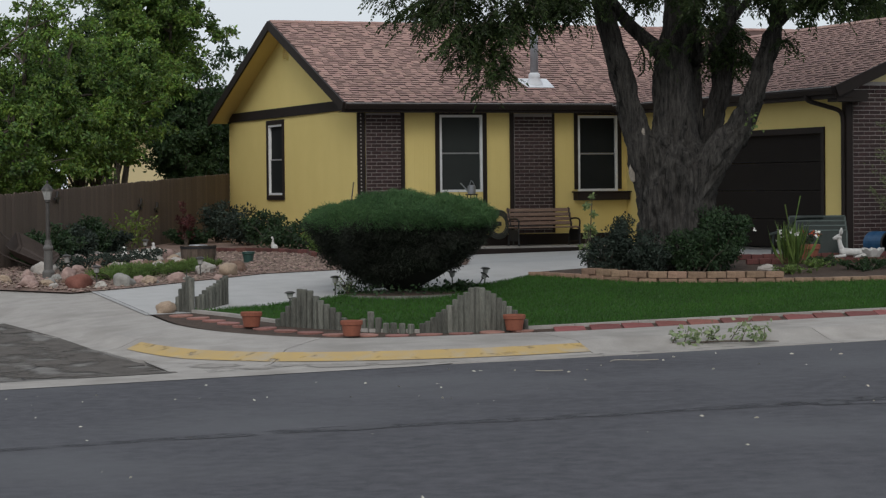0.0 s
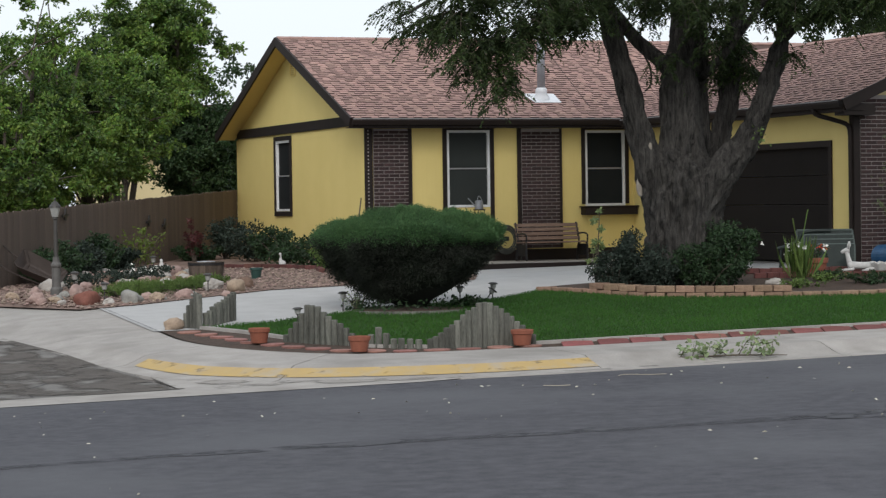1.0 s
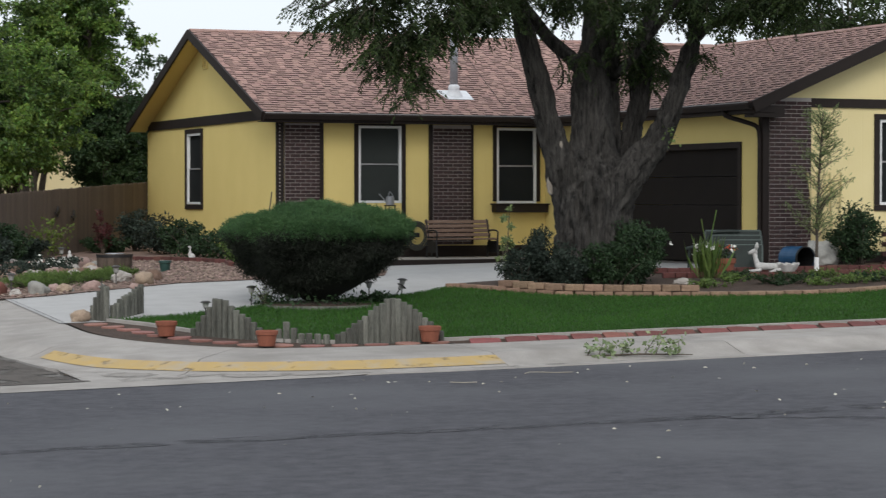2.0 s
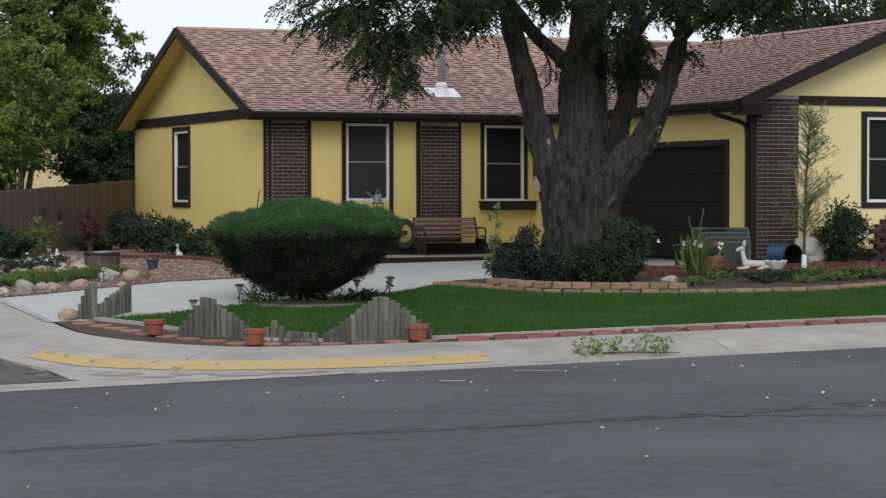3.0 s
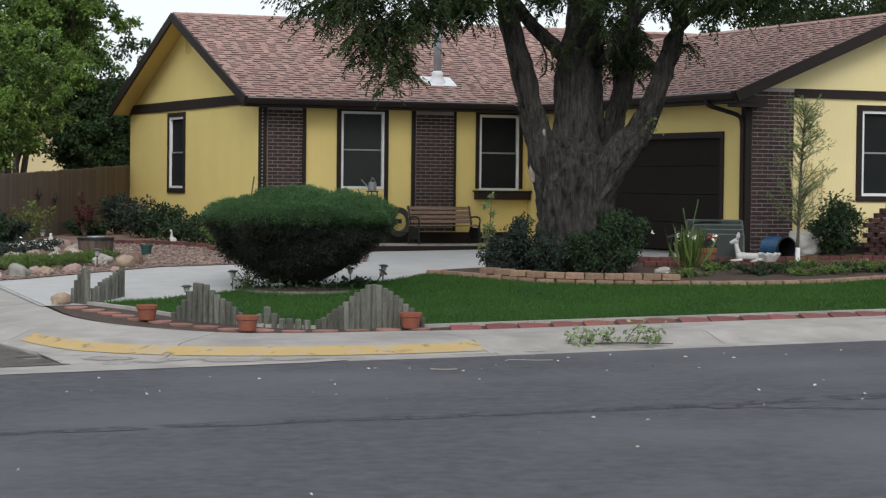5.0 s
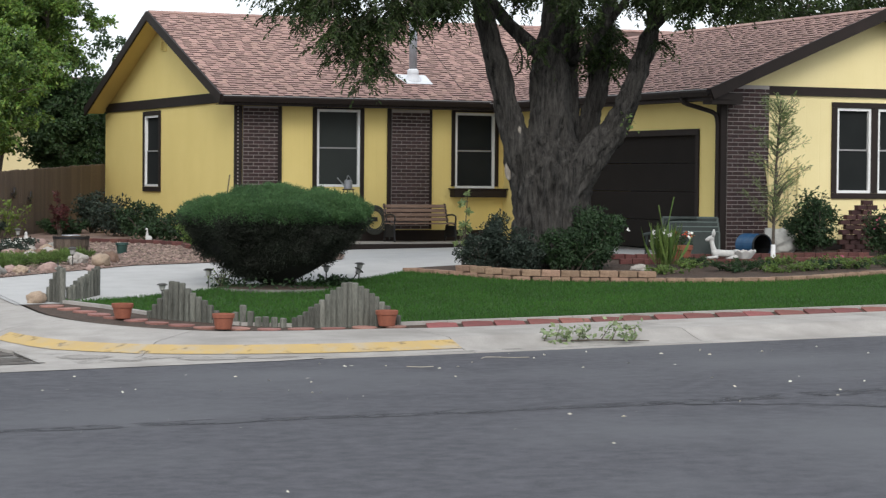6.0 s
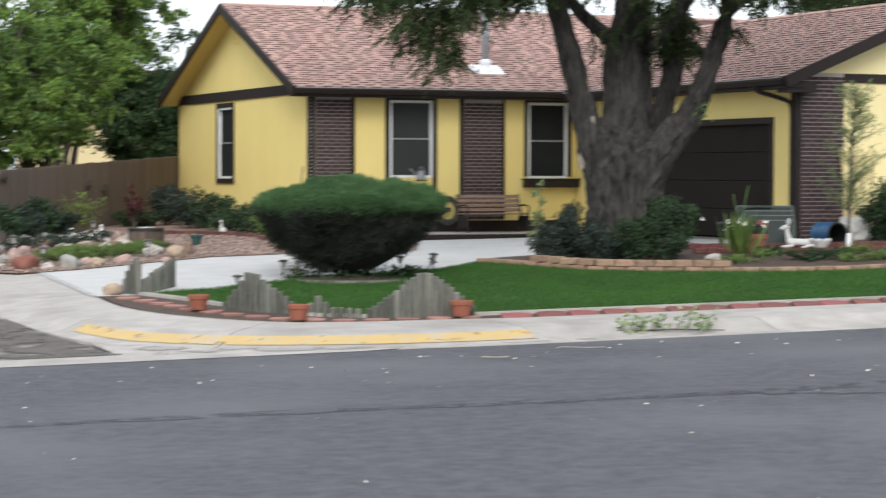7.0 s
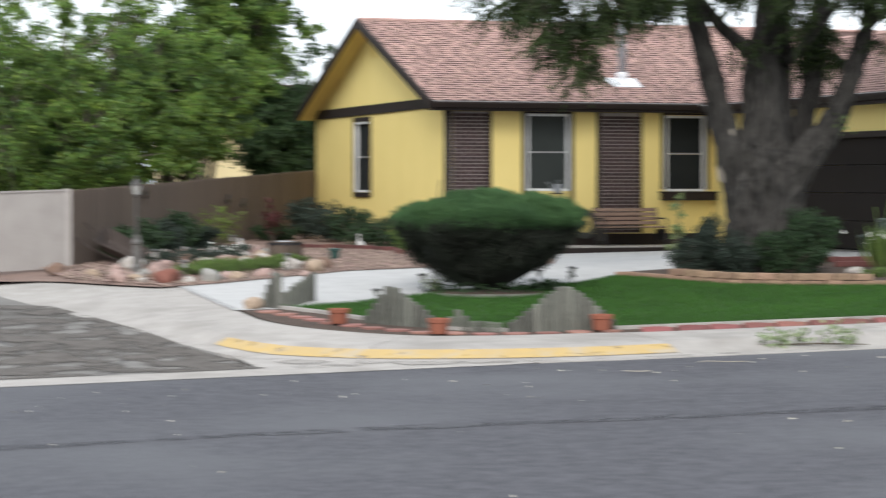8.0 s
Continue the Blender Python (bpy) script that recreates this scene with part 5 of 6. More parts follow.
# young willow-like tree with a white-painted foot
t = thing("young_tree", "slender young tree with pale narrow leaves and white-painted foot", "tree", (5.81, -11.0, G(5.81, -11.0) + 0.08))
bm = tube(bmesh.new(), spline([(0, 0, 0.25), (0.02, 0, 1.2), (0.08, 0, 2.2), (0.12, 0, 2.72)], 10), np.linspace(0.03, 0.008, 10), 7)
rng = np.random.default_rng(101)
pos, dirs = [], []
for k in range(100):
    z = rng.uniform(0.6, 2.6)
    a = rng.uniform(0, 2 * math.pi)
    ln = (0.72 if z < 1.9 else 0.42) * rng.uniform(0.4, 1.15)
    d = np.array((math.cos(a) * 0.72, math.sin(a) * 0.72, rng.uniform(0.35, 0.95)))
    p0 = np.array((0.04 * z, 0, z))
    sp = spline([p0, p0 + d * ln * 0.5, p0 + d * ln + (0, 0, -0.05)], 5)
    tube(bm, sp, np.linspace(0.008, 0.003, 5), 4, caps=False)
    for s in rng.uniform(0.15, 1.0, 26):
        i = min(int(s * 4), 3)
        pos.append(sp[i] + (sp[i + 1] - sp[i]) * (s * 4 - i) + rng.normal(size=3) * 0.03)
        dirs.append(d + rng.normal(size=3) * 0.5)
part("trunk", bm, BARK_SMALL, t)
part("painted_foot", lathe(bmesh.new(), [(0.042, 0), (0.038, 0.27), (0.03, 0.28)], 10), WHITE, t, "white-painted lower trunk")
leaves("crown", pos, 0.075, LEAF_PALE, t, rng, along=dirs, slim=0.2)

# ---- lawn blades ----
rng = np.random.default_rng(7)
x, y = rng.uniform(-7.1, 12.0, 230000), rng.uniform(-17.05, -10.0, 230000)
ok = inside(LAWN, x, y) & ~inside(BED, x, y)
x, y = x[ok], y[ok]
z = G_of(x, y) + 0.008
ob = leaves("lawn_grass", np.stack([x, y, z], 1), 0.048, GRASS, None, rng, along=np.tile((0, 0, 1.0), (len(x), 1)), slim=0.16, jitter=0.45, label="short mown green grass")
tagged(ob, category="grass", kind="stuff")


# ---- edging, posts, stones and pots round the lawn ----
def share(name, bm, material):
    me = bpy.data.meshes.new(name)
    bm.normal_update()
    bm.to_mesh(me)
    bm.free()
    me.materials.append(material)
    return me


def along(pts, dist):
    """Point and heading at a distance along a plan polyline."""
    for (x0, y0), (x1, y1) in zip(pts, pts[1:]):
        L = math.hypot(x1 - x0, y1 - y0)
        if dist <= L or (x1, y1) == pts[-1]:
            f = dist / L
            return x0 + (x1 - x0) * f, y0 + (y1 - y0) * f, math.degrees(math.atan2(y1 - y0, x1 - x0))
        dist -= L


def length(pts):
    return sum(math.hypot(b[0] - a[0], b[1] - a[1]) for a, b in zip(pts, pts[1:]))


edging = thing("lawn_edging", "narrow pale concrete edging strip along the lawn", "edging", kind="structure")
edge_fine = [tuple(p) for p in spline(EDGE[:7], 26)] + EDGE[7:8] + [(x, -17.05) for x in range(0, 25, 2)]
dd, el = 0.0, length(edge_fine)
while dd < el - 0.95:
    x0, y0, h0 = along(edge_fine, dd + 0.006)
    x1, y1, h1 = along(edge_fine, dd + 0.9)
    part("edging_piece", beam(bmesh.new(), (x0, y0, G(x0, y0) - 0.035), (x1, y1, G(x1, y1) - 0.035), 0.085, 0.13), CONCRETE, edging)
    dd += 0.906


def log_post(h):
    bm = lathe(bmesh.new(), [(0.043, -0.1), (0.044, h - 0.012), (0.039, h), (0.028, h + 0.003)], 9)
    for v in bm.verts:
        v.co.x *= 1 + 0.06 * noise.noise(v.co * 9)
    return bm


def post_row(line, heights, label):
    t = thing("log_edging", label, "log edging", group="log edging in the lawn corner")
    L = length(line)
    for k, h in enumerate(heights):
        x, y, _ = along(line, L * (k + 0.5) / len(heights))
        p = part("post", log_post(h * random.uniform(0.97, 1.04)), POST_WOOD, t)
        p.matrix_basis = pose(x, y, G(x, y), random.uniform(-1.5, 1.5), random.uniform(-1.5, 1.5), random.uniform(0, 360))


post_row([(-7.13, -13.02), (-6.93, -13.33)], [0.09, 0.19, 0.30, 0.40, 0.46, 0.46], "weathered grey logs rising in steps at the drive corner")
post_row([(-6.86, -13.24), (-6.2, -12.42)], [0.20, 0.21, 0.25, 0.29, 0.30, 0.33, 0.36, 0.38, 0.39], "weathered grey logs in rising steps along the drive")
post_row([(-6.34, -15.30), (-6.05, -15.72), (-5.66, -16.18)], [0.08, 0.16, 0.26, 0.37, 0.47, 0.49, 0.47, 0.41, 0.35, 0.30, 0.27, 0.21, 0.15], "weathered grey logs forming a stepped peak")
post_row([(-5.62, -16.26), (-5.22, -16.72), (-4.98, -16.84)], [0.12, 0.15, 0.24, 0.17, 0.11, 0.12, 0.11, 0.10], "short weathered grey logs in a low row")
post_row([(-4.93, -16.88), (-4.35, -17.10), (-3.60, -17.20)], [0.11, 0.14, 0.19, 0.24, 0.29, 0.33, 0.40, 0.45, 0.50, 0.56, 0.57, 0.56, 0.51, 0.47, 0.41, 0.36, 0.30, 0.24, 0.18, 0.13], "weathered grey logs forming a tall stepped peak")

# round red stepping stones in the corner, slanted pavers along the straight
disc = share("stepping_stone", lathe(bmesh.new(), [(0.175, -0.03), (0.18, 0.0), (0.178, 0.004), (0.165, 0.007)], 16), mat("pale_red_stepping_stone", (0.31, 0.155, 0.13), (0.21, 0.10, 0.082), 0.9, 9, 60, 0.4, obrand=0.2))
stones_line = [(-7.25, -13.55), (-6.98, -14.3), (-6.80, -15.1), (-6.45, -15.9), (-5.95, -16.65), (-5.2, -17.12), (-4.3, -17.33), (-3.5, -17.36)]
nst = 15
for k in range(nst):
    x, y, h = along(stones_line, length(stones_line) * (k + 0.4) / nst)
    ob = new("stepping_stone", disc)
    ob.matrix_basis = pose(x, y, G(x, max(y, -17)), random.uniform(-2, 2), random.uniform(-2, 2), random.uniform(0, 360)) @ Matrix.Diagonal((0.95, 0.85, 1, 1))
    tagged(ob, "round red concrete stepping stone in bare soil", "stepping stone", "stepping stones along the lawn")
SKEW = Matrix(((1, 0.75, 0, 0), (0, 1, 0, 0), (0, 0, 1, 0), (0, 0, 0, 1)))
slab = share("paver", box(bmesh.new(), -0.20, 0.20, -0.175, 0.175, -0.03, 0.012, 0.005), PAVER)
for k in range(36):
    x = -3.05 + 0.47 * k + random.uniform(-0.02, 0.02)
    ob = new("paver", slab)
    ob.matrix_basis = pose(x, -17.31, G(x, -17) - 0.030, 8.5 + random.uniform(-1, 1), random.uniform(-1, 1), 0) @ SKEW
    tagged(ob, "flat red brick paver set slantwise in the soil", "paver", "pavers along the lawn")



def flower_pot(at, s, label):
    t = thing("flower_pot", label, "flower pot", (*at, G(at[0], max(at[1], -17)) + 0.008), group="terracotta pots on the stepping stones")
    prof = [(0.100, 0), (0.106, 0.006), (0.130, 0.145), (0.144, 0.150), (0.148, 0.198), (0.142, 0.204), (0.130, 0.198), (0.122, 0.15)]
    part("body", lathe(bmesh.new(), [(r * s, z * s) for r, z in prof], 24), TERRACOTTA, t, smooth=False)
    part("soil", lathe(bmesh.new(), [(0.121 * s, 0.145 * s), (0.11 * s, 0.17 * s), (0.02, 0.18 * s)], 16), SOIL, t)
    return t


flower_pot((-6.72, -15.47), 0.95, "terracotta flower pot standing on a stepping stone")
flower_pot((-5.86, -16.95), 0.95, "terracotta flower pot standing on a stepping stone")
flower_pot((-3.85, -17.36), 0.97, "terracotta flower pot standing on a stepping stone")

LAMP_METAL = mat("pewter_lamp_metal", (0.075, 0.07, 0.065), (0.05, 0.047, 0.043), 0.5, 12, 60, 0.1, metal=0.4)
LAMP_GLASS = mat("frosted_lamp_glass", (0.34, 0.34, 0.32), (0.25, 0.25, 0.24), 0.4, 12, 60, 0.0)


def path_light(at, h, tilt=0.0):
    t = thing("solar_light", "small solar path light with a flat cap", "path light", (*at, G(*at)), group="solar path lights")
    t.matrix_basis = pose(*at, G(*at), 0, tilt, 0)
    part("stake", lathe(bmesh.new(), [(0.010, -0.05), (0.010, h * 0.55), (0.03, h * 0.62)], 8), LAMP_METAL, t)
    part("lens", lathe(bmesh.new(), [(0.034, h * 0.62), (0.05, h * 0.9)], 12), LAMP_GLASS, t)
    part("cap", lathe(bmesh.new(), [(0.075, h * 0.9), (0.078, h * 0.93), (0.05, h), (0.02, h * 1.02)], 14), LAMP_METAL, t)


for p, h, tl in (((-4.4, -11.85), 0.27, 0), ((-2.4, -11.45), 0.24, 0), ((-1.83, -11.35), 0.26, 4), ((-1.95, -11.40), 0.2, 35), ((-5.6, -13.5), 0.24, 0), ((-3.9, -11.8), 0.2, -6),
                 ((-7.27, -6.4), 0.34, 0), ((-7.27, -8.7), 0.28, 0), ((-4.52, -0.4), 0.32, 0), ((-5.44, -8.05), 0.3, 0)):
    path_light(p, h, tl)
t = thing("marker_rod", "thin metal rod standing beside the drive", "rod", (-6.92, -12.95, G(-6.92, -12.95)))
part("rod", lathe(bmesh.new(), [(0.006, -0.05), (0.006, 0.55)], 6), LAMP_METAL, t)

# ---- block edging of the planting bed ----
retaining = thing("retaining_wall", "low edging wall of tan split-face blocks", "retaining wall")
wall_line = [tuple(p) for p in spline([(-0.65, -10.4), (-0.15, -11.2), (0.36, -12.1), (1.1, -12.6), (2.15, -13.0), (3.2, -13.3), (4.6, -13.42), (6.8, -12.9), (9.5, -12.5), (14, -12.3)], 80)]
bl = box(bmesh.new(), -0.142, 0.142, -0.10, 0.10, 0.0, 0.098, 0.010)
for v in bl.verts:
    if v.co.y < -0.05:
        v.co.y += 0.02 * noise.noise(v.co * 25)
block_me = share("block", bl, BLOCK)
wl = length(wall_line)
for course in (0, 1):
    d = 0.15 + 0.146 * course
    while d < wl - 0.2:
        x, y, h = along(wall_line, d)
        if course == 0 or (0.9 < d < 4.15):
            ob = new("block", block_me)
            ob.parent = retaining
            ob.matrix_basis = pose(x, y + 0.02 * course, G(x, y) - 0.02 + 0.104 * course, random.uniform(-1, 1), random.uniform(-1.2, 1.2), h + random.uniform(-2.5, 2.5)) @ Matrix.Diagonal((random.uniform(0.96, 1.0), 1, random.uniform(0.95, 1.03), 1))
        d += 0.294

brick_me = share("brick", box(bmesh.new(), -0.098, 0.098, -0.055, 0.055, 0.0, 0.085, 0.006), RED_BRICK)


def brick_row(line, label, lift, gap=0.206):
    t = thing("brick_edging", label, "brick edging", group="brick edging rows")
    d, L = 0.1, length(line)
    while d < L:
        x, y, h = along(line, d)
        ob = new("brick", brick_me)
        ob.parent = t
        ob.matrix_basis = pose(x, y, G(x, y) + lift + random.uniform(-0.006, 0.006), random.uniform(-2, 2), random.uniform(-2, 2), h + random.uniform(-3, 3))
        d += gap


brick_row([(3.1, -10.6), (5.0, -11.1), (8.6, -11.25)], "row of red bricks edging the upper bed", 0.06)
brick_row([(3.2, -9.75), (5.2, -10.1), (8.0, -10.45)], "row of red bricks edging the upper bed", 0.06)
brick_row([(-3.2, 0.35), (-2.3, -0.6), (-1.75, -2.2), (-2.05, -3.4)], "row of dark red bricks edging the gable bed", 0.0)
brick_row([(-1.55, -6.9), (-0.95, -7.3)], "short row of dark red bricks beside the drive", 0.0)

# ---- rocks ----
ROCKS = [mat("tan_rock", (0.352, 0.272, 0.200), (0.240, 0.176, 0.128), 0.95, 6, 40, 0.6), mat("pink_rock", (0.368, 0.264, 0.232), (0.256, 0.172, 0.152), 0.95, 6, 40, 0.6),
         mat("whitish_rock", (0.416, 0.384, 0.352), (0.288, 0.264, 0.240), 0.95, 6, 40, 0.6), mat("red_sandstone", (0.192, 0.076, 0.056), (0.128, 0.052, 0.040), 0.95, 6, 40, 0.6),
         mat("grey_rock", (0.288, 0.280, 0.256), (0.200, 0.192, 0.176), 0.95, 6, 40, 0.6), mat("brown_rock", (0.176, 0.112, 0.080), (0.112, 0.072, 0.056), 0.95, 6, 40, 0.6)]
ROCK_NAMES = ["rounded tan rock", "rounded pinkish rock", "whitish rough rock", "squarish red sandstone block", "pale grey rounded rock", "dark brown rock"]


def rock(x, y, w, c, seed, where):
    bm = bmesh.new()
    bmesh.ops.create_icosphere(bm, subdivisions=3, radius=1.0)
    o = Vector((seed * 3.1, seed * 1.7, 0))
    fx, fy, fz = 0.5 + 0.06 * (seed % 3), 0.36 + 0.05 * (seed % 4), 0.33 + 0.06 * (seed % 3)
    for v in bm.verts:
        q = v.co.copy()
        k = 1 + 0.45 * noise.noise(q * 1.2 + o) + 0.2 * noise.noise(q * 2.9 + o) + 0.06 * noise.noise(q * 7 + o)
        if c == 3:
            m = max(abs(q.x), abs(q.y), abs(q.z))
            k *= 0.55 / m + 0.35
        v.co = Vector((q.x * fx, q.y * fy, max(q.z, -0.55) * fz)) * k * w * 0.85
    ob = link_bm("rock", bm, ROCKS[c], seed % 3 != 0)
    ob.matrix_basis = pose(x, y, G(x, y) + 0.12 * w, 0, 0, (seed * 47) % 180 - 20)
    tagged(ob, ROCK_NAMES[c] + " " + where, "rock", "rocks of the rock garden")


for k, (x, y, w, c) in enumerate([(-8.5, -7.6, .26, 0), (-8.3, -8.6, .32, 1), (-7.95, -6.6, .24, 1), (-8.05, -8.7, .24, 0), (-8.0, -9.0, .15, 2), (-7.6, -9.1, .38, 3), (-7.35, -9.35, .24, 2), (-7.5, -5.6, .42, 2), (-7.1, -4.6, .2, 4),
                                  (-7.0, -5.9, .33, 1), (-5.9, -2.2, .34, 1), (-6.3, -4.7, .36, 5), (-6.1, -5.3, .28, 2), (-5.8, -5.1, .36, 1), (-6.95, -9.15, .38, 4), (-6.5, -9.0, .28, 0), (-6.0, -8.75, .3, 1), (-5.0, -1.7, .3, 1),
                                  (-4.6, -1.2, .26, 2), (-4.3, -0.7, .3, 4), (-4.5, -1.9, .38, 1), (-4.75, -3.6, .38, 0), (-5.2, -4.9, .32, 5), (-5.1, -3.4, .3, 2), (-5.25, -7.6, .44, 2), (-5.0, -8.1, .46, 0), (-4.6, -7.3, .32, 5),
                                  (-5.5, -3.9, .34, 1), (-5.6, -3.0, .36, 2), (-5.3, -2.4, .34, 1), (-4.9, -4.3, .3, 2), (-6.6, -3.2, .34, 1), (-7.4, -7.2, .3, 1), (-7.7, -7.7, .22, 4), (-5.5, -5.7, .26, 1), (-8.9, -6.4, .3, 5)]):
    rock(x, y, w, c, k, "in the rock garden")
rock(-7.28, -13.2, 0.27, 0, 50, "at the corner of the drive")
rock(2.95, -11.6, 0.36, 2, 51, "in the planting bed")
rock(6.9, -11.0, 0.3, 1, 52, "in the planting bed")
rng = np.random.default_rng(66)
for k in range(70):
    x, y = rng.uniform(-6.9, -4.2), rng.uniform(-6.0, -1.0)
    rock(x, y, rng.uniform(0.16, 0.34), int(rng.choice([1, 1, 2, 2, 4, 0, 5])), 100 + k, "in the rock garden")
for k in range(16):
    f = rng.uniform(0, 1)
    x, y = -8.6 + 3.4 * f + rng.normal() * 0.12, -8.6 - 0.3 * math.sin(3 * f) + rng.normal() * 0.25
    rock(x, y, rng.uniform(0.12, 0.22), int(rng.choice([1, 2, 4, 0, 5])), 160 + k, "in the rock garden")
flag_me = share("flagstone", box(bmesh.new(), -0.26, 0.26, -0.2, 0.2, -0.02, 0.03, 0.012), mat("red_flagstone", (0.24, 0.125, 0.098), (0.17, 0.085, 0.068), 0.95, 6, 40, 0.5, obrand=0.2))
for k, (x, y) in enumerate([(-1.15, -3.2), (-1.6, -3.7), (-1.25, -4.3), (-1.75, -4.9), (-1.3, -5.4), (-1.9, -6.0), (-1.45, -6.4), (-2.1, -7.0), (-1.65, -7.4)]):
    ob = new("flagstone", flag_me)
    ob.matrix_basis = pose(x, y, G(x, y) + 0.02, random.uniform(-2, 2), random.uniform(-2, 2), random.uniform(-25, 25))
    tagged(ob, "flat red sandstone slab laid on the gravel", "flagstone", "flagstones on the gravel")
# loose pebbles on the gravel bed
rng = np.random.default_rng(55)
V, Fc = [], []
octa = [(1, 0, 0), (0, 1, 0), (-1, 0, 0), (0, -1, 0), (0, 0, 1), (0, 0, -1)]
x, y = rng.uniform(-9, 0.2, 9000), rng.uniform(-10, 1, 9000)
ok = inside(GARDEN, x, y)
for px, py in zip(x[ok], y[ok]):
    r = rng.uniform(0.018, 0.05)
    k = len(V)
    z = G(px, py) + 0.01
    for a, b, c in octa:
        V.append((px + a * r * rng.uniform(0.7, 1.2), py + b * r * rng.uniform(0.6, 1.1), z + c * r * 0.6))
    for f in ((0, 1, 4), (1, 2, 4), (2, 3, 4), (3, 0, 4), (1, 0, 5), (2, 1, 5), (3, 2, 5), (0, 3, 5)):
        Fc.append(tuple(k + i for i in f))
me = bpy.data.meshes.new("gravel")
me.from_pydata(V, [], Fc)
me.materials.append(mat("mixed_pebble", (0.245, 0.18, 0.148), (0.135, 0.095, 0.08), 0.95, 5, 40, 0.2, island=0.5))
tagged(new("gravel", me), "mixed pinkish and tan pebbles", "gravel", kind="stuff")

# ---- furniture and ornaments ----
BENCH_WOOD = mat("bench_slat_wood", (0.26, 0.17, 0.125), (0.15, 0.095, 0.07), 0.7, 6, 50, 0.3, stretch=(0.4, 3, 3))
IRON = mat("black_iron", (0.02, 0.02, 0.022), (0.03, 0.028, 0.028), 0.5, 12, 60, 0.2, metal=0.3)


def park_bench(at, rz):
    t = thing("garden_bench", "wooden slat bench with black iron ends on the porch", "bench", at, rz)
    L = 0.70
    for sx in (-L, L):
        bm = tube(bmesh.new(), spline([(sx, -0.25, 0), (sx, -0.23, 0.2), (sx, -0.2, 0.36), (sx, 0.16, 0.34), (sx, 0.24, 0.0)], 16), [0.022] * 16, 6)
        tube(bm, spline([(sx, 0.12, 0.34), (sx, 0.2, 0.55), (sx, 0.28, 0.78)], 8), [0.02] * 8, 6)
        tube(bm, spline([(sx, -0.22, 0.36), (sx, -0.24, 0.52), (sx, -0.05, 0.56), (sx, 0.2, 0.54)], 10), [0.018] * 10, 6)
        # Added dark plate standing in for the shade under the seat.
        box(bm, sx - 0.012, sx + 0.012, -0.19, 0.17, 0.10, 0.335)
        part("bench_end", bm, IRON, t, "black cast iron bench end with an added dark shade plate")
    for k in range(5):
        part("seat_slat", box(bmesh.new(), -L - 0.03, L + 0.03, -0.23 + k * 0.085, -0.16 + k * 0.085, 0.365, 0.39, 0.005), BENCH_WOOD, t)
    for k in range(4):
        z, y = 0.46 + k * 0.09, 0.165 + k * 0.033
        part("back_slat", beam(bmesh.new(), (-L - 0.03, y, z), (L + 0.03, y, z), 0.022, 0.068, (0, 0.35, 1)), BENCH_WOOD, t)


park_bench((3.82, -0.62, 0.72), 3)

GREEN_WOOD = mat("faded_green_paint", (0.024, 0.036, 0.032), (0.015, 0.023, 0.021), 0.6, 6, 50, 0.15)


GREEN_FRAME = mat("grey_green_chair_frame", (0.10, 0.125, 0.115), (0.075, 0.095, 0.088), 0.5, 6, 50, 0.1)


def lawn_chairs():
    """Stacked folding chairs: nested green backs leaning together."""
    for k in range(4):
        t = thing("folding_chair", "dark green plastic chair leaning in a nested stack", "chair", (5.0 - 0.03 * k, -9.62 - 0.08 * k, G(4.9, -9.6) + 0.06), -26, group="stacked green chairs")
        h, w = 0.62 - 0.08 * k, 0.92 - 0.11 * k
        part("backrest", beam(bmesh.new(), (-w / 2 + 0.05 * k, 0, h * 0.5 + 0.05), (w / 2 + 0.05 * k, 0, h * 0.5 + 0.05), 0.035, h, (0, 0.12, 1)), GREEN_WOOD, t)
        fr = bmesh.new()
        pts = [(-w / 2 - 0.01 + 0.05 * k, -0.03, 0.05), (-w / 2 - 0.01 + 0.05 * k, 0.03, h + 0.05), (w / 2 + 0.01 + 0.05 * k, 0.03, h + 0.05), (w / 2 + 0.01 + 0.05 * k, -0.03, 0.05)]
        for a, b in zip(pts, pts[1:]):
            tube(fr, [a, b], [0.02, 0.02], 6)
        part("frame", fr, GREEN_FRAME, t)
        for sx in (-w / 2, w / 2):
            part("leg", tube(bmesh.new(), [(sx + 0.05 * k, -0.03, 0.1), (sx + 0.05 * k, -0.06, -0.06)], [0.018, 0.018], 6), GREEN_WOOD, t)
    t = thing("garden_glider", "dark green glider bench with a sloping arm", "bench", (4.65, -9.45, G(4.4, -9.4)), -26)
    part("arm", tube(bmesh.new(), spline([(-0.42, 0, 0.42), (-0.1, 0, 0.52), (0.05, 0, 0.70), (0.5, 0.0, 0.72)], 12), [0.03] * 12, 7), GREEN_WOOD, t)
    part("leg", tube(bmesh.new(), [(-0.35, 0, 0.44), (-0.38, 0, 0.0)], [0.02, 0.02], 6), GREEN_WOOD, t)
    part("leg", tube(bmesh.new(), [(0.4, 0, 0.72), (0.42, 0, 0.0)], [0.02, 0.02], 6), GREEN_WOOD, t)


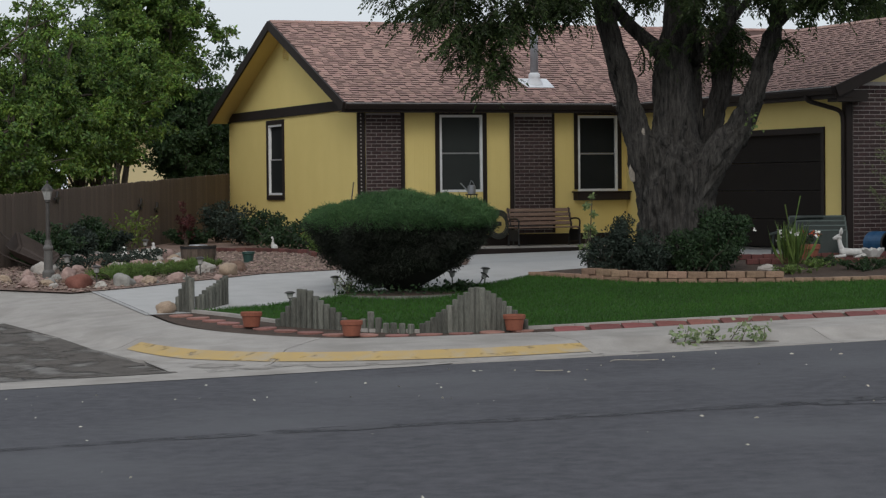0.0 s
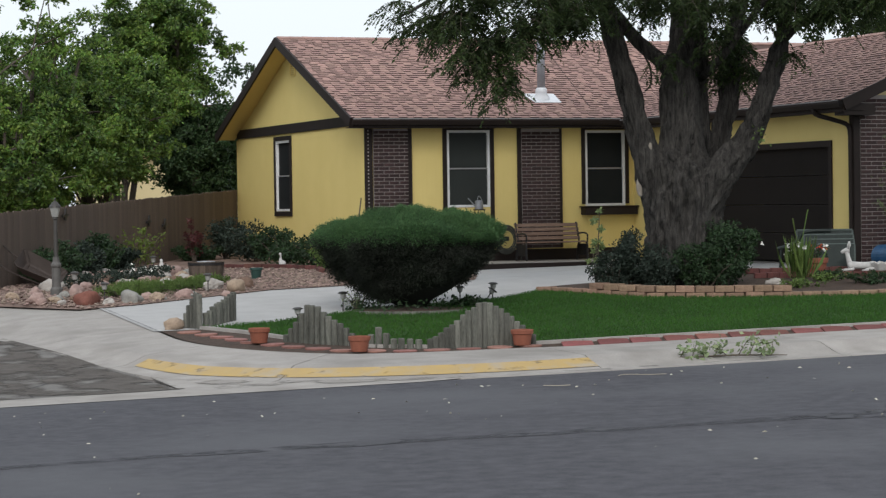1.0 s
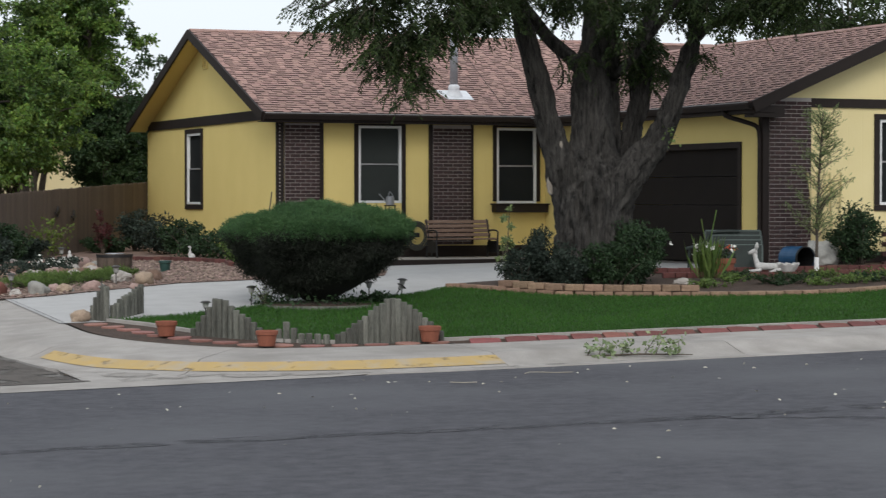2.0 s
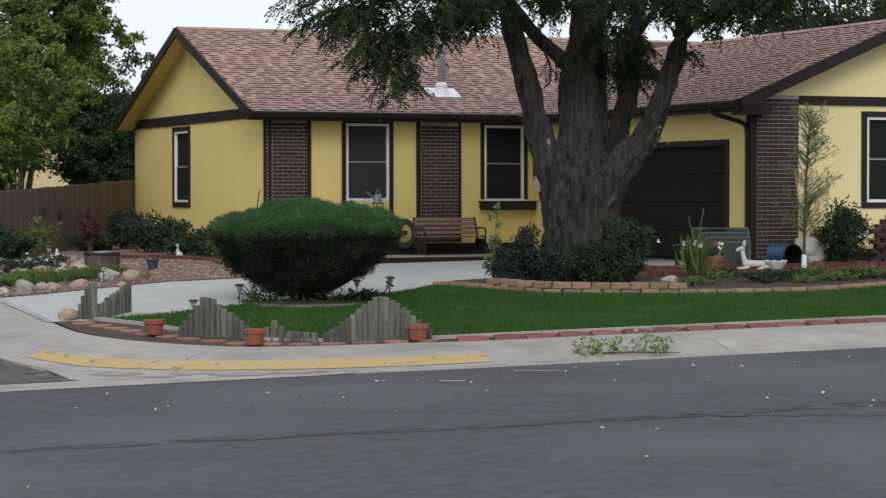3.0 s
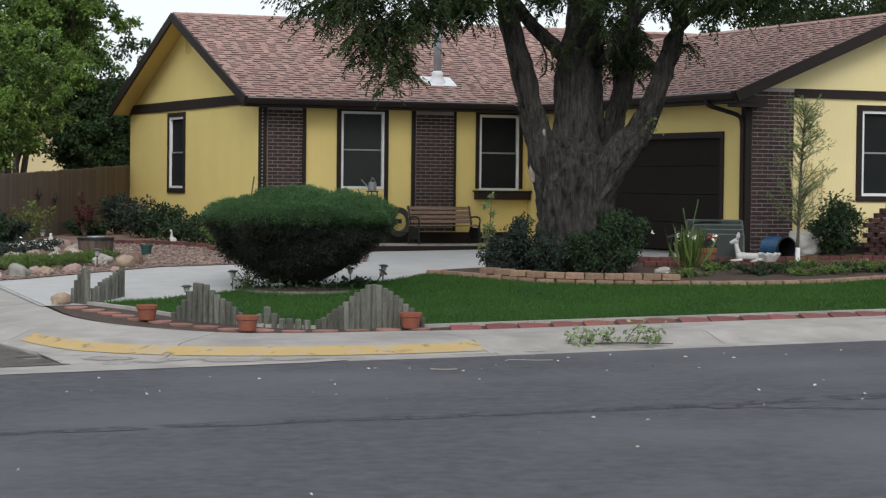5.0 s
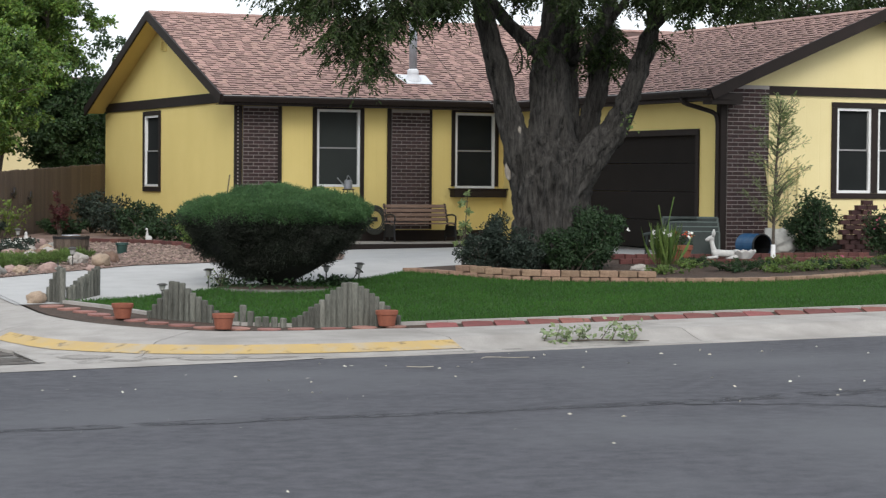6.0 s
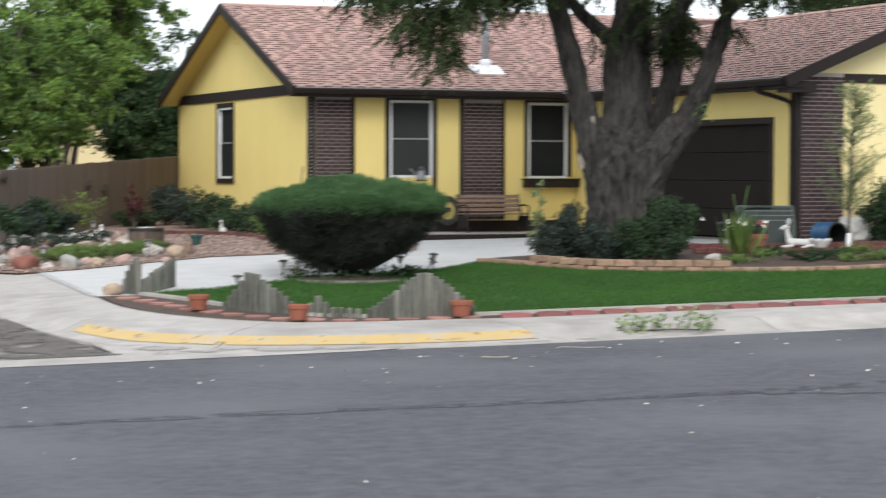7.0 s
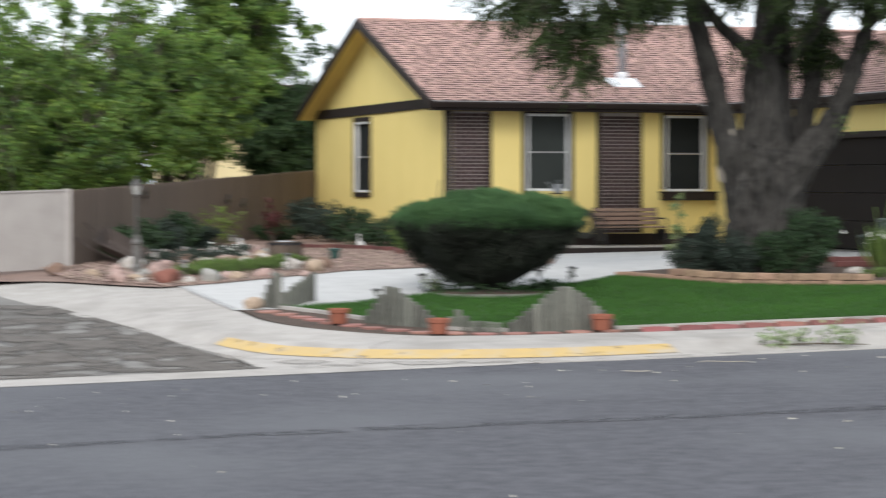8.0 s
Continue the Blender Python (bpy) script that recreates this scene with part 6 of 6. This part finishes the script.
lawn_chairs()
BLUE = mat("blue_plastic", (0.022, 0.10, 0.22), (0.018, 0.078, 0.18), 0.45, 6, 50, 0.05)
BLACK = mat("black_plastic", (0.012, 0.012, 0.013), (0.02, 0.02, 0.02), 0.5, 6, 50, 0.05)
t = thing("plastic_barrel", "blue plastic barrel lying on its side, open end dark", "barrel", (6.05, -9.62, G(6.1, -9.6) + 0.36), 0)
t.matrix_basis = pose(6.16, -9.78, G(6.1, -9.6) + 0.235, 90, 0, 186) @ Matrix.Scale(0.70, 4)
bm = lathe(bmesh.new(), [(0.26, 0.36), (0.29, 0.33), (0.30, 0.12), (0.29, 0.0), (0.30, -0.15), (0.29, -0.38), (0.275, -0.38), (0.275, 0.30), (0.02, 0.31)], 28)
part("drum", bm, BLUE, t, smooth=False)
# Added black shell: the dark of the barrel's inside is in its colour.
part("shade_liner", lathe(bmesh.new(), [(0.273, -0.375), (0.27, 0.28), (0.02, 0.29)], 24, caps=False), BLACK, t)
part("rim", lathe(bmesh.new(), [(0.272, -0.40), (0.30, -0.40), (0.305, -0.36), (0.272, -0.36)], 24, caps=False), BLACK, t)
bm = bmesh.new()
bmesh.ops.create_icosphere(bm, subdivisions=4, radius=1.0)
for v in bm.verts:
    q = v.co.copy()
    k = 1 + 0.35 * noise.noise(q * 2.0) + 0.18 * noise.noise(q * 4.5) + 0.06 * noise.noise(q * 9)
    v.co = Vector((q.x * 0.30, q.y * 0.20, max(q.z, -0.9) * 0.27)) * k
tarp = link_bm("tarpaulin", bm, mat("grey_white_tarp", (0.55, 0.54, 0.5), (0.4, 0.39, 0.37), 0.7, 5, 30, 0.4), True)
tarp.matrix_basis = pose(6.88, -9.50, G(6.6, -9.4) + 0.24, 0, 26, -24)
tagged(tarp, "crumpled whitish tarpaulin heaped beside the barrel", "tarpaulin")

STONE_WHITE = mat("weathered_white_cast_stone", (0.60, 0.59, 0.57), (0.44, 0.43, 0.42), 0.9, 12, 60, 0.3)


def deer():
    """A lying deer ornament of cast stone, one mesh, behind a scalloped bowl."""
    bm = bmesh.new()
    tube(bm, spline([(0.42, 0, 0.10), (0.25, 0, 0.15), (0.0, 0, 0.16), (-0.22, 0, 0.17), (-0.30, 0, 0.16)], 12), [0.05, 0.085, 0.10, 0.095, 0.09, 0.09, 0.09, 0.095, 0.10, 0.10, 0.09, 0.06], 12)
    tube(bm, spline([(-0.22, 0, 0.16), (-0.28, 0, 0.34), (-0.31, 0, 0.50)], 7), [0.10, 0.075, 0.065, 0.06, 0.055, 0.055, 0.05], 10)
    tube(bm, spline([(-0.25, 0, 0.54), (-0.35, 0, 0.53), (-0.46, 0, 0.48)], 6), [0.065, 0.075, 0.068, 0.055, 0.045, 0.03], 10)
    for sy in (-0.045, 0.045):
        tube(bm, [(-0.28, sy, 0.57), (-0.26, sy * 1.7, 0.66), (-0.25, sy * 1.9, 0.76)], [0.025, 0.042, 0.008], 7)
        tube(bm, spline([(-0.15, sy * 2.2, 0.08), (-0.38, sy * 2.2, 0.05), (-0.44, sy * 2.2, 0.03)], 5), [0.04, 0.035, 0.03, 0.028, 0.02], 7)
        tube(bm, spline([(0.35, sy * 2.4, 0.10), (0.15, sy * 2.8, 0.05), (0.05, sy * 2.6, 0.03)], 5), [0.06, 0.05, 0.04, 0.03, 0.02], 7)
    ob = link_bm("deer_statue", bm, STONE_WHITE, True)
    ob.matrix_basis = pose(5.2, -10.42, G(5.25, -10.4) + 0.065, 0, 0, -24) @ Matrix.Scale(0.68, 4)
    tagged(ob, "white cast stone figure of a lying deer", "statue")
    t = thing("scalloped_bowl", "white cast stone bowl with a scalloped rim", "planter", (5.50, -10.60, G(5.5, -10.6) + 0.06), -24)
    bm = lathe(bmesh.new(), [(0.09, 0), (0.12, 0.05), (0.18, 0.15), (0.19, 0.17), (0.16, 0.17), (0.05, 0.13)], 32)
    for v in bm.verts:
        if v.co.z > 0.12:
            v.co.z += 0.02 * math.cos(8 * math.atan2(v.co.y, v.co.x))
    part("bowl", bm, STONE_WHITE, t, smooth=True)
    part("soil", lathe(bmesh.new(), [(0.15, 0.13), (0.02, 0.14)], 16), SOIL, t)


deer()
pot = flower_pot((4.15, -10.75), 1.5, "terracotta pot planted with red flowers")
pot.location.z = G(4.15, -10.75) + 0.06
shrub("red flowering plant growing in a pot", (4.15, -10.75), 0.16, 0.3, 240, 0.05, LEAF_SHRUB, 120, stems=7, lift=0.32, flowers=RED_PETAL)

old_brick = share("brick", box(bmesh.new(), -0.098, 0.098, -0.055, 0.055, 0.0, 0.085, 0.006), mat("old_dark_red_brick", (0.062, 0.028, 0.026), (0.04, 0.02, 0.019), 0.9, 12, 50, 0.5, obrand=0.3))
# stack of old red bricks by the wing windows
t = thing("brick_stack", "ragged stack of dark red bricks by the wing wall", "brick stack", (8.55, -9.55, G(8.5, -9.5)))
for c in range(11):
    for k in range(4):
        if c > 7 and k in (0, 3) or c == 10 and k == 1:
            continue
        ob = new("brick", old_brick)
        ob.parent = t
        ob.matrix_basis = pose(-0.36 + 0.24 * k + (0.1 if c % 2 else 0), random.uniform(-0.03, 0.03), 0.02 + c * 0.088, 0, random.uniform(-2, 2), random.uniform(-14, 14))

for k, (x, y, r) in enumerate([(3.9, -11.6, 0.4), (5.0, -11.7, 0.5), (6.6, -11.6, 0.45), (7.4, -11.7, 0.4), (8.6, -11.9, 0.5), (4.9, -12.6, 0.4), (3.0, -12.4, 0.4), (4.2, -11.2, 0.35), (5.6, -12.5, 0.5), (6.5, -12.4, 0.45), (7.3, -12.3, 0.5), (8.2, -12.4, 0.45), (5.7, -11.5, 0.35)]):
    shrub("low patch of green bed plants", (x, y), r, 0.15, 700, 0.045, LEAF_SHRUB if k % 3 == 1 else LEAF_FRESH, 130 + k, lift=0.06, ry=r * 0.6, category="groundcover", stems=12, flowers=PINK_PETAL if k == 2 else None)
# trellis behind the young tree
TRELLIS = mat("cream_trellis_paint", (0.62, 0.52, 0.26), None, 0.8, 4, 40, 0.1)
t = thing("trellis", "cream wooden trellis leaning on the wing wall", "trellis", (7.2, -9.08, 0.95))
for x in (-0.35, -0.12, 0.12, 0.35):
    part("upright", beam(bmesh.new(), (x * 0.6, -0.12, 0.0), (x, 0.04, 1.45), 0.025, 0.025, (0, 1, 0.1)), TRELLIS, t)
for z in (0.55, 1.0, 1.3):
    part("crossbar", beam(bmesh.new(), (-0.36, -0.12 + z * 0.11 - 0.02, z), (0.36, -0.12 + z * 0.11 - 0.02, z), 0.025, 0.025), TRELLIS, t)

# hose on its reel
t = thing("garden_hose", "coiled grey garden hose on the wall", "hose", (2.98, -0.16, 1.16))
bm = bmesh.new()
for k in range(5):
    r = 0.17 + 0.022 * k
    pts = [(r * math.cos(a), -0.03 - 0.015 * (k % 2), r * 1.15 * math.sin(a)) for a in np.linspace(0, 2 * math.pi, 26)]
    tube(bm, pts, [0.013] * 26, 6, caps=False)
tube(bm, spline([(0.2, -0.04, 0.1), (0.32, -0.06, -0.1), (0.3, -0.1, -0.42)], 9), [0.013] * 9, 6)
tagged(part("coil", bm, mat("grey_hose", (0.06, 0.064, 0.055), None, 0.6, 9, 50, 0.1), t), kind="stuff")
part("hanger", boxes((-0.06, 0.06, -0.05, 0.12, -0.03, 0.06), bevel=0.01), IRON, t)

# watering can on a stand below the window
t = thing("watering_can", "galvanised watering can on a stand under the window", "watering can", (2.34, -0.3, 1.80))
t.scale = (0.8, 0.8, 0.8)
part("body", lathe(bmesh.new(), [(0.10, 0), (0.11, 0.01), (0.105, 0.2), (0.06, 0.23)], 18), GALV, t)
part("spout", tube(bmesh.new(), [(-0.09, 0, 0.06), (-0.22, 0, 0.2), (-0.3, 0, 0.28)], [0.02, 0.014, 0.018], 8), GALV, t)
part("handle", tube(bmesh.new(), spline([(-0.05, 0, 0.22), (0.0, 0, 0.34), (0.09, 0, 0.22)], 9), [0.009] * 9, 6), GALV, t)
t = thing("plant_stand", "dark iron plant stand under the window", "stand", (2.34, -0.3, 0.72))
part("top", lathe(bmesh.new(), [(0.13, 1.055), (0.13, 1.078)], 18), IRON, t)
for k in range(3):
    a = 2.1 * k
    part("leg", tube(bmesh.new(), [(0.11 * math.cos(a), 0.11 * math.sin(a), 1.06), (0.18 * math.cos(a), 0.18 * math.sin(a), 0.0)], [0.012, 0.012], 6), IRON, t)

# lamp post in the rock garden
t = thing("lamp_post", "slim grey lamp post with a lantern in the rock garden", "street lamp", (-7.71, -7.1, G(-7.71, -7.1)))
part("base", lathe(bmesh.new(), [(0.10, 0), (0.10, 0.1), (0.075, 0.14), (0.07, 0.45), (0.085, 0.47), (0.085, 0.5), (0.06, 0.54), (0.05, 0.62)], 14), mat("lamp_post_grey", (0.11, 0.105, 0.098), (0.075, 0.07, 0.066), 0.6, 8, 50, 0.1), t)
part("pole", lathe(bmesh.new(), [(0.036, 0.6), (0.03, 1.22), (0.045, 1.24), (0.03, 1.27)], 12), LAMP_METAL, t)
part("glass", lathe(bmesh.new(), [(0.05, 1.27), (0.085, 1.42)], 6), LAMP_GLASS, t)
part("lantern_cap", lathe(bmesh.new(), [(0.10, 1.42), (0.095, 1.44), (0.04, 1.51), (0.015, 1.53), (0.02, 1.56), (0.004, 1.58)], 12), LAMP_METAL, t)

# half-barrel planter
BARREL = mat("old_oak_stave", (0.12, 0.092, 0.07), (0.06, 0.046, 0.036), 0.9, 6, 50, 0.5, stretch=(3, 3, 0.4), obrand=0.2)
t = thing("half_barrel", "weathered oak half-barrel planter with iron hoops", "planter", (-4.54, -4.5, G(-4.54, -4.5) - 0.02))
for k in range(20):
    a0, a1 = 2 * math.pi * k / 20, 2 * math.pi * (k + 0.96) / 20
    bm = bmesh.new()
    rows = []
    for r, z in ((0.27, 0), (0.31, 0.18), (0.32, 0.36)):
        rows.append([bm.verts.new((rr * math.cos(a), rr * math.sin(a), z)) for a, rr in ((a0, r), (a1, r), (a1, r - 0.03), (a0, r - 0.03))])
    for p, q in zip(rows, rows[1:]):
        for i in range(4):
            bm.faces.new((p[i], p[(i + 1) % 4], q[(i + 1) % 4], q[i]))
    bm.faces.new(rows[0][::-1])
    bm.faces.new(rows[-1])
    part("stave", bm, BARREL, t)
for z, r in ((0.06, 0.292), (0.30, 0.322)):
    part("hoop", lathe(bmesh.new(), [(r - 0.012, z), (r, z), (r + 0.003, z + 0.045), (r - 0.009, z + 0.045)], 26, caps=False), IRON, t)
part("lid", lathe(bmesh.new(), [(0.28, 0.30), (0.17, 0.33), (0.16, 0.37), (0.02, 0.375)], 22), GALV, t)

POT_GREEN = mat("green_glazed_pot", (0.03, 0.07, 0.06), (0.02, 0.05, 0.045), 0.3, 8, 50, 0.05)
t = thing("green_pot", "small dark green glazed pot on the gravel", "flower pot", (-3.65, -4.6, G(-3.65, -4.6)))
part("body", lathe(bmesh.new(), [(0.08, 0), (0.10, 0.15), (0.115, 0.16), (0.115, 0.2), (0.09, 0.19)], 18), POT_GREEN, t)
part("soil", lathe(bmesh.new(), [(0.092, 0.18), (0.02, 0.19)], 14), SOIL, t)
bm = tube(bmesh.new(), spline([(0.10, 0, 0.10), (0.02, 0, 0.09), (-0.06, 0, 0.10), (-0.075, 0, 0.2), (-0.07, 0, 0.30), (-0.10, 0, 0.31), (-0.14, 0, 0.30)], 18), [0.015, 0.045, 0.065, 0.075, 0.08, 0.08, 0.075, 0.065, 0.05, 0.035, 0.028, 0.024, 0.024, 0.026, 0.03, 0.03, 0.02, 0.008], 12)
ob = link_bm("goose_statue", bm, STONE_WHITE, True)
ob.matrix_basis = pose(-2.05, -0.9, G(-2.05, -0.9) + 0.02, 0, 0, -40) @ Matrix.Diagonal((0.6, 0.6, 0.85, 1))
tagged(ob, "small white goose figure by the brick edging", "statue")
for x, y, lb in ((-4.35, -0.35, "small white figure among the rocks"), (-7.0, -5.1, "small pale figure among the rocks")):
    ob = link_bm("garden_figure", lathe(bmesh.new(), [(0.05, 0), (0.07, 0.05), (0.06, 0.13), (0.035, 0.16), (0.045, 0.20), (0.03, 0.24), (0.005, 0.25)], 12), STONE_WHITE, True)
    ob.matrix_basis = pose(x, y, G(x, y) + 0.08) @ Matrix.Scale(0.7, 4)
    tagged(ob, lb, "statue")

# wheelbarrow tipped against the fence
BARROW = mat("rusty_barrow_tray", (0.055, 0.04, 0.034), (0.033, 0.024, 0.02), 0.7, 6, 40, 0.3)
t = thing("wheelbarrow", "rusty brown wheelbarrow tipped on its nose by the fence", "wheelbarrow", (-7.9, -2.7, G(-7.9, -2.7)))
t.matrix_basis = pose(-7.45, -4.35, G(-7.5, -4.3) + 0.28, 30, 24, -20) @ Matrix.Scale(0.85, 4)
bm = bmesh.new()
lo = [bm.verts.new(p) for p in ((-0.32, -0.2, -0.10), (0.30, -0.16, -0.14), (0.30, 0.16, -0.14), (-0.32, 0.2, -0.10))]
hi = [bm.verts.new(p) for p in ((-0.52, -0.34, 0.14), (0.50, -0.26, 0.10), (0.50, 0.26, 0.10), (-0.52, 0.34, 0.14))]
bm.faces.new(lo)
for k in range(4):
    bm.faces.new((lo[k], hi[k], hi[(k + 1) % 4], lo[(k + 1) % 4]))
bmesh.ops.bevel(bm, geom=bm.edges[:], offset=0.05, segments=3, affect="EDGES")
bmesh.ops.solidify(bm, geom=bm.faces[:], thickness=0.012)
part("tray", bm, BARROW, t)
for sy in (-0.2, 0.2):
    part("handle", tube(bmesh.new(), spline([(0.75, sy * 0.4, -0.28), (0.2, sy * 0.8, -0.18), (-0.5, sy * 1.3, -0.12), (-0.95, sy * 1.5, 0.02)], 10), [0.018] * 10, 7), BARROW, t)
w = part("wheel", lathe(bmesh.new(), [(0.06, -0.035), (0.17, -0.04), (0.18, 0.0), (0.17, 0.04), (0.06, 0.035)], 18), BLACK, t)
w.matrix_basis = pose(0.72, 0, -0.28, 90, 0, 0)

# ornaments on the fence
for f, dz in ((0.23, -0.18), (0.55, -0.50), (0.62, -0.62)):
    x, y, z = lerp(FA, FB, f)
    ob = link_bm("fence_ornament", beam(beam(bmesh.new(), (-0.16, -0.03, 0), (0.16, -0.03, 0.02), 0.03, 0.05), (0.0, -0.03, -0.08), (0.05, -0.03, 0.14), 0.03, 0.08), IRON)
    ob.matrix_basis = pose(x + 0.02, y - 0.02, z + dz, 0, 0, fyaw)
    tagged(ob, "dark metal ornament hung on the board fence", "ornament")

# garden stake by the gable shrubs
t = thing("garden_stake", "thin wooden stake leaning among the gable shrubs", "stake", (-0.9, -1.8, G(-0.9, -1.8)))
part("stake", tube(bmesh.new(), [(0, 0, 0), (0.22, 0.1, 1.35)], [0.014, 0.012], 6), BARK_SMALL, t)

# ---- fallen twig and litter on the road ----
rng = np.random.default_rng(77)
t = thing("fallen_branch", "fallen leafy twig lying in the gutter", "branch", (-1.85, -19.2, road_z(-1.85, -17) + 0.03))
bm = bmesh.new()
pos = []
for k in range(9):
    x0 = -0.65 + 0.14 * k
    p = np.array((x0, -0.45 * x0 * 0.44, 0.03))
    e = p + rng.normal(size=3) * (0.14, 0.08, 0.0) + (0, 0, rng.uniform(0.05, 0.24))
    sp = spline([p, (p + e) / 2 + (0, 0, 0.03), e], 5)
    tube(bm, sp, np.linspace(0.007, 0.003, 5), 5)
    for q in sp[1:]:
        pos += [q + rng.normal(size=3) * (0.05, 0.05, 0.03) for _ in range(6)]
tube(bm, [(-0.7, 0.14, 0.02), (0, 0, 0.035), (0.65, -0.13, 0.02)], [0.008, 0.012, 0.006], 6)
tagged(part("twig_growth", bm, BARK_SMALL, t), kind="stuff")
pos = np.array(pos)
pos[:, 2] = np.maximum(pos[:, 2], 0.01)
leaves("foliage", pos, 0.075, mat("wilting_leaf", (0.30, 0.36, 0.20), (0.14, 0.19, 0.08), 0.6, 5, 30, 0, island=0.4, thin=0.3), t, rng, slim=0.6)
n = 130
x, y = rng.uniform(-14, 4, n), -19.7 - rng.gamma(1.3, 2.2, n)
z = 0.2 + 0.016 * np.clip(x, -45, 45) - 0.18 + 0.004
me_l = leaves("litter", np.stack([x, y, z], 1), 0.042, mat("dry_leaf_litter", (0.55, 0.53, 0.46), (0.34, 0.31, 0.25), 0.8, 5, 30, 0, island=0.4), None, rng, along=np.stack([rng.normal(size=n), rng.normal(size=n), np.full(n, 0.12)], 1), slim=0.5, jitter=0.05, label="scattered dry leaves and blossom on the asphalt")
tagged(me_l, category="leaf litter", kind="stuff")
TWIG_PALE = mat("pale_dry_twig", (0.36, 0.32, 0.26), None, 0.9, 9, 50, 0.1)
for pts in ([(-3.95, -20.4), (-3.8, -20.25), (-3.6, -20.45), (-3.4, -20.5)], [(-5.1, -20.95), (-5.0, -21.08), (-4.85, -21.1)]):
    ob = link_bm("dry_twig", tube(bmesh.new(), spline([(a, b, road_z(a, -17) + 0.012) for a, b in pts], 8), [0.005] * 8, 5), TWIG_PALE)
    tagged(ob, "thin pale dry twig lying on the asphalt", "twig")
TAR = mat("tar_crack_filler", (0.028, 0.028, 0.031), (0.022, 0.022, 0.024), 0.7, 8, 50, 0.1)


def crack(pts, w, z, material, label, lift=0.004, wob=0.05):
    """A thin meandering crack or seam drawn on a paved surface."""
    rng = np.random.default_rng(int(abs(pts[0][0] * 131 + pts[0][1] * 17)) + 5)
    P = spline(pts, 46)
    P[1:-1] += np.cumsum(rng.normal(size=(44, 2)) * wob * 0.25, axis=0) * np.hanning(44)[:, None] + rng.normal(size=(44, 2)) * wob * 0.12
    bm = bmesh.new()
    prev = None
    for i, (x, y) in enumerate(P):
        d = P[min(i + 1, 45)] - P[max(i - 1, 0)]
        nrm = np.array((-d[1], d[0])) / (np.linalg.norm(d) + 1e-9)
        k = w * rng.uniform(0.5, 1.2) / 2
        a = [bm.verts.new((x + s * nrm[0] * k, y + s * nrm[1] * k, z(x, y) + lift)) for s in (-1, 1)]
        if prev:
            bm.faces.new((prev[0], prev[1], a[1], a[0]))
        prev = a
    bm.normal_update()
    if sum(f.normal.z for f in bm.faces) < 0:
        bmesh.ops.reverse_faces(bm, faces=bm.faces[:])
    tagged(link_bm("crack", bm, material), label, "crack", kind="structure")


SEAM = mat("dark_asphalt_seam", (0.060, 0.059, 0.067), (0.042, 0.042, 0.047), 0.9, 9, 55, 0.3, worn=(2.5, 0.36, 0.62))
rz = lambda x, y: road_z(x, min(y, -17))
crack([(-16, -25.2), (-10, -24.9), (-4, -25.4), (4, -25.0)], 0.34, rz, SEAM, "long faint dark paving seam along the street", wob=0.12)
crack([(-4.6, -25.4), (-2.6, -26.6), (0.5, -28.6), (3, -30.2)], 0.22, rz, SEAM, "faint dark paving seam branching across the street", 0.005, wob=0.16)
for pts in ([(-13, -17.0), (-11.5, -16.8), (-10.0, -16.2)], [(-12.8, -14.8), (-11.2, -15.1), (-9.6, -15.0)], [(-11.6, -18.4), (-11.0, -16.9), (-10.9, -15.0), (-11.5, -12.5)], [(-10.2, -18.5), (-10.0, -17.3), (-9.5, -16.5)]):
    crack(pts, 0.035, road_z, TAR, "dark tar-filled crack in the worn side street")
crack([(-7.548, -9.9), (-7.548, -11.5), (-7.548, -13.35)], 0.012, lambda x, y: G(x, y), TAR, "dark joint between drive and sidewalk", 0.004, 0.0)

# guy wire of the flue
WIRE = mat("black_cable", (0.03, 0.03, 0.032), None, 0.6, 9, 50, 0.0)
for a, b, sag in (((4.27, 0.70, 5.2), (5.1, 0.2, 3.92), 0.0),):
    p = [Vector(a).lerp(Vector(b), f) - Vector((0, 0, sag * 4 * f * (1 - f))) for f in np.linspace(0, 1, 16)]
    ob = link_bm("cable", tube(bmesh.new(), p, [0.006] * 16, 5), WIRE)
    tagged(ob, "thin guy wire from the flue to the roof", "cable")
